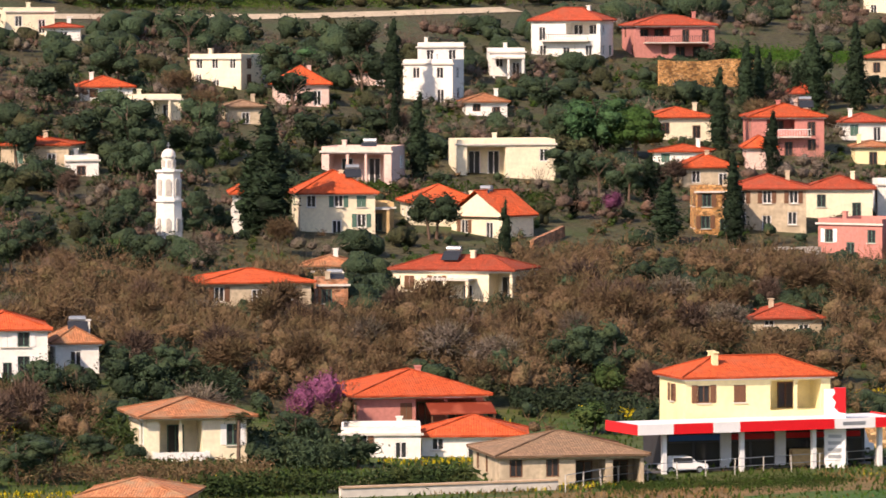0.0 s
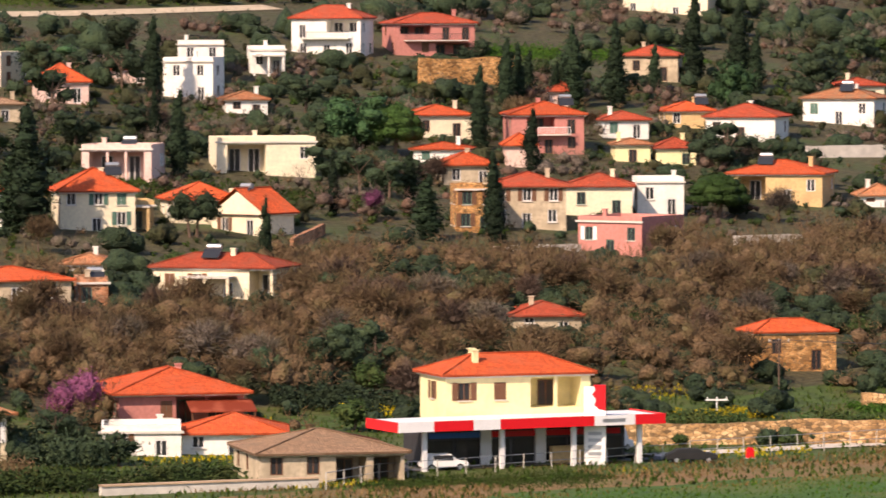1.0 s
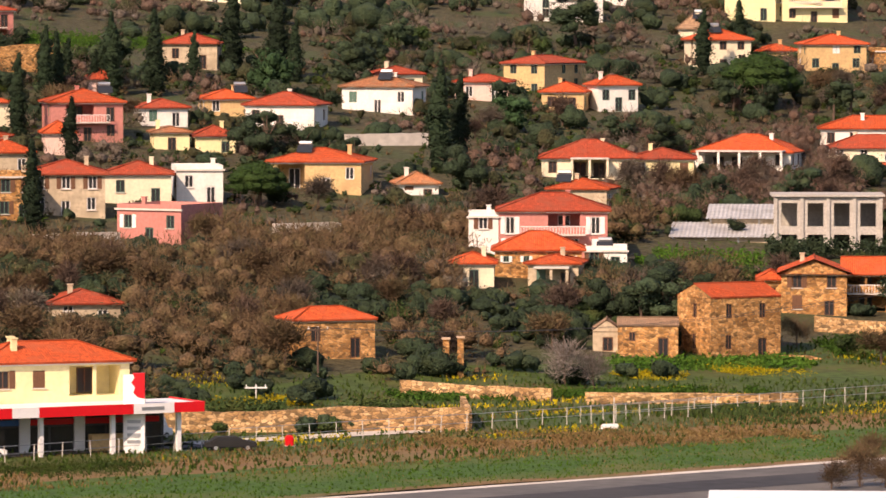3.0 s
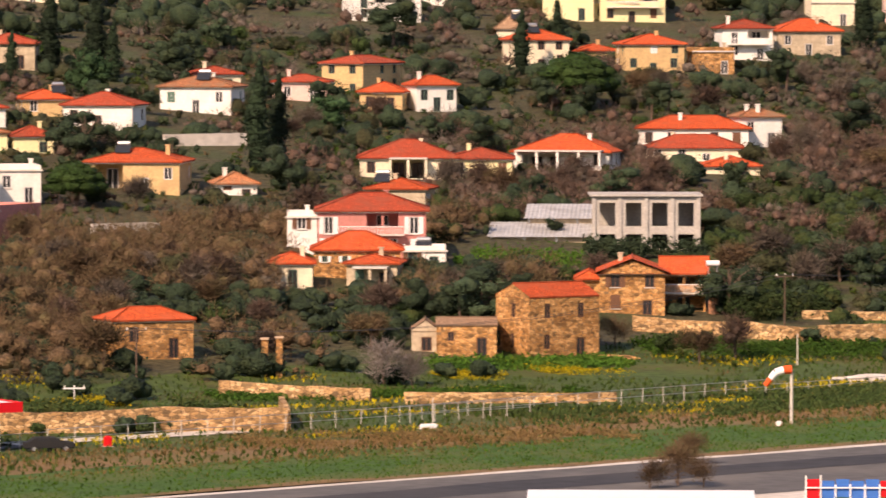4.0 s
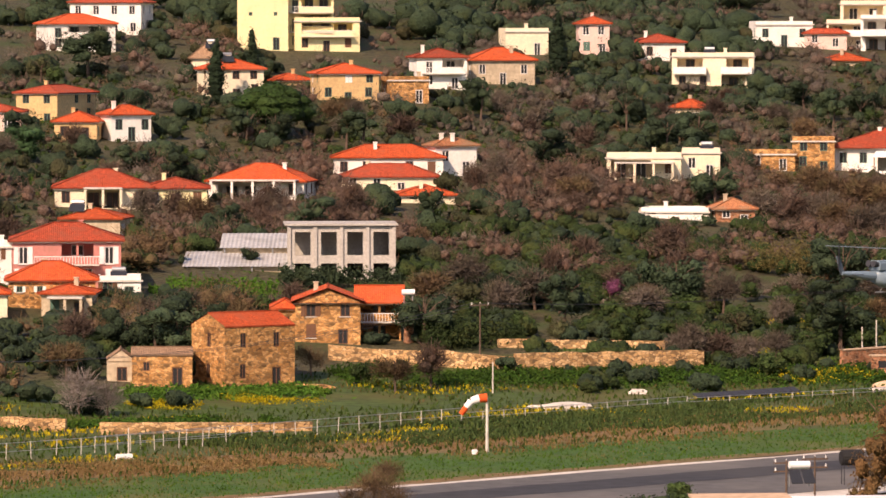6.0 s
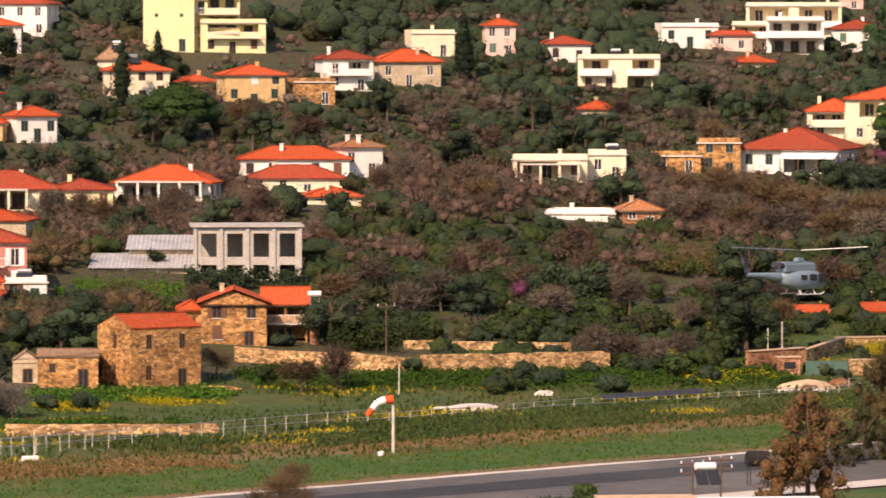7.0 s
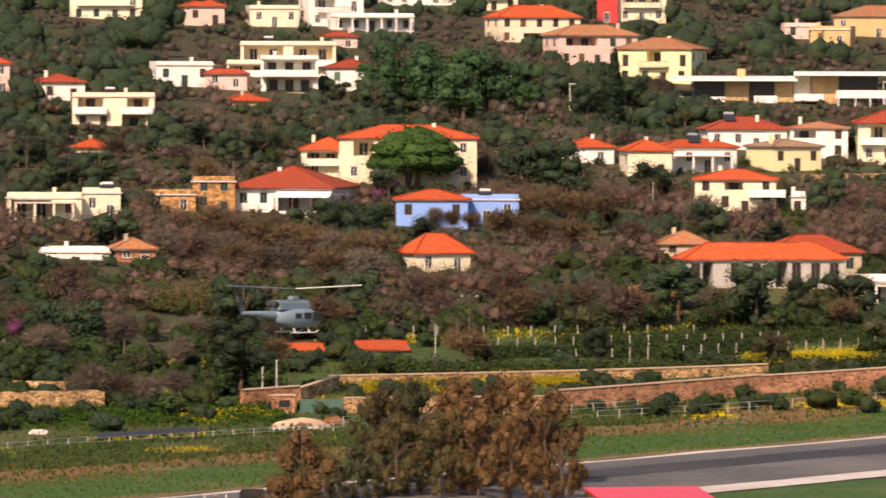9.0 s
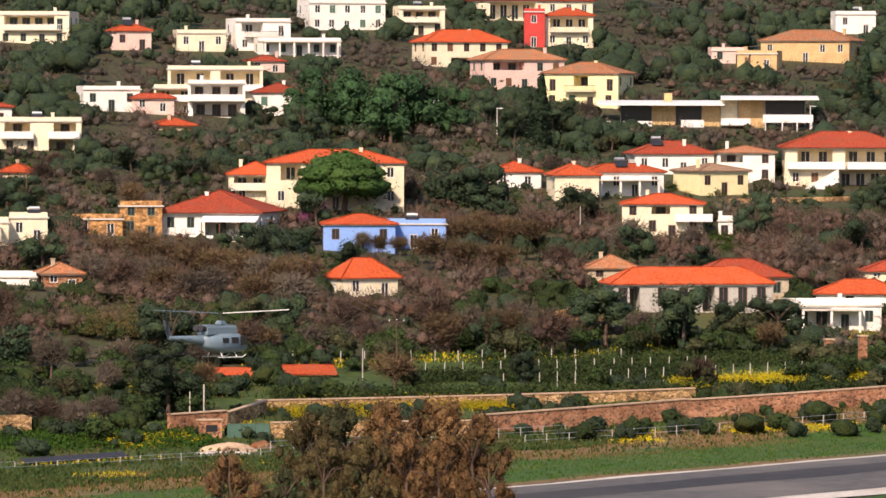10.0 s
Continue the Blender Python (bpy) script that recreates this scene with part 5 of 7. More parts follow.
# ---- unfinished concrete house ----
def concrete_skeleton(x, y, yaw, w, d, z):
    ob = root("concrete_shell", pose(x, y, z, 0, 0, yaw), "unfinished grey concrete building shell with open bays", "building")
    PLAN.append((x, y, 8, 8, w))
    bm = bmesh.new()
    nb = 4
    hs = [(w * (i + 0.22) / nb, w * (i + 0.82) / nb, 3.0, 5.9) for i in range(nb)] + [(w * (i + 0.22) / nb, w * (i + 0.82) / nb, 0.2, 2.0) for i in range(nb)]
    facade(bm, (-w / 2, 0, 0), (1, 0, 0), w, 6.7, 2, hs, 0.35)
    hd = [(d * (i + 0.25) / 2, d * (i + 0.75) / 2, 3.0, 5.9) for i in range(2)]
    facade(bm, (-w / 2, d, 0), (0, -1, 0), d, 6.7, 2, hd, 0.35)
    facade(bm, (w / 2, 0, 0), (0, 1, 0), d, 6.7, 2, hd, 0.35)
    facade(bm, (w / 2, d, 0), (-1, 0, 0), w, 6.7, 2, [], 0.35)
    part("wall", bm, GREYWALL, ob)
    for zz, o in ((2.45, -0.01), (6.7, 0.5)):
        bm = bmesh.new()
        box(bm, -w / 2 - o, w / 2 + o, -o + (0.36 if o < 0 else 0), d + o - (0.36 if o < 0 else 0), zz, zz + 0.25)
        part("slab", bm, GREYWALL, ob)
    for i in range(nb + 1):
        bm = bmesh.new()
        xx = -w / 2 + w * i / nb
        box(bm, xx - 0.22, xx + 0.22, -0.25, -0.003, -2, 6.7)
        part("column", bm, GREYWALL, ob)


concrete_skeleton(37.0, 696.8, -1, 13.0, 9.0, 9.3)


def sheet_shed(x, y, yaw, w, d, h, z):
    ob = root("shed", pose(x, y, z, 0, 0, yaw), "low shed with grey corrugated metal roof", "shed", "metal sheds")
    PLAN.append((x, y, w / 2, h, w))
    bm = bmesh.new()
    box(bm, -w / 2, w / 2, 0.3, d, -1.5, h)
    part("wall", bm, TAN, ob)
    bm = bmesh.new()
    k = int(w / 0.5)
    for i in range(k):
        u0, u1 = -w / 2 - 0.4 + i * (w + 0.8) / k, -w / 2 - 0.4 + (i + 0.5) * (w + 0.8) / k
        u2 = -w / 2 - 0.4 + (i + 1) * (w + 0.8) / k
        for a, b, za, zb in ((u0, u1, 0, 0.08), (u1, u2, 0.08, 0)):
            bm.faces.new([bm.verts.new(p) for p in ((a, -0.4, h + za), (b, -0.4, h + zb), (b, d + 0.4, h + 1.5 + zb), (a, d + 0.4, h + 1.5 + za))])
    part("roof", bm, SHEETROOF, ob)
    for i in range(4):
        bm = bmesh.new()
        xx = -w / 2 + 0.2 + i * (w - 0.4) / 3
        box(bm, xx - 0.08, xx + 0.08, -0.2, -0.04, -1.5, h)
        part("post", bm, METAL, ob)


sheet_shed(24.0, 700.0, -4, 12.5, 9, 1.6, 9.2)
sheet_shed(27.4, 707.9, -4, 9.5, 9, 2.2, 10.6)


# ---- walls of field stone ----
def stone_wall(x0, y0, x1, y1, h, mat=DRYSTONE, cap=False, label="weathered rubble stone field wall", thick=0.55):
    n = max(2, int(math.hypot(x1 - x0, y1 - y0) / 1.2))
    px, py = -(y1 - y0), x1 - x0
    q = thick / 2 / math.hypot(px, py)
    bm = bmesh.new()
    rows = []
    for i in range(n + 1):
        t = i / n
        x, y = x0 + (x1 - x0) * t, y0 + (y1 - y0) * t
        g = ground(x, y)
        hh = h * (1.0 + (0.0 if cap else 0.10 * noise.noise((x * 0.5, y * 0.5, 3)) + 0.22 * noise.noise((x * 0.09, y * 0.09, 8))))
        rows.append([bm.verts.new((x + s * px * q, y + s * py * q, zz)) for s, zz in ((-1, g - 0.6), (-0.9, g + hh), (0.9, g + hh), (1, g - 0.6))])
    for i in range(n):
        for j in range(3):
            bm.faces.new((rows[i][j], rows[i + 1][j], rows[i + 1][j + 1], rows[i][j + 1]))
    for i in range(0, n + 1, 5):
        PLAN.append((x0 + (x1 - x0) * i / n, y0 + (y1 - y0) * i / n, -1, h, 7.0))
    bm.faces.new(rows[0]), bm.faces.new(rows[-1][::-1])
    bmesh.ops.recalc_face_normals(bm, faces=bm.faces)
    ob = new("stone_wall")
    tagged(ob, label, "wall", "", "structure")
    part("masonry", bm, mat, ob)
    if cap:
        bm = bmesh.new()
        rr = []
        for i in range(n + 1):
            t = i / n
            x, y = x0 + (x1 - x0) * t, y0 + (y1 - y0) * t
            g = ground(x, y) + h
            rr.append([bm.verts.new((x + s * px * q * 1.3, y + s * py * q * 1.3, zz)) for s, zz in ((-1, g), (-1, g + 0.15), (1, g + 0.15), (1, g))])
        for i in range(n):
            for j in range(4):
                bm.faces.new((rr[i][j], rr[i + 1][j], rr[i + 1][(j + 1) % 4], rr[i][(j + 1) % 4]))
        bmesh.ops.recalc_face_normals(bm, faces=bm.faces)
        part("coping", bm, CAPSTONE, ob)


CAPSTONE = material("coping_stone", (0.58, 0.40, 0.26), spread=0.2, grain=0.3, fine=2)
stone_wall(-35.5, 520.8, -5.6, 524.4, 2.1)
stone_wall(-5.6, 524.4, -6.4, 543.5, 1.9)
stone_wall(-13.0, 569.5, 2.3, 563.6, 1.3)
stone_wall(5.8, 559.0, 26.9, 562.9, 1.0)
stone_wall(24.0, 560.1, 5.7, 564.1, 1.0)
stone_wall(32.1, 632.6, 52.8, 628.6, 1.7)
stone_wall(52.8, 628.6, 74.8, 634.5, 2.1)
stone_wall(52.4, 646.9, 73.2, 648.3, 1.0)
stone_wall(127.1, 638.3, 155.8, 654.1, 2.3, BRICKY, True, "reddish stone boundary wall with pale coping")
stone_wall(155.8, 654.1, 194.1, 669.4, 2.2, BRICKY, True, "reddish stone boundary wall with pale coping")
stone_wall(103.9, 654.8, 160.7, 670.5, 1.2, DRYSTONE, True)
stone_wall(91.0, 637.4, 98.2, 641.4, 1.9, BRICKY, True)
stone_wall(102.3, 634.1, 127.1, 638.3, 1.7, DRYSTONE, True)
stone_wall(98.2, 641.4, 104.5, 652.1, 1.6, DRYSTONE, True)
stone_wall(-84.3, 828.2, -69.8, 835.5, 4.0, STONE, False, "tall tan retaining wall below the hill houses")
stone_wall(213.9, 869.9, 244.3, 875.4, 0.7, DRYSTONE)
stone_wall(-25.3, 773.3, -14.1, 779.1, 1.7, CONCRETE, False, "long pale plastered garden wall")
stone_wall(-31.2, 686.2, -22.4, 692.6, 1.2, CONCRETE, False, "long pale plastered garden wall")
stone_wall(-73.9, 462.9, -56.8, 472.4, 0.8, CONCRETE, True, "long pale plastered garden wall")
stone_wall(82.1, 771.8, 90.8, 774.8, 0.7, CONCRETE, False, "long pale plastered garden wall")
stone_wall(-81.7, 655.4, -79.6, 668.8, 1.2, BRICKY)
stone_wall(-58.7, 662.3, -48.9, 670.1, 1.0, CONCRETE, False, "long pale plastered garden wall")
stone_wall(156.2, 730.9, 163.6, 736.4, 2.2, STONE, False, "ruined stump of a rubble stone outbuilding")


def gate(x, y, yaw, w, h):
    ob = root("metal_gate", pose(x, y, ground(x, y), 0, 0, yaw), "green metal sliding gate between stone piers", "gate")
    bm = bmesh.new()
    for zz in (0.1, h - 0.1):
        box(bm, -w / 2, w / 2, -0.04, 0.04, zz - 0.06, zz + 0.06)
    part("gate_frame", bm, GREENWOOD, ob)
    for i in range(3):
        bm = bmesh.new()
        u0, u1 = -w / 2 + i * w / 3 + 0.04, -w / 2 + (i + 1) * w / 3 - 0.04
        box(bm, u0, u1, -0.02, 0.02, 0.16, h - 0.16)
        part("sheet", bm, GREENWOOD, ob)


def pier(x, y, yaw, w, h, mat, label, niche_plate=False):
    ob = root("pier", pose(x, y, ground(x, y), 0, 0, yaw), label, "pier")
    bm = bmesh.new()
    box(bm, -w / 2, w / 2, -0.5, 0.5, -0.6, h)
    part("shaft", bm, mat, ob)
    bm = bmesh.new()
    box(bm, -w / 2 - 0.12, w / 2 + 0.12, -0.62, 0.62, h, h + 0.16)
    part("cap", bm, CAPSTONE, ob)
    if niche_plate:
        bm = bmesh.new()
        # no hollow cut: a flat dark plate gives the shade of a niche
        box(bm, -w * 0.22, w * 0.3, -0.52, -0.49, h * 0.35, h * 0.75)
        part("niche_shade_plate", bm, GLASS, ob)


gate(99.6, 633.5, 5, 5.0, 1.7)
pier(95.1, 633.2, 5, 2.6, 2.0, BRICKY, "stone gate pier with a dark plate as meter niche", True)
pier(184.2, 695.2, 0, 1.0, 3.6, BRICKY, "banded brick gate pillar")
pier(189.0, 696.5, 0, 1.0, 3.9, BRICKY, "banded brick gate pillar")
pier(-8.6, 583.1, 0, 0.65, 3.9, STONE, "stone well pillar of an old waterwheel")
pier(-7.1, 583.2, 0, 0.65, 4.1, STONE, "stone well pillar of an old waterwheel")


# ---- airfield fence ----
def wire_fence(x0, y0, x1, y1, h=1.5, gap=3.0, label="wire mesh airfield fence on pale posts", post=0.045, wires=True):
    ob = new("fence")
    tagged(ob, label, "fence")
    L = math.hypot(x1 - x0, y1 - y0)
    n = int(L / gap)
    key = ("post", round(h, 1), post)
    if key not in CACHE:
        bm = bmesh.new()
        box(bm, -post, post, -post, post, -0.3, h)
        CACHE[key] = mesh_of("post", bm, GREYWALL)
    for i in range(n + 1):
        x, y = x0 + (x1 - x0) * i / n, y0 + (y1 - y0) * i / n
        shared("post", CACHE[key], ob, pose(x, y, ground(x, y), rng0.uniform(-3, 3), rng0.uniform(-3, 3), 0))
    for zz in (h - 0.05, h * 0.5) if wires else ():
        bm = bmesh.new()
        polytube(bm, [(x0 + (x1 - x0) * i / n, y0 + (y1 - y0) * i / n, ground(x0 + (x1 - x0) * i / n, y0 + (y1 - y0) * i / n) + zz) for i in range(n + 1)], 0.03)
        part("wire", bm, METAL, ob)


rng0 = random.Random(3)
wire_fence(-55.8, 470.0, -52.4, 480.0)
wire_fence(-52.4, 480.0, -27.0, 504.7)
wire_fence(-27.0, 504.7, 17.7, 544.2, 1.7)
wire_fence(4.9, 535.0, 42.7, 573.0, 1.6)
wire_fence(42.7, 573.0, 68.7, 597.2, 1.1)
wire_fence(68.7, 597.2, 101.1, 620.0, 0.9)
wire_fence(100.4, 622.7, 137.8, 639.7, 1.2)
wire_fence(130.9, 629.3, 182.5, 653.4, 1.3)
wire_fence(127.7, 686.3, 167.6, 693.2, 1.8, 2.4, "row of thin pale vineyard posts", 0.05, False)
wire_fence(135.8, 676.6, 181.3, 689.2, 1.9, 2.4, "row of thin pale vineyard posts", 0.05, False)
wire_fence(103.2, 697.6, 158.4, 701.1, 1.5, 3.0, "row of thin pale vineyard posts", 0.05, False)


# ---- poles and lamps ----
def utility_pole(x, y, h, arms=1, mat=None, z=None, yaw=10, r=0.11):
    ob = root("utility_pole", pose(x, y, ground(x, y) if z is None else z, 0, 0, yaw), "wooden utility pole with cross arm" if arms else "plain grey wooden pole", "pole", "utility poles")
    bm = bmesh.new()
    tube(bm, (0, 0, -0.5), (0, 0, h), r, r * 0.7, 7)
    part("shaft", bm, mat or BARK, ob)
    for i in range(arms):
        bm = bmesh.new()
        zz = h - 0.3 - i * 0.7
        box(bm, -1.1, 1.1, -0.07, 0.07, zz, zz + 0.14)
        arm = part("cross_arm", bm, mat or BARK, ob)
        for u in (-0.95, 0, 0.95):
            bm = bmesh.new()
            tube(bm, (u, 0, zz + 0.14), (u, 0, zz + 0.4), 0.07, 0.04, 6)
            part("insulator", bm, FRAMEWHITE, arm)


def cable(a, b, sag=1.0):
    bm = bmesh.new()
    polytube(bm, [Vector(a).lerp(Vector(b), i / 12) - Vector((0, 0, sag * 4 * (i / 12) * (1 - i / 12))) for i in range(13)], 0.025, 3)
    tagged(part("cable", bm, DARKMETAL, None), "thin dark overhead cable between poles", "cable")


def street_lamp(x, y, h):
    ob = root("street_lamp", pose(x, y, ground(x, y)), "thin pale street lamp by the green trees", "street lamp", "street lamps")
    bm = bmesh.new()
    tube(bm, (0, 0, -0.4), (0, 0, h), 0.1, 0.06, 7)
    part("shaft", bm, FRAMEWHITE, ob)
    bm = bmesh.new()
    box(bm, -0.1, 1.0, -0.12, 0.12, h, h + 0.12)
    part("head", bm, FRAMEWHITE, ob)


utility_pole(49.0, 629.5, 7.4, 1)
utility_pole(124.9, 677.7, 8.2, 1, BARK, r=0.1)
utility_pole(120.2, 675.0, 5.0, 0, GREYWALL, r=0.09)
utility_pole(96.6, 647.8, 4.0, 0, CONCRETE, r=0.1)
utility_pole(94.9, 647.5, 3.2, 0, CONCRETE, r=0.1)
utility_pole(-21.1, 561.7, 7.2, 1)
utility_pole(-27.0, 555.4, 1.9, 1, FRAMEWHITE, r=0.07)
utility_pole(48.9, 610.3, 3.4, 0, CONCRETE, r=0.09)
utility_pole(8.0, 527.9, 2.9, 0, CONCRETE, r=0.08)
utility_pole(128.0, 633.5, 2.0, 0, CONCRETE, r=0.16)
utility_pole(126.7, 788.5, 7.0, 1)
utility_pole(180.3, 826.3, 5.0, 0, GREYWALL, r=0.09)
street_lamp(181.2, 948.8, 6.6)
street_lamp(193.6, 955.1, 4.6)
street_lamp(249.6, 955.4, 5)


def span(xa, ya, ha, xb, yb, hb, sag):
    for k in (-0.9, 0.9):
        cable((xa + k, ya, ground(xa, ya) + ha), (xb + k, yb, ground(xb, yb) + hb), sag)


span(49.0, 629.5, 7.4, 124.9, 677.7, 8.2, 2.0)
span(49.0, 629.5, 7.4, -21.1, 561.7, 7.2, 2.5)
span(124.9, 677.7, 8.2, 126.7, 788.5, 7.0, 2.5)


# ---- windsock ----
def windsock(x, y):
    ob = root("windsock", pose(x, y, ground(x, y)), "drooping orange and white windsock on a pale pole", "windsock")
    bm = bmesh.new()
    tube(bm, (0, 0, -0.3), (0, 0, 5.2), 0.16, 0.12, 8)
    part("shaft", bm, CONCRETE, ob)
    pts = [(0.0, 5.25, 0.42), (-0.75, 5.2, 0.40), (-1.5, 4.95, 0.36), (-2.0, 4.35, 0.30), (-2.5, 3.7, 0.25)]
    for i, m in enumerate((SOCK, SIGNWHITE, SIGNWHITE, SOCK)):
        bm = bmesh.new()
        tube(bm, (pts[i][0], -0.1, pts[i][1]), (pts[i + 1][0], -0.1, pts[i + 1][1]), pts[i][2], pts[i + 1][2], 12)
        part("sleeve", bm, m, ob, "orange sleeve ring" if m is SOCK else "white sleeve ring")


SOCK = material("orange_cloth", (0.75, 0.10, 0.02), rough=0.8, spread=0.15)
windsock(42.1, 532.3)


def marker(x, y, label="small white runway marker box on the grass", sx=0.5, sy=0.4, sz=0.55, mat=None, name="runway_marker"):
    ob = root(name, pose(x, y, ground(x, y), 0, 0, 20), label, "marker")
    bm = bmesh.new()
    box(bm, -sx / 2, sx / 2, -sy / 2, sy / 2, -0.1, sz)
    bmesh.ops.bevel(bm, geom=bm.edges, offset=min(sx, sy, sz) * 0.18, segments=2, affect="EDGES")
    part("body", bm, mat or SIGNWHITE, ob)
    bm = bmesh.new()
    box(bm, -sx * 0.6, sx * 0.6, -sy * 0.6, sy * 0.6, -0.1, 0.06)
    part("base", bm, CONCRETE, ob)


marker(40.7, 529.4)
marker(7.6, 526.9, sx=1.6, sy=0.6, sz=0.5)
marker(134.8, 645.4, "small red marker board beside the wall", 0.7, 0.2, 1.0, SIGNRED)
marker(-21.6, 506.0, "red barrel behind the airfield fence", 0.7, 0.7, 1.0, SIGNRED, "barrel")


def boulder(x, y, sx, sy, sz, mat, label, name="boulder", seed=1):
    ob = root(name, pose(x, y, ground(x, y), 0, 0, 15), label, name)
    bm = bmesh.new()
    bmesh.ops.create_icosphere(bm, subdivisions=3, radius=1)
    for v in bm.verts:
        k = 1 + 0.35 * noise.noise(v.co * 1.7 + Vector((seed, 0, 0)))
        v.co = Vector((v.co.x * sx * k, v.co.y * sy * k, max(-0.3, v.co.z * sz * k)))
    part("stone", bm, mat, ob)


boulder(54.9, 595.1, 4.0, 1.6, 0.6, CONCRETE, "pale heap of sand and rubble on the meadow", "rubble_heap", 3)
boulder(65.1, 612.8, 1.2, 0.6, 0.55, CONCRETE, "white limestone boulder on the meadow", "boulder", 5)
boulder(95.6, 622.4, 3.0, 1.6, 0.95, CAPSTONE, "mound of pale yellow sand by the gate", "sand_heap", 7)
boulder(94.5, 619.6, 3.6, 1.4, 0.4, CONCRETE, "mound of pale yellow sand by the gate", "sand_heap", 9)
boulder(99.7, 625.4, 1.6, 0.9, 0.8, TILE_OLD, "heap of orange broken roof tiles", "tile_heap", 11)
boulder(28.5, 609.6, 3.2, 1.3, 0.45, STONE, "low heap of fallen wall stones", "rubble_heap", 13)


def pallet_row(x0, y0, x1, y1):
    ob = new("panel_row")
    tagged(ob, "row of low dark panels lying beside the fence", "panels")
    n = 14
    bm = bmesh.new()
    v = box(bm, -0.55, 0.55, -0.5, 0.5, 0.1, 0.2)
    for q in v:
        q.co.z += (q.co.y + 0.5) * 0.45
    me = mesh_of("panel", bm, DARKMETAL)
    bm = bmesh.new()
    for i in range(n):
        t = (i + 0.5) / n
        x, y = x0 + (x1 - x0) * t, y0 + (y1 - y0) * t
        shared("panel", me, ob, pose(x, y, ground(x, y) + 0.15, 0, 0, 40))
    yaw = math.atan2(y1 - y0, x1 - x0)
    p0, p1 = Vector((x0, y0, ground(x0, y0) + 0.1)), Vector((x1, y1, ground(x1, y1) + 0.1))
    tube(bm, p0, p1, 0.12, 0.12, 4)
    part("rail", bm, DARKMETAL, ob)


pallet_row(70.6, 606.1, 83.0, 615.1)


# ---- helicopter over the orchards ----
def helicopter(x, y, z, yaw):
    ob = root("helicopter", pose(x, y, z, 1, 1, yaw), "grey military utility helicopter in low flight, rotor at rest", "helicopter")
    ob.scale = (1.07, 1.07, 1.07)
    bm = bmesh.new()  # cabin: rings along the length, nose forward +X
    secs = [(3.7, 0.25, 0.25, -0.35), (3.45, 0.75, 0.55, -0.25), (2.9, 1.05, 0.85, -0.05), (2.0, 1.25, 1.05, 0.12), (0.6, 1.3, 1.12, 0.15), (-1.2, 1.28, 1.08, 0.15), (-2.2, 1.0, 0.85, 0.2), (-3.2, 0.6, 0.6, 0.35)]
    prev = None
    for sx, hw, hh, cz in secs:
        ring = [bm.verts.new((sx, hw * math.copysign(abs(math.cos(a)) ** 0.7, math.cos(a)), cz + hh * math.copysign(abs(math.sin(a)) ** 0.7, math.sin(a)))) for a in np.linspace(0, 2 * math.pi, 17)[:-1]]
        if prev:
            for i in range(16):
                bm.faces.new((prev[i], prev[(i + 1) % 16], ring[(i + 1) % 16], ring[i]))
        else:
            bm.faces.new(ring[::-1])
        prev = ring
    bm.faces.new(prev)
    for fc in bm.faces:
        fc.smooth = True
    bmesh.ops.recalc_face_normals(bm, faces=bm.faces)
    part("cabin", bm, HELI, ob)
    bm = bmesh.new()
    tube(bm, (-2.8, 0, 0.4), (-8.4, 0, 0.75), 0.55, 0.2, 12)
    boom = part("tail_boom", bm, HELI, ob)
    bm = bmesh.new()
    prof = [(-7.9, 0.6), (-8.5, 0.6), (-9.3, 2.6), (-8.8, 2.6)]
    a = [bm.verts.new((u, -0.09, w)) for u, w in prof]
    b = [bm.verts.new((u, 0.09, w)) for u, w in prof]
    bm.faces.new(a), bm.faces.new(b[::-1])
    for i in range(4):
        bm.faces.new((a[i], b[i], b[(i + 1) % 4], a[(i + 1) % 4]))
    bmesh.ops.recalc_face_normals(bm, faces=bm.faces)
    part("tail_fin", bm, HELI_DARK, boom)
    bm = bmesh.new()
    box(bm, -7.0, -6.4, -1.4, 1.4, 0.62, 0.7)
    part("stabiliser", bm, HELI_DARK, boom)
    bm = bmesh.new()
    box(bm, -9.15, -9.0, -0.22, -0.16, 1.2, 3.8)
    part("tail_rotor", bm, DARKMETAL, boom)
    bm = bmesh.new()
    box(bm, -3.3, 1.9, -0.8, 0.8, 0.85, 2.05)
    bmesh.ops.bevel(bm, geom=bm.edges, offset=0.22, segments=3, affect="EDGES")
    cowl = part("engine_cowling", bm, HELI, ob)
    for sy in (-0.36, 0.36):
        bm = bmesh.new()
        tube(bm, (-2.9, sy, 1.6), (-3.75, sy, 1.75), 0.32, 0.36, 10)
        part("exhaust", bm, DARKMETAL, cowl)
    bm = bmesh.new()
    box(bm, -0.7, 0.5, -0.4, 0.4, 2.0, 2.5)
    bmesh.ops.bevel(bm, geom=bm.edges, offset=0.15, segments=2, affect="EDGES")
    part("mast_housing", bm, HELI, cowl)
    for u0, u1, w0, w1 in ((1.75, 2.75, -0.1, 0.85), (0.3, 1.4, 0.1, 0.75), (-1.1, -0.2, 0.15, 0.7)):
        for sy in (-1, 1):
            bm = bmesh.new()
            yy = 1.13 if u0 > 2 else 1.27
            box(bm, u0, u1, sy * yy - 0.05, sy * yy + 0.05, w0, w1)
            part("cabin_window", bm, GLASS, ob)
    bm = bmesh.new()
    v = box(bm, 2.85, 3.05, -0.75, 0.75, 0.1, 0.75)
    for q in v:
        q.co.x += (0.42 - q.co.z) * 0.9 + 0.1
    part("windscreen", bm, GLASS, ob)
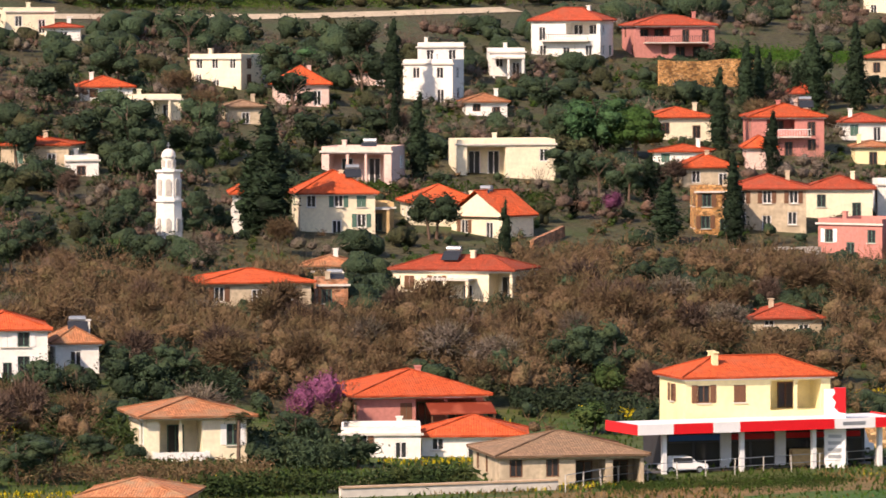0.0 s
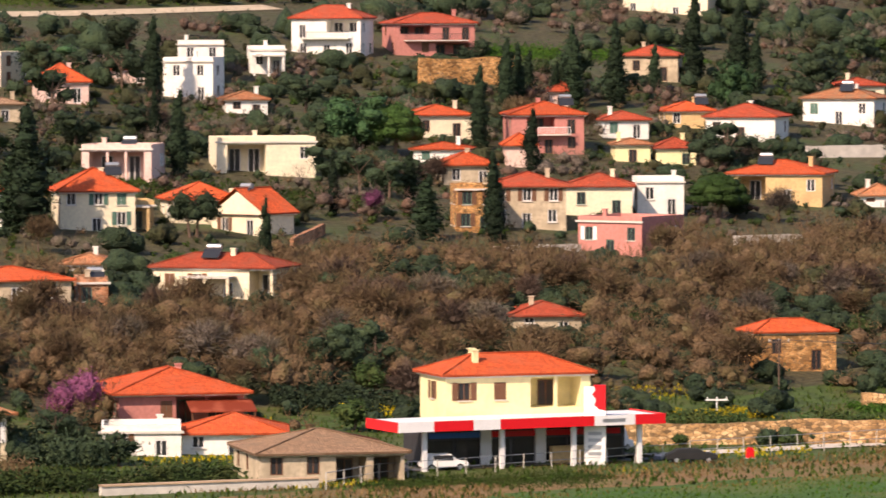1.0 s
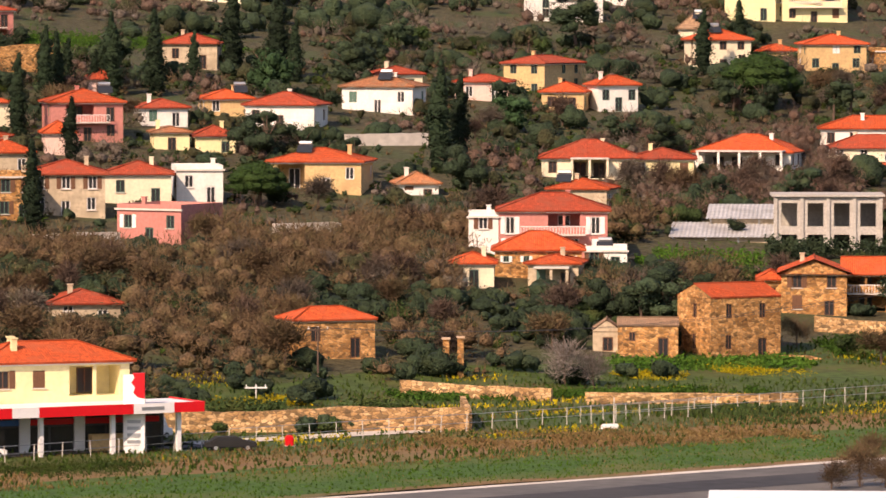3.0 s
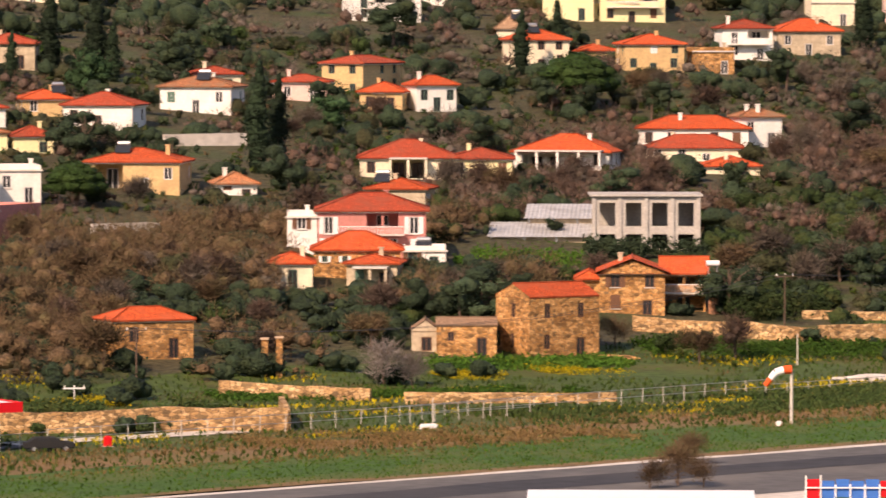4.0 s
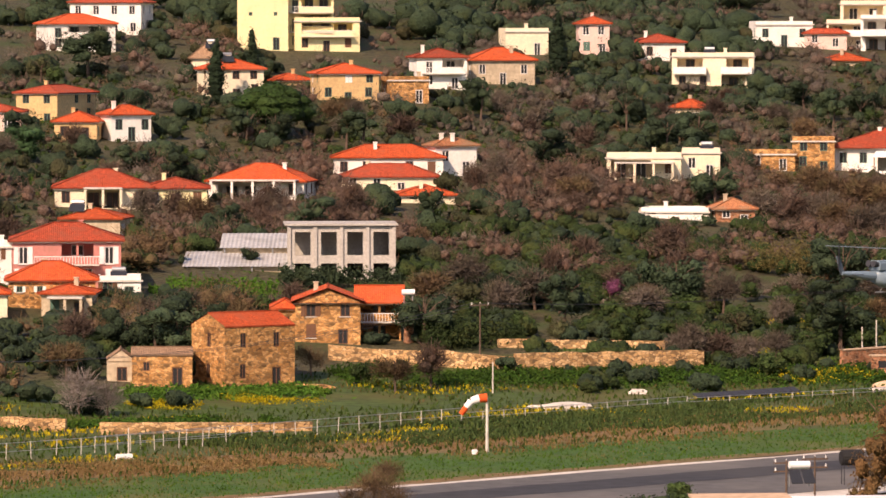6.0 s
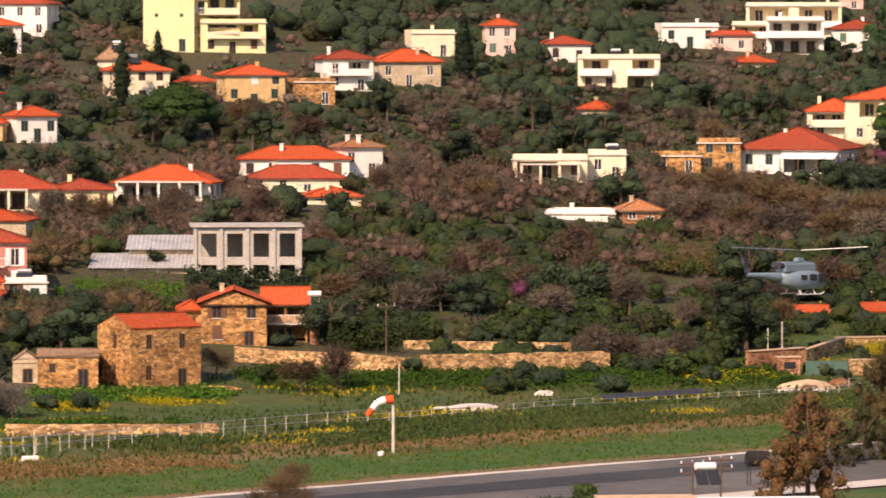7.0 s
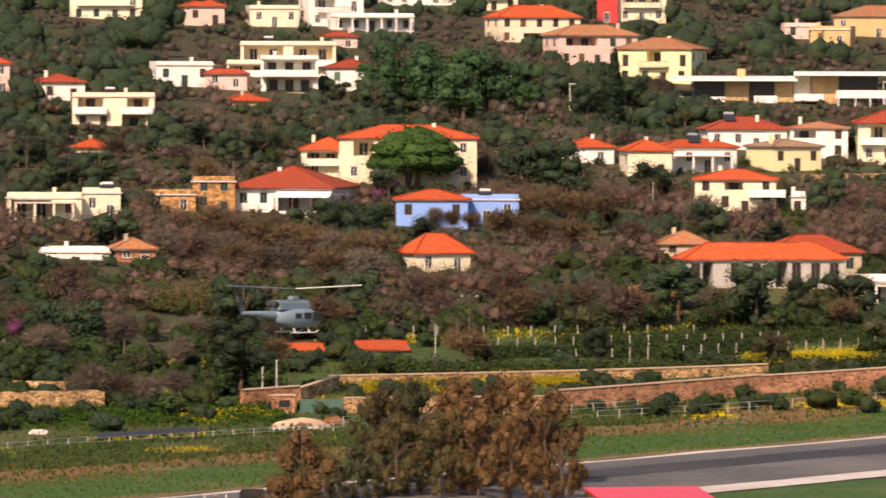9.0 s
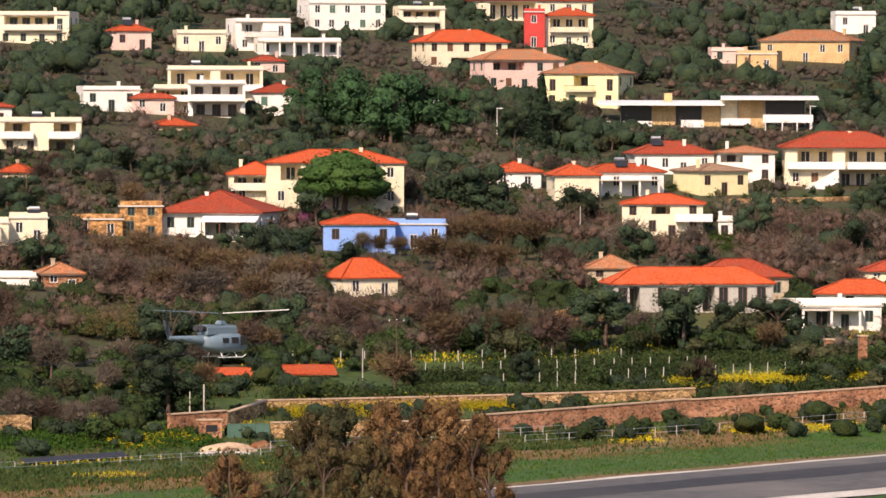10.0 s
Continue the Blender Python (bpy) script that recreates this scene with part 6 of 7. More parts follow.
    for sy in (-1.15, 1.15):
        bm = bmesh.new()
        tube(bm, (-1.6, sy, -1.4), (2.3, sy, -1.4), 0.07, 0.07, 6)
        tube(bm, (2.3, sy, -1.4), (2.8, sy, -1.15), 0.07, 0.05, 6)
        for u in (-0.9, 1.4):
            tube(bm, (u, sy * 0.6, -0.8), (u, sy, -1.4), 0.06, 0.06, 6)
        part("skid", bm, FRAMEWHITE, ob)
    bm = bmesh.new()
    tube(bm, (-0.1, 0, 2.5), (-0.1, 0, 3.35), 0.11, 0.11, 8)
    mast = part("rotor_mast", bm, DARKMETAL, ob)
    for k in (0, 180):
        bm = bmesh.new()
        box(bm, 0.2, 7.3, -0.3, 0.3, -0.035, 0.035)
        # same blade twice: one in a pale colour, one in a dark
        bl = part("rotor_blade", bm, HELI_DARK if k else FRAMEWHITE, mast, "long straight rotor blade")
        bl.matrix_basis = pose(-0.1, 0, 3.3, 0, -4.5 if k == 0 else -1.0, -49 + k)


HELI = material("grey_aircraft_paint", (0.19, 0.265, 0.315), rough=0.38, spread=0.12, grain=0.7, fine=4, bump=0.02, spec=0.5)
HELI_DARK = material("dark_aircraft_paint", (0.09, 0.12, 0.15), rough=0.45, spread=0.12, bump=0.02)
helicopter(97.7, 642.0, 11.5, 40)


# ---- near side of the runway ----
def low_building(x, y, z, yaw, w, d, h, wall, roofmat, name, label, pitch=0.35):
    ob = root(name, pose(x, y, z, 0, 0, yaw), label, "building")
    PLAN.append((x, y, w / 2, h, w))
    bm = bmesh.new()
    box(bm, -w / 2, w / 2, 0, d, -3, h)
    part("wall", bm, wall, ob)
    bm = bmesh.new()
    v = box(bm, -w / 2 - 0.4, w / 2 + 0.4, -0.5, d + 0.5, h + 0.01, h + 0.2)
    for q in v:
        q.co.z += (q.co.y + 0.5) * pitch * 0.2
    part("roof", bm, roofmat, ob)
    for i in range(3):
        bm = bmesh.new()
        u = -w / 2 + w * (i + 0.5) / 3
        box(bm, u - 0.6, u + 0.6, -0.03, 0.04, 0.9, 2.0)
        part("window", bm, GLASS, ob)


low_building(21.3, 407.5, 0, -3, 16, 9, 2.9, WHITE, SIGNWHITE, "storehouse", "long low white building with a flat white roof")
low_building(54.6, 429.2, 0, 2, 7, 8, 3.0, TAN, CAPSTONE, "shed", "low shed with a brown concrete roof edge")
low_building(64.1, 435.0, 0, 2, 9, 6, 2.6, WHITE, SIGNWHITE, "storehouse", "small white flat-roofed building beside the runway")
low_building(105.3, 479.0, 0, 0, 9.5, 8, 2.5, WHITE, SIGNRED, "shed", "low building with a red sheet roof")
utility_pole(61.3, 461.2, 4.6, 2)
utility_pole(63.7, 461.4, 4.9, 2)


def water_tank(x, y):
    ob = root("water_tank", pose(x, y, ground(x, y), 0, 0, 10), "black plastic tank on thin legs near the runway", "tank")
    bm = bmesh.new()
    tube(bm, (-1.0, 0, 2.5), (1.0, 0, 2.5), 0.72, 0.72, 14)
    bmesh.ops.bevel(bm, geom=bm.edges, offset=0.1, segments=2, affect="EDGES")
    part("vessel", bm, RUBBER, ob)
    for u in (-0.8, 0.8):
        for v in (-0.4, 0.4):
            bm = bmesh.new()
            tube(bm, (u, v, -0.2), (u, v, 2.1), 0.05, 0.05, 5)
            part("leg", bm, DARKMETAL, ob)


water_tank(71.1, 491.3)


def solar_heater(x, y, z):
    ob = root("solar_heater", pose(x, y, z, 0, 0, 10), "solar water heater with white tank and tilted panels", "solar heater")
    bm = bmesh.new()
    tube(bm, (-0.8, 0.3, 1.35), (0.8, 0.3, 1.35), 0.3, 0.3, 12)
    part("vessel", bm, SIGNWHITE, ob)
    for u in (-0.5, 0.5):
        bm = bmesh.new()
        v = box(bm, u - 0.46, u + 0.46, -0.9, 0.1, 0, 0.07)
        for q in v:
            q.co.z += (q.co.y + 0.9) * 1.0
        part("panel", bm, GLASS, ob)
    bm = bmesh.new()
    for u in (-0.8, 0.8):
        tube(bm, (u, 0.3, -0.3), (u, 0.3, 1.2), 0.04, 0.04, 5)
    part("stand", bm, METAL, ob)


solar_heater(57.8, 426.7, 5.5)


def play_frame(x, y, z):
    ob = root("play_frame", pose(x, y, z, 0, 0, -2), "white-railed play frame with blue and red panels", "play frame")
    for i, m in enumerate((SIGNRED, SIGNBLUE, SIGNBLUE, SIGNBLUE, SIGNBLUE, SIGNRED, SIGNRED)):
        bm = bmesh.new()
        box(bm, i * 1.15 + 0.06, i * 1.15 + 1.09, 0.1, 0.16, 0.3 + 0.1 * (i % 3), 1.9 - 0.12 * (i % 2))
        part("panel", bm, m, ob)
    for i in range(8):
        bm = bmesh.new()
        box(bm, i * 1.15 - 0.06, i * 1.15 + 0.06, -0.06, 0.06, -2.2, 2.2 if i in (0, 1, 7) else 1.5)
        part("post", bm, SIGNWHITE if i < 6 else SIGNRED, ob)
    for zz in (0.25, 1.2):
        bm = bmesh.new()
        box(bm, 0, 8.05, -0.12, -0.062, zz, zz + 0.1)
        part("rail", bm, SIGNWHITE, ob)


play_frame(35.7, 436.8, 1.0)


# ---- roads on the slope ----
def lane(x0, y0, x1, y1, w, mat, label):
    bm = bmesh.new()
    n = 40
    px, py = -(y1 - y0), x1 - x0
    q = w / 2 / math.hypot(px, py)
    rows = []
    for i in range(n + 1):
        x, y = x0 + (x1 - x0) * i / n, y0 + (y1 - y0) * i / n
        rows.append([bm.verts.new((x + s * px * q, y + s * py * q, ground(x + s * px * q, y + s * py * q) + 0.12)) for s in (-1, 0, 1)])
    for i in range(n):
        for j in range(2):
            bm.faces.new((rows[i][j], rows[i + 1][j], rows[i + 1][j + 1], rows[i][j + 1]))
    bmesh.ops.recalc_face_normals(bm, faces=bm.faces)
    tagged(part("road", bm, mat, None), label, "road", kind="structure")


lane(-182.2, 846.6, -116.1, 907.1, 6, TAN, "pale road along the hillside")
lane(-128.1, 561.3, -117.2, 572.8, 5, CONCRETE, "pale lane between the gardens")
lane(-33.7, 505.8, -10.1, 523.4, 4, CONCRETE, "pale track beside the stone wall")
lane(-55.9, 492.2, -31.5, 509.0, 12, PALEASPHALT, "grey forecourt of the fuel station")



# ---- trees ----
def leaf_cloud(rng, lobes, count, size, flat=1.0, up=0.0):
    """Small bent leaves scattered over the shells of several lobes: centre, radii."""
    vol = np.array([l[3] * l[4] * l[5] for l in lobes]) ** 0.67
    pick = rng.choice(len(lobes), count, p=vol / vol.sum())
    L = np.array(lobes)[pick]
    n = rng.normal(size=(count, 3))
    n /= np.linalg.norm(n, axis=1)[:, None]
    r = rng.uniform(0.62, 1.24, (count, 1))
    c = L[:, :3] + n * L[:, 3:6] * r
    face = n + rng.normal(size=(count, 3)) * 0.6 * flat
    face[:, 2] += 0.2
    a = np.cross(face, rng.normal(size=(count, 3)))
    a[:, 2] += up * 0.3
    a /= np.linalg.norm(a, axis=1)[:, None]
    b = np.cross(face, a)
    b /= np.linalg.norm(b, axis=1)[:, None]
    return c, a, b, rng.uniform(0.6, 1.35, (count, 1)) * size


def ball(level):
    bm = bmesh.new()
    bmesh.ops.create_icosphere(bm, subdivisions=level, radius=1)
    v = np.array([q.co[:] for q in bm.verts])
    f = np.array([[q.index for q in fc.verts] for fc in bm.faces])
    bm.free()
    return v, f


BALLS = {1: ball(1), 2: ball(2)}


def masses(rng, lobes, fill, level, base):
    """The dense inside of a crown: one lumpy rounded mass for each lobe."""
    bv, bf = BALLS[level]
    L = np.array(lobes)
    lump = rng.uniform(0.55, 1.15, (len(L), len(bv), 1))
    v = L[:, None, :3] + bv[None] * L[:, None, 3:6] * lump * fill
    f = (bf[None] + (base + np.arange(len(L)) * len(bv))[:, None, None]).reshape(-1, 3)
    return v.reshape(-1, 3), f


def plant_mesh(name, v, f, mat, smooth_from):
    me = bpy.data.meshes.new(name)
    me.from_pydata(v.tolist(), [], f.tolist())
    flags = np.zeros(len(f), dtype=bool)
    flags[smooth_from:] = True
    me.polygons.foreach_set("use_smooth", flags)
    me.materials.append(mat)
    return me


def quads(name, c, a, b, s, aspect, mat, cores=(), rng=None, fill=0.8, level=2):
    """Each leaf a quad folded along its length; cores: the dense lumpy inside of the crown, lobe by lobe."""
    k = len(c)
    nn = np.cross(a, b) * s * 0.25
    v = np.stack([c - a * s, c + b * s * aspect + nn, c + a * s, c - b * s * aspect + nn], 1).reshape(-1, 3)
    i = np.arange(k)[:, None] * 4
    f = np.concatenate([i + [0, 1, 2], i + [0, 2, 3]])
    if len(cores):
        cv, cf = masses(rng, cores, fill, level, len(v))
        v, f = np.concatenate([v, cv]), np.concatenate([f, cf])
    return plant_mesh(name, v, f, mat, 2 * k)


def brush(name, rng, lobes, count, length, width, mat, fill=0.0, level=2, rise=0.55):
    """Fine bare twigs, each a slender wedge growing outwards and upwards from the lobes of a crown."""
    vol = np.array([l[3] * l[4] * l[5] for l in lobes]) ** 0.67
    L = np.array(lobes)[rng.choice(len(lobes), count, p=vol / vol.sum())]
    n = rng.normal(size=(count, 3))
    n /= np.linalg.norm(n, axis=1)[:, None]
    c = L[:, :3] + n * L[:, 3:6] * rng.uniform(0.25, 1.0, (count, 1))
    d = n + rng.normal(size=(count, 3)) * 0.45
    d[:, 2] += rise
    d /= np.linalg.norm(d, axis=1)[:, None]
    side = np.cross(d, rng.normal(size=(count, 3)))
    side /= np.linalg.norm(side, axis=1)[:, None]
    w, ln = rng.uniform(0.6, 1.3, (count, 1)) * width, rng.uniform(0.5, 1.3, (count, 1)) * length
    v = np.stack([c - side * w, c + side * w, c + d * ln], 1).reshape(-1, 3)
    f = np.arange(count * 3).reshape(-1, 3)
    if fill:
        cv, cf = masses(rng, lobes, fill, level, len(v))
        v, f = np.concatenate([v, cv]), np.concatenate([f, cf])
    return plant_mesh(name, v, f, mat, count)


def trunk_mesh(rng, h, r, limbs, spread, top):
    bm = bmesh.new()
    lean = rng.uniform(-0.06, 0.06, 2) * h
    knee = (lean[0], lean[1], h * 0.45)
    tube(bm, (0, 0, -0.8), knee, r, r * 0.7)
    for i in range(limbs):
        a = 2 * math.pi * (i + rng.uniform(-0.2, 0.2)) / limbs
        e = (math.cos(a) * spread * rng.uniform(0.5, 1), math.sin(a) * spread * rng.uniform(0.5, 1), h * rng.uniform(0.65, top))
        m = tuple((knee[k] * 0.5 + e[k] * 0.5) + (0.12 * h if k == 2 else 0) * 0.5 for k in range(3))
        tube(bm, knee, m, r * 0.5, r * 0.3, 5)
        tube(bm, m, e, r * 0.3, r * 0.08, 4)
    tube(bm, knee, (lean[0], lean[1], h * top), r * 0.65, r * 0.1, 5)
    return mesh_of("trunk", bm, BARK)


def tree_kind(kind, k):
    """Trunk and crown meshes of one tree, by kind and variant; heights in metres."""
    rng = np.random.default_rng(1000 + 17 * k + sum(map(ord, kind)))
    U = rng.uniform

    def lobes_of(n, h, out, z0, z1, r0, r1, tall=1.0):
        return [(U(-1, 1) * h * out, U(-1, 1) * h * out, h * U(z0, z1), h * U(r0, r1), h * U(r0, r1), h * U(r0, r1) * tall) for _ in range(n)]

    if kind == "bare":
        h = U(5.5, 8)
        tr = trunk_mesh(rng, h, 0.17, 6, h * 0.38, 0.92)
        lobes = lobes_of(7, h, 0.2, 0.38, 0.68, 0.18, 0.28)
        return tr, brush("crown", rng, lobes, 1500, 0.95, 0.048, (TWIG, TWIG, TWIG_GREY, TWIG_DARK, TWIG_DARK, TWIG_GREY)[k % 6], 0.42)
    if kind == "thin":
        h = U(5.5, 7)
        tr = trunk_mesh(rng, h, 0.12, 9, h * 0.4, 0.95)
        return tr, brush("crown", rng, lobes_of(8, h, 0.22, 0.3, 0.66, 0.16, 0.26), 1100, 1.2, 0.03, TWIG_PALE if k == 3 else TWIG, 0.0, 1, 0.9)
    if kind == "cypress":
        h = U(9, 13)
        tr = trunk_mesh(rng, h * 0.5, 0.18, 3, 0.3, 0.9)
        lobes = [(U(-.2, .2), U(-.2, .2), h * (0.08 + 0.86 * i / 9), *(2 * [h * 0.105 * (1.0 - abs(i / 9 - 0.32) ** 1.4 * 1.25)]), h * 0.12) for i in range(10)]
        c, a, b, s = leaf_cloud(rng, lobes, 1100, 0.2, 1.0, 1.2)
        return tr, quads("crown", c, a, b, s, 0.4, LEAF_CYPRESS, lobes, rng, 0.88)
    if kind == "pine":
        h = U(7, 8)
        tr = trunk_mesh(rng, h, 0.28, 7, h * 0.42, 0.8)
        lobes = [(math.cos(q) * h * 0.32 * U(.4, 1.2), math.sin(q) * h * 0.32 * U(.4, 1.2), h * U(0.5, 0.82), h * U(.2, .3), h * U(.2, .3), h * U(.18, .26)) for q in np.linspace(0, 6.28, 12)]
        if k == 1:  # the old umbrella pine: a full round dome
            lobes = [(math.cos(q + f) * h * r, math.sin(q + f) * h * r, h * (f + U(-.03, .03)), h * U(.15, .2), h * U(.15, .2), h * U(.14, .18)) for f, r, n in ((0.42, 0.33, 9), (0.6, 0.3, 8), (0.74, 0.2, 6), (0.83, 0.06, 3)) for q in np.linspace(0, 6.28, n + 1)[:-1]]
        c, a, b, s = leaf_cloud(rng, lobes, 3000, 0.16, 1.0, 0.3)
        return tr, quads("crown", c, a, b, s, 0.5, LEAF_PINE, lobes, rng, 0.95)
    if kind == "palm":
        h = U(5, 6)
        bm = bmesh.new()
        tube(bm, (0, 0, -0.8), (0.1, 0, h), 0.26, 0.2, 7)
        tr = mesh_of("trunk", bm, BARK)
        C, A, B, S = [], [], [], []
        for i in range(34):
            az, el = U(0, 6.28), U(-0.3, 1.2)
            for q in range(14):
                t = q / 13
                rr, zz = 2.4 * t * math.cos(el) , h + 2.4 * t * math.sin(el) - 1.5 * t * t
                C.append((0.1 + rr * math.cos(az), rr * math.sin(az), zz))
                s2 = 1 if q % 2 else -1
                A.append((math.cos(az + s2 * 0.9), math.sin(az + s2 * 0.9), -0.3))
                B.append((-math.sin(az), math.cos(az), 0.2))
                S.append([0.3])
        return tr, quads("crown", np.array(C), np.array(A), np.array(B), np.array(S), 0.18, LEAF_OLIVE)
    if kind == "shrub":
        h = U(1.6, 2.6)
        tr = trunk_mesh(rng, h * 0.7, 0.07, 4, h * 0.4, 0.9)
        lobes = lobes_of(5, h, 0.5, 0.3, 0.6, .28, .45, 0.9)
        c, a, b, s = leaf_cloud(rng, lobes, 420, 0.12)
        return tr, quads("crown", c, a, b, s, 0.55, LEAF_DARK if k % 2 else LEAF_CITRUS, lobes, rng, 0.92)
    if kind == "blossom":
        h = U(4.5, 5.5)
        tr = trunk_mesh(rng, h, 0.13, 6, h * 0.38, 0.9)
        lobes = lobes_of(6, h, 0.26, 0.45, 0.75, .18, .28)
        c, a, b, s = leaf_cloud(rng, lobes, 1300, 0.12)
        return tr, quads("crown", c, a, b, s, 0.5, BLOSSOM, lobes, rng, 0.8)
    if kind == "autumn":  # clumps stacked to a ragged pointed top, with gaps that show the limbs
        h = U(11, 12)
        tr = trunk_mesh(rng, h, 0.3, 9, h * 0.42, 0.95)
        lobes = []
        for i in range(44):
            f = U(0.08, 0.92)
            r, q = h * 0.5 * (1 - f ** 2.6) * U(0.2, 1.0), U(0, 6.28)
            e = h * U(.06, .11)
            lobes.append((math.cos(q) * r, math.sin(q) * r, h * f, e, e, e * U(1.0, 1.5)))
        c, a, b, s = leaf_cloud(rng, lobes, 4600, 0.16, 1.0, -0.3)
        return tr, quads("crown", c, a, b, s, 0.45, (LEAF_BROWN, LEAF_DUSKY, LEAF_BROWN, LEAF_OLIVE)[k % 4], lobes, rng, 0.68)
    if kind == "olive":
        h = U(3.6, 5)
        tr = trunk_mesh(rng, h, 0.2, 5, h * 0.4, 0.85)
        lobes = lobes_of(7, h, 0.32, 0.42, 0.72, .2, .32, 0.9)
        c, a, b, s = leaf_cloud(rng, lobes, 620, 0.18)
        return tr, quads("crown", c, a, b, s, 0.42, LEAF_OLIVE, lobes, rng, 0.78)
    if kind == "citrus":
        h = U(3, 4.2)
        tr = trunk_mesh(rng, h, 0.14, 5, h * 0.35, 0.8)
        lobes = lobes_of(6, h, 0.26, 0.4, 0.68, .25, .36, 0.95)
        c, a, b, s = leaf_cloud(rng, lobes, 560, 0.19)
        return tr, quads("crown", c, a, b, s, 0.5, LEAF_CITRUS, lobes, rng, 0.82, 1)
    if kind == "lush":
        h = U(8, 9.5)
        tr = trunk_mesh(rng, h, 0.26, 7, h * 0.36, 0.85)
        lobes = lobes_of(26, h, 0.32, 0.2, 0.8, .11, .2)
        c, a, b, s = leaf_cloud(rng, lobes, 1900, 0.26)
        return tr, quads("crown", c, a, b, s, 0.5, LEAF_LUSH, lobes, rng, 0.85, 1)
    h = U(6.5, 9)  # broadleaf
    tr = trunk_mesh(rng, h, 0.24, 7, h * 0.36, 0.85)
    lobes = lobes_of(12, h, 0.26, 0.38, 0.8, .13, .24, 0.95)
    c, a, b, s = leaf_cloud(rng, lobes, 1000, 0.22)
    return tr, quads("crown", c, a, b, s, 0.5, LEAF_DARK, lobes, rng, 0.82, 1)


KINDS = {}
LABELS = {
    "bare": ("bare_tree", "leafless brown tree with fine twigs on the hillside"),
    "thin": ("bare_bush", "sparse leafless bush of thin upright branches"),
    "cypress": ("cypress", "tall narrow dark green cypress"),
    "pine": ("umbrella_pine", "rounded green umbrella pine beside the houses"),
    "palm": ("palm_tree", "palm with drooping grey-green fronds"),
    "shrub": ("shrub", "low dense green shrub"),
    "blossom": ("blossom_tree", "small tree covered in purple-pink blossom"),
    "autumn": ("tall_tree", "tall ragged tree with dry brown foliage by the runway"),
    "olive": ("olive_tree", "grey-green olive tree with a round crown"),
    "citrus": ("orchard_tree", "low dark green orchard tree"),
    "lush": ("leafy_tree", "large fresh green tree in a dense clump"),
    "broad": ("leafy_tree", "dark green leafy tree with an uneven crown"),
}


def tree(kind, x, y, size=1.0, variant=0, wide=1.0, turn=0.0, z=None):
    key = (kind, variant)
    if key not in KINDS:
        KINDS[key] = tree_kind(kind, variant)
    nm, lab = LABELS[kind]
    ob = root(nm, pose(x, y, ground(x, y) if z is None else z, 0, 0, turn), lab, "shrub" if kind == "shrub" else "tree", "trees of the hillside")
    ob.scale = (size * wide, size * wide, size)
    for nm2, me in zip(("trunk", "crown"), KINDS[key]):
        shared(nm2, me, ob, pose(0, 0, 0))
    return ob


rng = random.Random(5)


OPEN = [
    (-190.0, 838.0, -108.0, 903.0, 13), (-82.0, 862.0, -45.0, 880.0, 14),  # vineyard, hedges, gardens and walls kept free of scrub: line ends and half width
    (120.0, 681.0, 170.0, 689.5, 9), (135.0, 692.0, 200.0, 704.0, 6), (103.0, 660.0, 195.0, 681.0, 4), (10.0, 678.0, 31.0, 679.0, 9),
    (18.0, 692.0, 40.0, 690.0, 7), (86.0, 704.0, 105.0, 708.0, 9), (28.0, 634.0, 46.0, 638.0, 9), (170.0, 735.0, 192.0, 736.0, 8), (2.0, 598.0, 32.0, 600.0, 7)]


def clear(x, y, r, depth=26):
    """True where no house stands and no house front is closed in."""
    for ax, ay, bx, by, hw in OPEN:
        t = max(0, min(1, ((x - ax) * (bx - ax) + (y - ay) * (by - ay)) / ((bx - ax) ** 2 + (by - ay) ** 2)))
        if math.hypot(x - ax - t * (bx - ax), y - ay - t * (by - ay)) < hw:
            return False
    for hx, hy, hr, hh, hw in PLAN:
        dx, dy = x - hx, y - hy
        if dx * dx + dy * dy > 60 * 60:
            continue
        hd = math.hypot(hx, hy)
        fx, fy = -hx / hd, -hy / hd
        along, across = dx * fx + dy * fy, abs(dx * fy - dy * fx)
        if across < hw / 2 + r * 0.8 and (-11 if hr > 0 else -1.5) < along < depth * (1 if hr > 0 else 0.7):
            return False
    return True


def zone(x, y):
    """Broad patches of the slope: above zero bare woods, below it evergreens."""
    return noise.noise((x * 0.05, y * 0.022, 3.0)) + 0.3 * noise.noise((x * 0.13, y * 0.06, 8.0))


def scatter(count, az0, az1, q0, q1, mix, s0=0.7, s1=1.15, v0=0, v1=6):
    """Trees over a stretch of hillside: bearings, distances past its foot, and shares of the kinds."""
    kinds = [k for k, n in mix for _ in range(n)]
    done = 0
    for _ in range(count * 7):
        az = rng.uniform(az0, az1)
        d = foot(az) + math.sqrt(rng.uniform(q0 * q0, q1 * q1))
        x, y = d * math.sin(radians(az)), d * math.cos(radians(az))
        k = rng.choice(kinds)
        if d - foot(az) > 90 and abs(zone(x, y)) > 0.1 and (k == "bare") != (zone(x, y) > 0):
            continue
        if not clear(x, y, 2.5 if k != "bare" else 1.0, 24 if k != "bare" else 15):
            continue
        tree(k, x, y, rng.uniform(s0, s1), rng.randrange(v0, v1), rng.uniform(0.95, 1.35), rng.uniform(0, 360))
        done += 1
        if done >= count:
            return


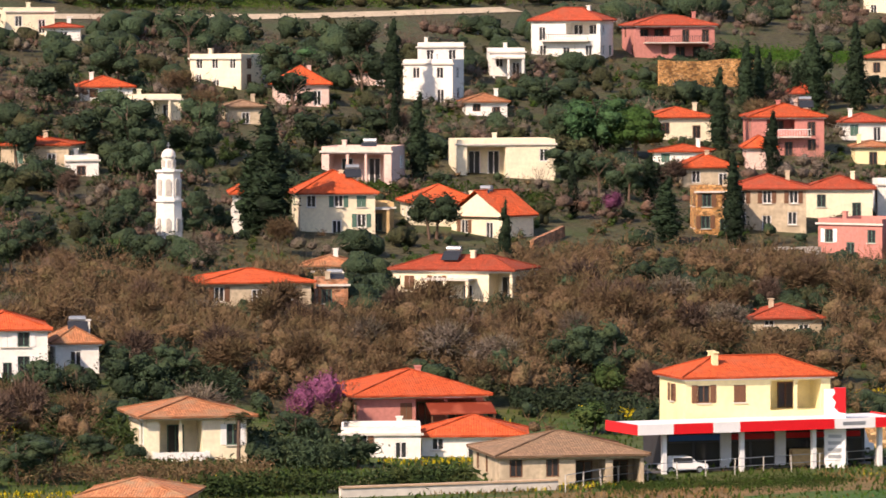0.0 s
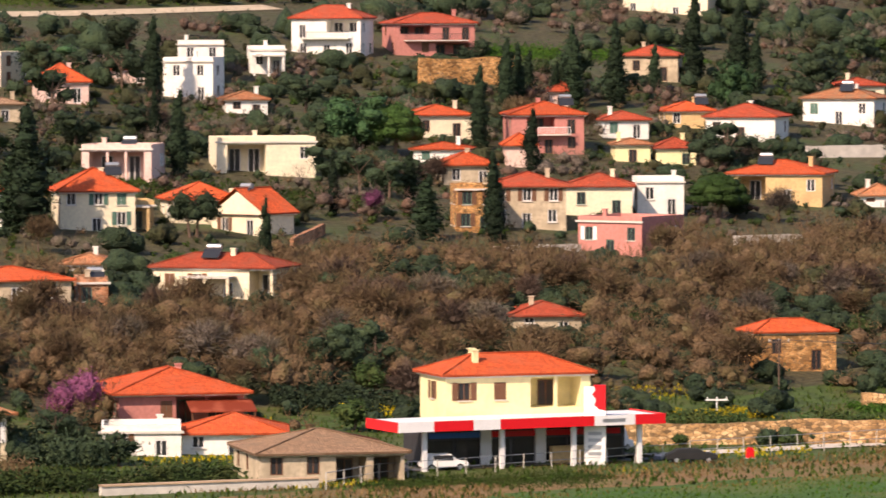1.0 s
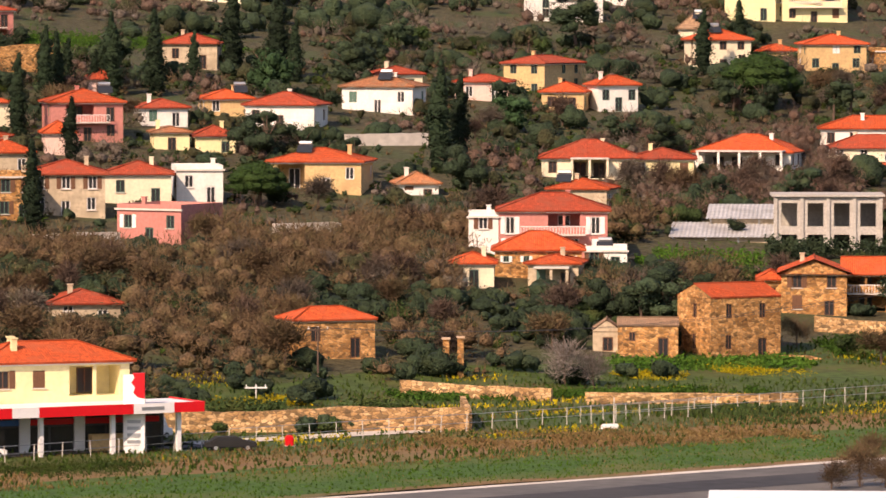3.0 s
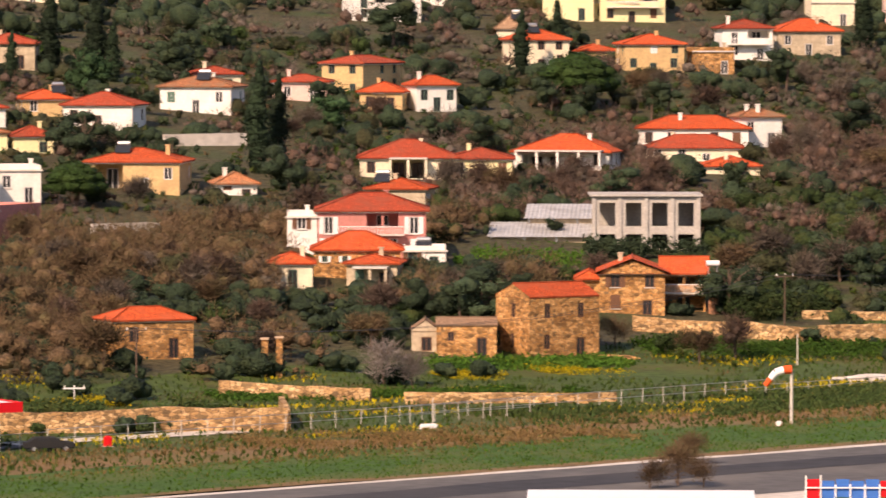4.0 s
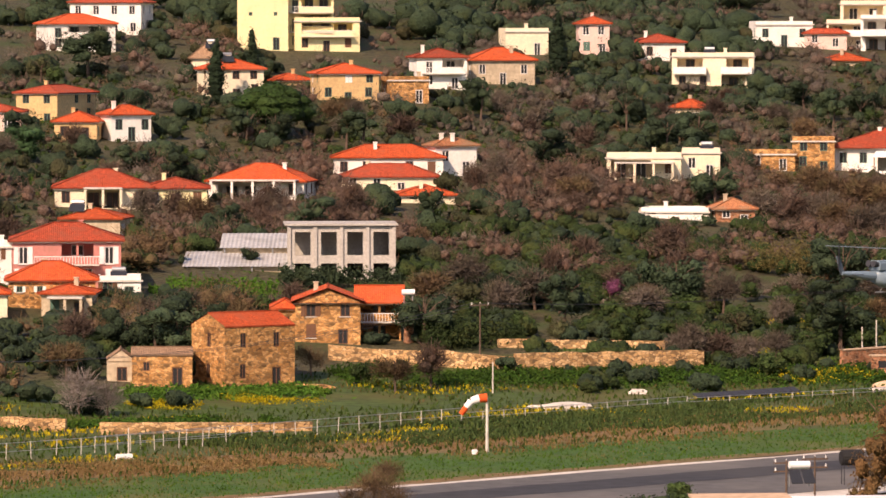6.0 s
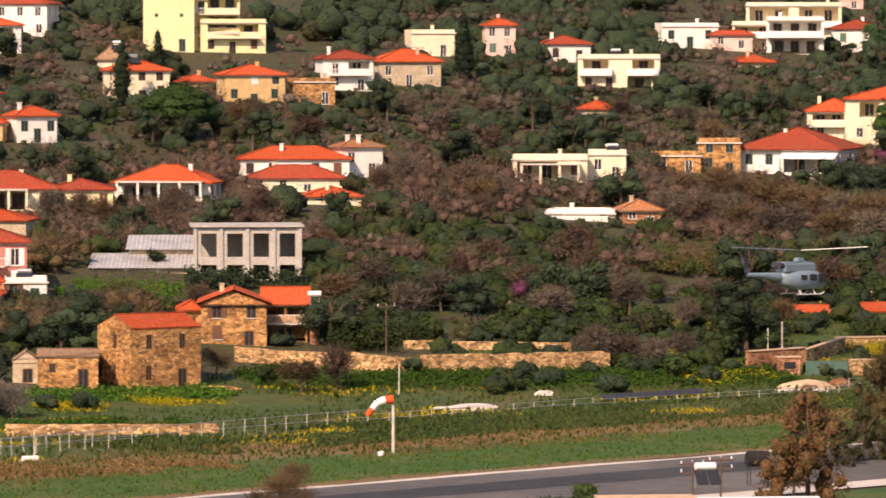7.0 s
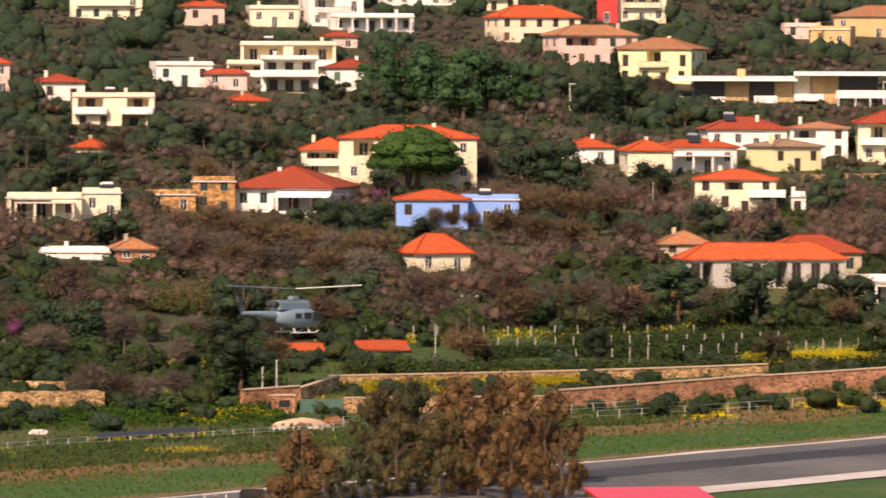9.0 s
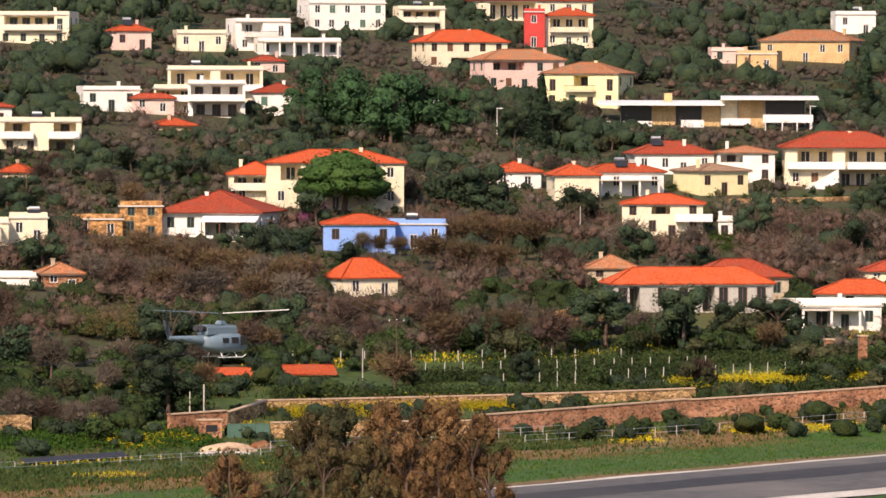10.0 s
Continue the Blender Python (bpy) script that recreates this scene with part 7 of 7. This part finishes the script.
def thicket(name, label, count, az0, az1, q0, q1, mat, low, high, size, seed, per=40, bare=False):
    """Uncountable scrub: many clumps joined as one, leafy or bare."""
    g = np.random.default_rng(seed)
    lobes = []
    done = 0
    for _ in range(count * 5):
        az = g.uniform(az0, az1)
        d = foot(az) + math.sqrt(g.uniform(q0 * q0, q1 * q1))
        x, y = d * math.sin(radians(az)), d * math.cos(radians(az))
        h = g.uniform(low, high)
        if high > 2 and (zone(x, y) < -0.1 if bare else zone(x, y) > (0.12 if d - foot(az) > 60 else 0.3)):
            continue
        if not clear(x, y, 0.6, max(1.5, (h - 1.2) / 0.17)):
            continue
        r, z = h * g.uniform(0.42, 0.75), ground(x, y)
        lobes.append((x, y, z + h * 0.45, r, r, h * 0.5))
        if h > 1.6:
            lobes.append((x + r * g.uniform(0.4, 0.9), y + r * g.uniform(-0.5, 0.5), z + h * 0.36, r * 0.7, r * 0.7, h * 0.42))
        done += 1
        if done >= count:
            break
    if bare:
        me = brush(name, g, lobes, int(per * 1.1) * done, size * 1.1, 0.05, mat, 0.45, 1, 0.5)
    else:
        c, a, b, s = leaf_cloud(g, lobes, int(per * 1.4) * done, size * 1.4, 1.0, 0.4)
        me = quads(name, c, a, b, s, 0.5, mat, lobes if high > 1.2 else (), g, 0.85, 2 if 2 < high < 4.5 else 1)
    tagged(new(name, me), label, "scrub", kind="stuff")


def sward(name, label, count, s0, s1, a0, a1, mat, h, seed, patch=0.0):
    """Grass blades and weeds over a strip along the runway."""
    g = np.random.default_rng(seed)
    a, s = g.uniform(a0, a1, count * 6), g.uniform(s0, s1, count * 6)
    if patch:
        keep = [noise.noise((p * 0.05, q * 0.09, seed)) > patch for p, q in zip(a, s)]
        a, s = a[keep], s[keep]
    a, s = a[:count], s[:count]
    x, y = RX + a * math.cos(RT) - s * math.sin(RT), RY + a * math.sin(RT) + s * math.cos(RT)
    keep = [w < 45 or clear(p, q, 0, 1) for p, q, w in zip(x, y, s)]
    x, y = x[keep], y[keep]
    hh = g.uniform(0.5, 1.3, (len(x), 1)) * h
    c = np.stack([x, y, [ground(p, q) for p, q in zip(x, y)]], 1) + np.array([0, 0, 1]) * hh * 0.7
    A = g.normal(size=(len(x), 3)) * 0.35
    A[:, 2] = 1
    A /= np.linalg.norm(A, axis=1)[:, None]
    B = np.cross(A, g.normal(size=A.shape))
    B /= np.linalg.norm(B, axis=1)[:, None]
    me = quads(name, c, A, B, hh, 0.2 if mat is STRAW else 0.42, mat)
    tagged(new(name, me), label, "grass", kind="stuff")


# named trees
for x, y, k in ((-12.0, 753.1, 1.25), (-9.3, 759.1, 1.05), (-102.5, 706.8, 1.05), (-117.3, 784.2, 1.0), (-69.0, 759.7, 0.95), (-59.1, 669.8, 0.95), (-69.0, 802.4, 0.8), (-67.6, 806.1, 0.8), (-55.2, 831.1, 0.9), (-44.5, 843.8, 1.2), (-37.5, 844.1, 1.15), (-34.9, 841.7, 0.9), (-60.9, 817.6, 0.95), (-49.2, 826.4, 0.7)):
    tree("cypress", x, y, k, int(x) % 4, 1.35)
for x, y, k in ((192.9, 915.3, 1.25), (268.7, 988.6, 0.95), (27.1, 875.5, 0.85), (33.5, 894.8, 0.8), (-69.7, 810.9, 0.8), (-66.6, 812.2, 0.75), (-62.8, 814.0, 0.6), (-60.0, 811.7, 0.85), (-54.0, 814.1, 1.0), (85.0, 923.6, 0.95), (-60.4, 740.8, 0.7)):
    tree("cypress", x, y, k, int(x) % 4, 1.6)
tree("cypress", -111.4, 647.5, 1.25, 1, 2.0)
tree("cypress", -113.6, 648.6, 0.95, 2, 2.2)
tree("cypress", -67.2, 670.6, 0.75, 2, 2.4)
tree("cypress", -72.7, 703.9, 0.6, 2, 1.8)
tree("pine", -34.4, 711.7, 0.8, 1, 1.5)
tree("pine", 148.3, 851.0, 1.38, 1, 1.55)
for x, y, k, v in ((143.8, 809.0, 0.6, 2), (145.8, 805.1, 0.6, 0), (148.9, 805.5, 0.55, 1), (153.7, 808.2, 0.5, 0), (159.4, 813.2, 0.95, 0), (162.6, 816.7, 1.0, 1), (165.9, 814.0, 1.0, 0), (169.0, 810.7, 0.95, 1), (151.3, 790.8, 1.0, 1), (154.3, 785.1, 1.0, 0), (159.0, 784.1, 0.95, 0), (127.8, 763.4, 1.0, 1), (124.6, 760.4, 1.0, 0), (122.2, 762.8, 1.05, 2), (119.9, 767.8, 1.0, 1), (116.7, 770.3, 1.0, 0), (113.4, 772.3, 1.0, 1), (110.1, 776.8, 0.95, 0), (108.5, 787.7, 0.9, 1), (122.6, 741.4, 1.15, 2), (118.1, 741.6, 1.1, 0), (110.7, 748.3, 1.0, 2), (107.2, 750.9, 1.0, 0), (130.0, 730.9, 0.7, 1), (126.8, 725.9, 0.7, 0), (80.0, 634.0, 0.75, 2), (76.5, 636.0, 0.8, 3), (83.5, 637.5, 0.7, 5), (72.5, 639.0, 0.65, 2)):
    tree("bare", x, y, k, v, 1.25, x * 3)
tree("citrus", 146.0, 810.7, 0.7, 1, 1.3)
tree("citrus", 144.9, 814.9, 0.7, 2, 1.1)
tree("pine", 34.3, 842.2, 1.15, 1, 1.65)
tree("pine", -79.3, 746.1, 1.0, 1, 1.2)
for x, y, k, w in ((164.6, 953.9, 1.55, 1.1), (169.9, 950.4, 1.4, 1.1), (177.9, 948.4, 1.55, 1.1), (172.5, 942.8, 1.2, 1.1), (161.1, 959.5, 1.0, 1.2), (183.3, 951.0, 1.15, 1.1)):
    tree("lush", x, y, k, int(y) % 6, w, x)
for x, y, k, w in ((163.9, 843.0, 1.3, 1.3), (167.8, 840.7, 1.25, 1.4), (170.7, 837.6, 0.8, 1.5), (168.7, 715.2, 0.85, 1.2), (183.1, 716.3, 0.75, 1.5), (25.9, 703.9, 0.4, 1.2)):
    tree("broad", x, y, k, int(y) % 6, w, x)
for x, y, k, w in ((-93.4, 657.9, 0.85, 1.1), (-122.7, 790.5, 0.8, 1.2), (-127.1, 758.3, 0.8, 1.3), (-84.3, 502.0, 0.45, 1.5), (-77.2, 493.4, 0.5, 1.6), (-89.4, 498.6, 0.45, 1.4)):
    tree("broad", x, y, k, int(y) % 6, w, x)
for x, y, k in ((-84.1, 512.2, 1.2), (-85.2, 510.5, 1.05), (141.2, 832.9, 0.85), (138.5, 829.8, 0.7), (69.1, 682.7, 0.7), (-75.7, 683.4, 0.8)):
    tree("blossom", x, y, k, int(x) % 3)
tree("palm", 45.0, 833.1, 0.75, 0)
tree("palm", -87.1, 488.7, 0.75, 1)
tree("palm", 44.9, 831.1, 0.7, 2)
for x, y, k, v in ((70.5, 457.9, 1.0, 0), (90.7, 539.5, 0.86, 1), (94.2, 538.9, 0.97, 3), (97.6, 534.7, 0.98, 2), (101.2, 537.6, 0.95, 4), (103.9, 537.1, 0.97, 2), (106.2, 533.1, 0.9, 0), (89.2, 521.4, 0.7, 5), (93.2, 520.7, 0.75, 1), (96.8, 520.1, 0.8, 0), (99.0, 516.1, 0.7, 2), (104.0, 515.1, 0.62, 4), (85.0, 518.6, 0.52, 3), (81.3, 512.0, 0.42, 5)):
    tree("autumn", x, y, k, v, 0.86, x * 7)
for x, y, k, v in ((27.3, 463.0, 0.75, 1), (24.8, 460.6, 0.55, 2), (29.3, 461.8, 0.5, 4), (29.7, 484.4, 0.6, 1), (3.8, 580.6, 0.95, 3), (6.7, 581.6, 0.7, 3), (29.5, 618.6, 0.7, 0), (72.5, 480.4, 0.7, 2)):
    tree("thin", x, y, k, v, 1.2, x * 5)
for x, y, k in ((-28.6, 519.2, 0.8), (-19.8, 521.6, 1.05), (-18.7, 521.6, 1.0), (-15.9, 524.2, 0.9), (-14.3, 524.3, 1.0), (-10.9, 525.9, 0.7), (51.2, 627.8, 0.8), (49.4, 455.6, 1.3), (52.5, 458.3, 1.5), (47.0, 450.3, 1.2), (54.2, 479.3, 0.9)):
    tree("shrub", x, y, k, int(x) % 4, 1.1)

for x, y, k, w in ((-149.2, 682.6, 0.75, 1.2), (-143.1, 669.1, 0.6, 1.2), (-139.4, 637.5, 0.6, 1.2), (-139.5, 660.6, 0.5, 1.3), (-132.5, 661.5, 0.6, 1.2), (-124.4, 630.8, 0.6, 1.2), (-127.4, 627.7, 0.7, 1.2), (-129.3, 600.1, 0.75, 1.2), (-130.5, 594.2, 0.7, 1.2), (-122.6, 601.0, 0.75, 1.1), (-118.6, 636.5, 0.55, 1.3), (-117.3, 642.4, 0.5, 1.3), (-94.0, 657.3, 0.85, 1.1), (-103.8, 523.1, 0.75, 1.2), (-101.3, 523.1, 0.7, 1.2), (-99.3, 526.5, 0.6, 1.2), (-107.0, 513.7, 0.55, 1.3), (-109.6, 508.1, 0.6, 1.3), (-104.1, 494.7, 0.4, 1.6), (-64.1, 560.1, 0.75, 1.2), (-61.6, 557.9, 0.7, 1.2), (-65.8, 554.9, 0.65, 1.2), (-70.5, 547.7, 0.75, 1.1), (-64.2, 609.8, 0.5, 1.4), (-71.4, 608.0, 0.5, 1.4), (-100.5, 472.8, 0.5, 1.4), (-102.4, 467.8, 0.5, 1.4), (-97.3, 478.6, 0.45, 1.4), (-83.1, 707.8, 0.7, 1.2), (-79.2, 704.7, 0.65, 1.2), (-75.3, 702.1, 0.7, 1.2)):
    tree("broad", x, y, k, int(y) % 6, w, x * 11)

# orchards, woods and gardens
scatter(110, -13, 1.0, 10, 100, [("bare", 8), ("olive", 1), ("citrus", 1)], 0.65, 1.05, 0, 4)
scatter(130, 0.5, 9, 16, 95, [("citrus", 7), ("broad", 1), ("olive", 1), ("bare", 2)], 0.65, 1.1)
scatter(100, 8, 16, 18, 95, [("citrus", 7), ("broad", 1), ("olive", 2), ("bare", 2)], 0.65, 1.1)
scatter(70, 0.5, 16, 85, 200, [("bare", 6), ("citrus", 2), ("olive", 1)], 0.6, 1.0, 2, 6)
scatter(100, -13, 2.0, 90, 260, [("bare", 2), ("broad", 4), ("olive", 4), ("citrus", 4), ("cypress", 1)], 0.55, 0.9)
scatter(90, 2.0, 10, 140, 280, [("bare", 2), ("broad", 4), ("olive", 3), ("citrus", 4)], 0.55, 0.9, 2, 6)
scatter(100, 9, 16.5, 150, 360, [("bare", 2), ("broad", 4), ("olive", 3), ("citrus", 3)], 0.55, 0.9, 2, 6)
scatter(45, -13, 17, 120, 300, [("bare", 3), ("shrub", 4), ("citrus", 2)], 0.5, 0.9, 0, 4)
scatter(50, -13, 0.5, 190, 340, [("broad", 5), ("lush", 1), ("olive", 2), ("citrus", 2)], 0.6, 1.05)
thicket("brown_scrub", "dense leafless brown scrub filling the slope", 700, -13, 2, 10, 130, TWIG, 2.0, 6.0, 0.9, 11, 170, True)
thicket("red_brown_scrub", "dense leafless dark brown scrub above the orchards", 640, 1, 17, 85, 220, TWIG_DARK, 2.0, 4.8, 0.85, 31, 130, True)
thicket("upper_brown_scrub", "leafless brown scrub between the upper houses", 560, -13, 17, 120, 420, TWIG_DARK, 2.0, 5.0, 0.9, 32, 90, True)
thicket("grey_scrub", "grey leafless scrub among the gardens", 480, -13, 17, 70, 400, TWIG_GREY, 1.8, 4.5, 0.85, 12, 100, True)
thicket("garden_scrub", "low dark shrubs and weeds in the gardens", 1500, -13, 17, 95, 340, LEAF_DARK, 0.8, 1.8, 0.15, 51, 14)
thicket("garden_twigs", "low bare brown bushes in the gardens", 1300, -13, 17, 95, 340, TWIG, 0.8, 1.7, 0.5, 52, 30, True)
thicket("orchard_shadow_scrub", "low dark green orchard undergrowth", 600, 0, 17, 8, 95, LEAF_DARK, 1.2, 2.8, 0.15, 35, 26)
thicket("low_scrub", "low green scrub round the houses", 2300, -13, 17, 4, 340, LEAF_CITRUS, 0.7, 1.5, 0.14, 33, 14)
thicket("orchard_scrub", "dense low dark green orchard foliage", 800, 0, 17, 8, 150, LEAF_CITRUS, 1.4, 3.2, 0.15, 13, 30)
thicket("green_scrub", "dark green scrub and hedges between the houses", 900, -13, 17, 60, 420, LEAF_DARK, 1.5, 4.4, 0.18, 14, 30)
thicket("left_scrub", "dark green scrub below the bare trees", 820, -13, 2, 4, 125, LEAF_DARK, 1.2, 3.2, 0.15, 17, 30)
thicket("olive_scrub", "grey-green olive scrub on the slope", 480, -13, 17, 60, 420, LEAF_OLIVE, 1.4, 3.6, 0.16, 18, 30)
thicket("upper_woods", "dark green scrub between the highest houses", 1000, 4, 17, 280, 580, LEAF_DARK, 2, 5, 0.22, 19, 26)
thicket("upper_bare_woods", "brown leafless scrub between the highest houses", 760, 4, 17, 240, 580, TWIG_GREY, 2, 5, 0.9, 20, 80, True)
thicket("far_woods", "distant dark woods at the top of the hill", 800, -14, 18, 340, 620, LEAF_DARK, 3, 7, 0.3, 15, 24)
thicket("weeds", "low green weeds and grass on the slope", 2600, -13, 17, 0, 330, GRASSLEAF, 0.4, 1.0, 0.17, 16, 18)
sward("meadow_grass", "tall green and straw meadow grass", 30000, 24, 100, -160, 330, GRASSLEAF, 0.3, 21)
sward("dry_reeds", "dry straw-coloured grass stalks", 22000, 21, 44, -160, 330, STRAW, 0.26, 22, -0.12)
sward("dry_patches", "patches of dry straw grass in the meadow", 9000, 44, 95, -120, 330, STRAW, 0.22, 27, 0.1)
sward("reed_bed", "dense green reeds along the fence", 14000, 34, 56, 30, 190, LEAF_CITRUS, 0.34, 23, -0.1)
sward("verge_grass", "short green grass beside the runway", 26000, 3, 24, -160, 330, VERGELEAF, 0.17, 24)
sward("verge_straw", "dry blades in the mown verge", 5000, 3, 26, -160, 330, STRAW, 0.14, 44, 0.1)
sward("yellow_flowers", "patches of yellow wild flowers", 13000, 40, 105, -160, 330, FLOWER, 0.24, 25, 0.24)


def patch(name, label, x0, y0, x1, y1, depth, count, mat, h, aspect=0.4, seed=1, ragged=0.3):
    """Weeds, flowers or a hedge along a line on the ground."""
    g = np.random.default_rng(seed)
    t, e = g.uniform(0, 1, count), g.normal(0, 1, count) * depth * 0.4
    px, py = -(y1 - y0), x1 - x0
    k = math.hypot(px, py)
    x, y = x0 + (x1 - x0) * t + px / k * e, y0 + (y1 - y0) * t + py / k * e
    keep = [noise.noise((p * 0.12, q * 0.12, seed)) > ragged - 0.5 for p, q in zip(x, y)]
    x, y = x[keep], y[keep]
    hh = g.uniform(0.4, 1.2, (len(x), 1)) * h
    c = np.stack([x, y, [ground(p, q) for p, q in zip(x, y)]], 1) + np.array([0, 0, 1]) * hh * g.uniform(0.3, 1.0, (len(x), 1))
    A = g.normal(size=(len(x), 3))
    A /= np.linalg.norm(A, axis=1)[:, None]
    B = np.cross(A, g.normal(size=A.shape))
    B /= np.linalg.norm(B, axis=1)[:, None]
    me = quads(name, c, A, B, np.full((len(x), 1), 0.17 if mat is FLOWER else min(0.3, h * 0.5)) * g.uniform(0.6, 1.3, (len(x), 1)), aspect, mat)
    tagged(new(name, me), label, "plants", kind="stuff")


patch("yellow_bank", "bank of yellow flowering weeds between stone walls", 105.7, 650.9, 135.8, 662.7, 6, 9000, FLOWER, 1.0, seed=1, ragged=0.05)
patch("yellow_bank", "bank of yellow flowering weeds above the wall", 160.7, 679.3, 192.3, 688.8, 5, 9000, FLOWER, 1.0, seed=2, ragged=0.05)
patch("yellow_bank", "bank of yellow flowering weeds by the gate", 82.4, 626.4, 93.2, 632.0, 4, 4000, FLOWER, 0.6, seed=3)
patch("yellow_bank", "yellow flowers scattered beside the ruin", 9.2, 590.1, 27.6, 603.1, 6, 5000, FLOWER, 0.4, seed=4, ragged=0.5)
patch("yellow_bank", "yellow flowers along the verge", 139.9, 634.0, 175.7, 649.0, 5, 5000, FLOWER, 0.35, seed=5, ragged=0.5)
patch("yellow_bank", "yellow flowering bushes behind the stone wall", -33.5, 553.6, -21.9, 556.6, 2.5, 3000, FLOWER, 0.9, seed=6)
patch("yellow_bank", "yellow flowering bushes beside the station", -61.0, 537.2, -56.0, 542.2, 2.5, 1800, FLOWER, 0.9, seed=7)
patch("green_bank", "lush green weeds below the stone wall", 32.3, 618.5, 95.2, 631.7, 10, 12000, LUSH, 0.7, seed=8)
patch("green_bank", "lush green garden in front of the sheds", 12.7, 680.2, 29.1, 680.6, 12, 5000, LUSH, 0.6, seed=9)
patch("green_bank", "lush green weeds in front of the ruin", 8.1, 596.7, 30.3, 607.0, 5, 4000, LUSH, 0.6, seed=10)
patch("green_bank", "lush green weeds behind the field wall", -13.7, 564.4, 23.7, 577.6, 6, 5000, LUSH, 0.6, seed=11)
patch("hedge", "dark green hedge row along the terrace", 107.3, 665.4, 153.4, 672.8, 3, 5000, LEAF_CITRUS, 1.4, seed=12, ragged=0.1)
patch("hedge", "dark green hedge row along the terrace", 151.8, 672.1, 189.3, 678.1, 2.5, 4000, LEAF_CITRUS, 1.3, seed=13, ragged=0.1)
patch("vine_rows", "rows of green vines between thin posts", 125.6, 682.2, 166.7, 689.3, 8, 8000, LEAF_CITRUS, 1.0, seed=14, ragged=0.1)
patch("vine_rows", "rows of green vines between thin posts", 139.1, 692.9, 196.6, 704.3, 9, 8000, LEAF_CITRUS, 1.0, seed=15, ragged=0.1)
patch("reeds", "tall pale yellow reeds among the orchards", 89.5, 714.5, 102.5, 717.5, 5, 4200, REED, 4.6, 0.12, seed=16)
patch("verge_weeds", "weeds along the fuel station fence", -53.7, 472.8, -32.8, 484.2, 9, 9000, GRASSLEAF, 0.3, 0.22, seed=17)
patch("garden_shrubs", "dense dark shrubs in the gardens below the houses", -115.2, 514.1, -98.2, 492.3, 9, 5000, LEAF_CITRUS, 2.2, seed=20, ragged=0.2)
patch("garden_shrubs", "dense dark shrubs in the gardens below the houses", -106.0, 524.7, -94.2, 528.5, 6, 3500, LEAF_DARK, 2.4, seed=21, ragged=0.1)
patch("garden_shrubs", "dense dark shrubs in the gardens below the houses", -88.0, 499.3, -78.3, 490.2, 5, 3500, LEAF_DARK, 2.2, seed=22, ragged=0.1)
patch("garden_shrubs", "tangled shrubs along the garden wall", -85.9, 462.9, -64.6, 475.0, 4, 6000, LEAF_CITRUS, 1.8, seed=23, ragged=0.15)
patch("garden_shrubs", "brown tangled brush along the gardens", -104.4, 469.9, -82.7, 480.8, 6, 4000, TWIG, 1.8, 0.15, seed=24, ragged=0.2)
patch("garden_shrubs", "green shrubs below the cream house", -95.4, 480.5, -86.6, 485.7, 2.5, 2500, LEAF_CITRUS, 1.0, seed=25, ragged=0.1)
patch("garden_shrubs", "dark shrubs between station and wood", -69.6, 540.7, -55.7, 544.3, 5, 3500, LEAF_DARK, 2.0, seed=26, ragged=0.15)
patch("garden_shrubs", "dark shrubs along the field wall", -36.0, 540.3, -10.6, 548.4, 4, 3500, LEAF_CITRUS, 1.5, seed=27, ragged=0.3)
patch("straw_bank", "reddish dry grass in front of the fence", -9.8, 509.8, 25.9, 519.3, 9, 7000, STRAW, 0.5, 0.15, seed=28)
patch("field", "pale green terraced field above the road", -182.0, 868.0, -116.0, 925.0, 9, 9000, GRASSLEAF, 0.5, 0.3, seed=31, ragged=0.1)
patch("field", "fresh green field behind the upper houses", -80.0, 868.0, -46.0, 884.0, 12, 9000, LUSH, 0.5, 0.3, seed=32, ragged=0.1)
patch("garden_shrubs", "dark green shrubs below the concrete shell", 29.0, 688.5, 44.0, 689.5, 3, 4200, LEAF_DARK, 2.3, seed=33, ragged=0.05)
patch("garden_shrubs", "dark green shrubs beside the stone house", 43.5, 646.0, 56.0, 648.0, 5, 4200, LEAF_CITRUS, 2.6, seed=34, ragged=0.1)
patch("green_bank", "yellow-green grass between the gardens", -118.0, 690.0, -84.0, 697.0, 12, 6000, GRASSLEAF, 0.7, seed=35, ragged=0.15)
patch("green_bank", "green grass on the terrace below the villas", 196.0, 815.0, 240.0, 850.0, 14, 9000, GRASSLEAF, 0.7, seed=36, ragged=0.15)
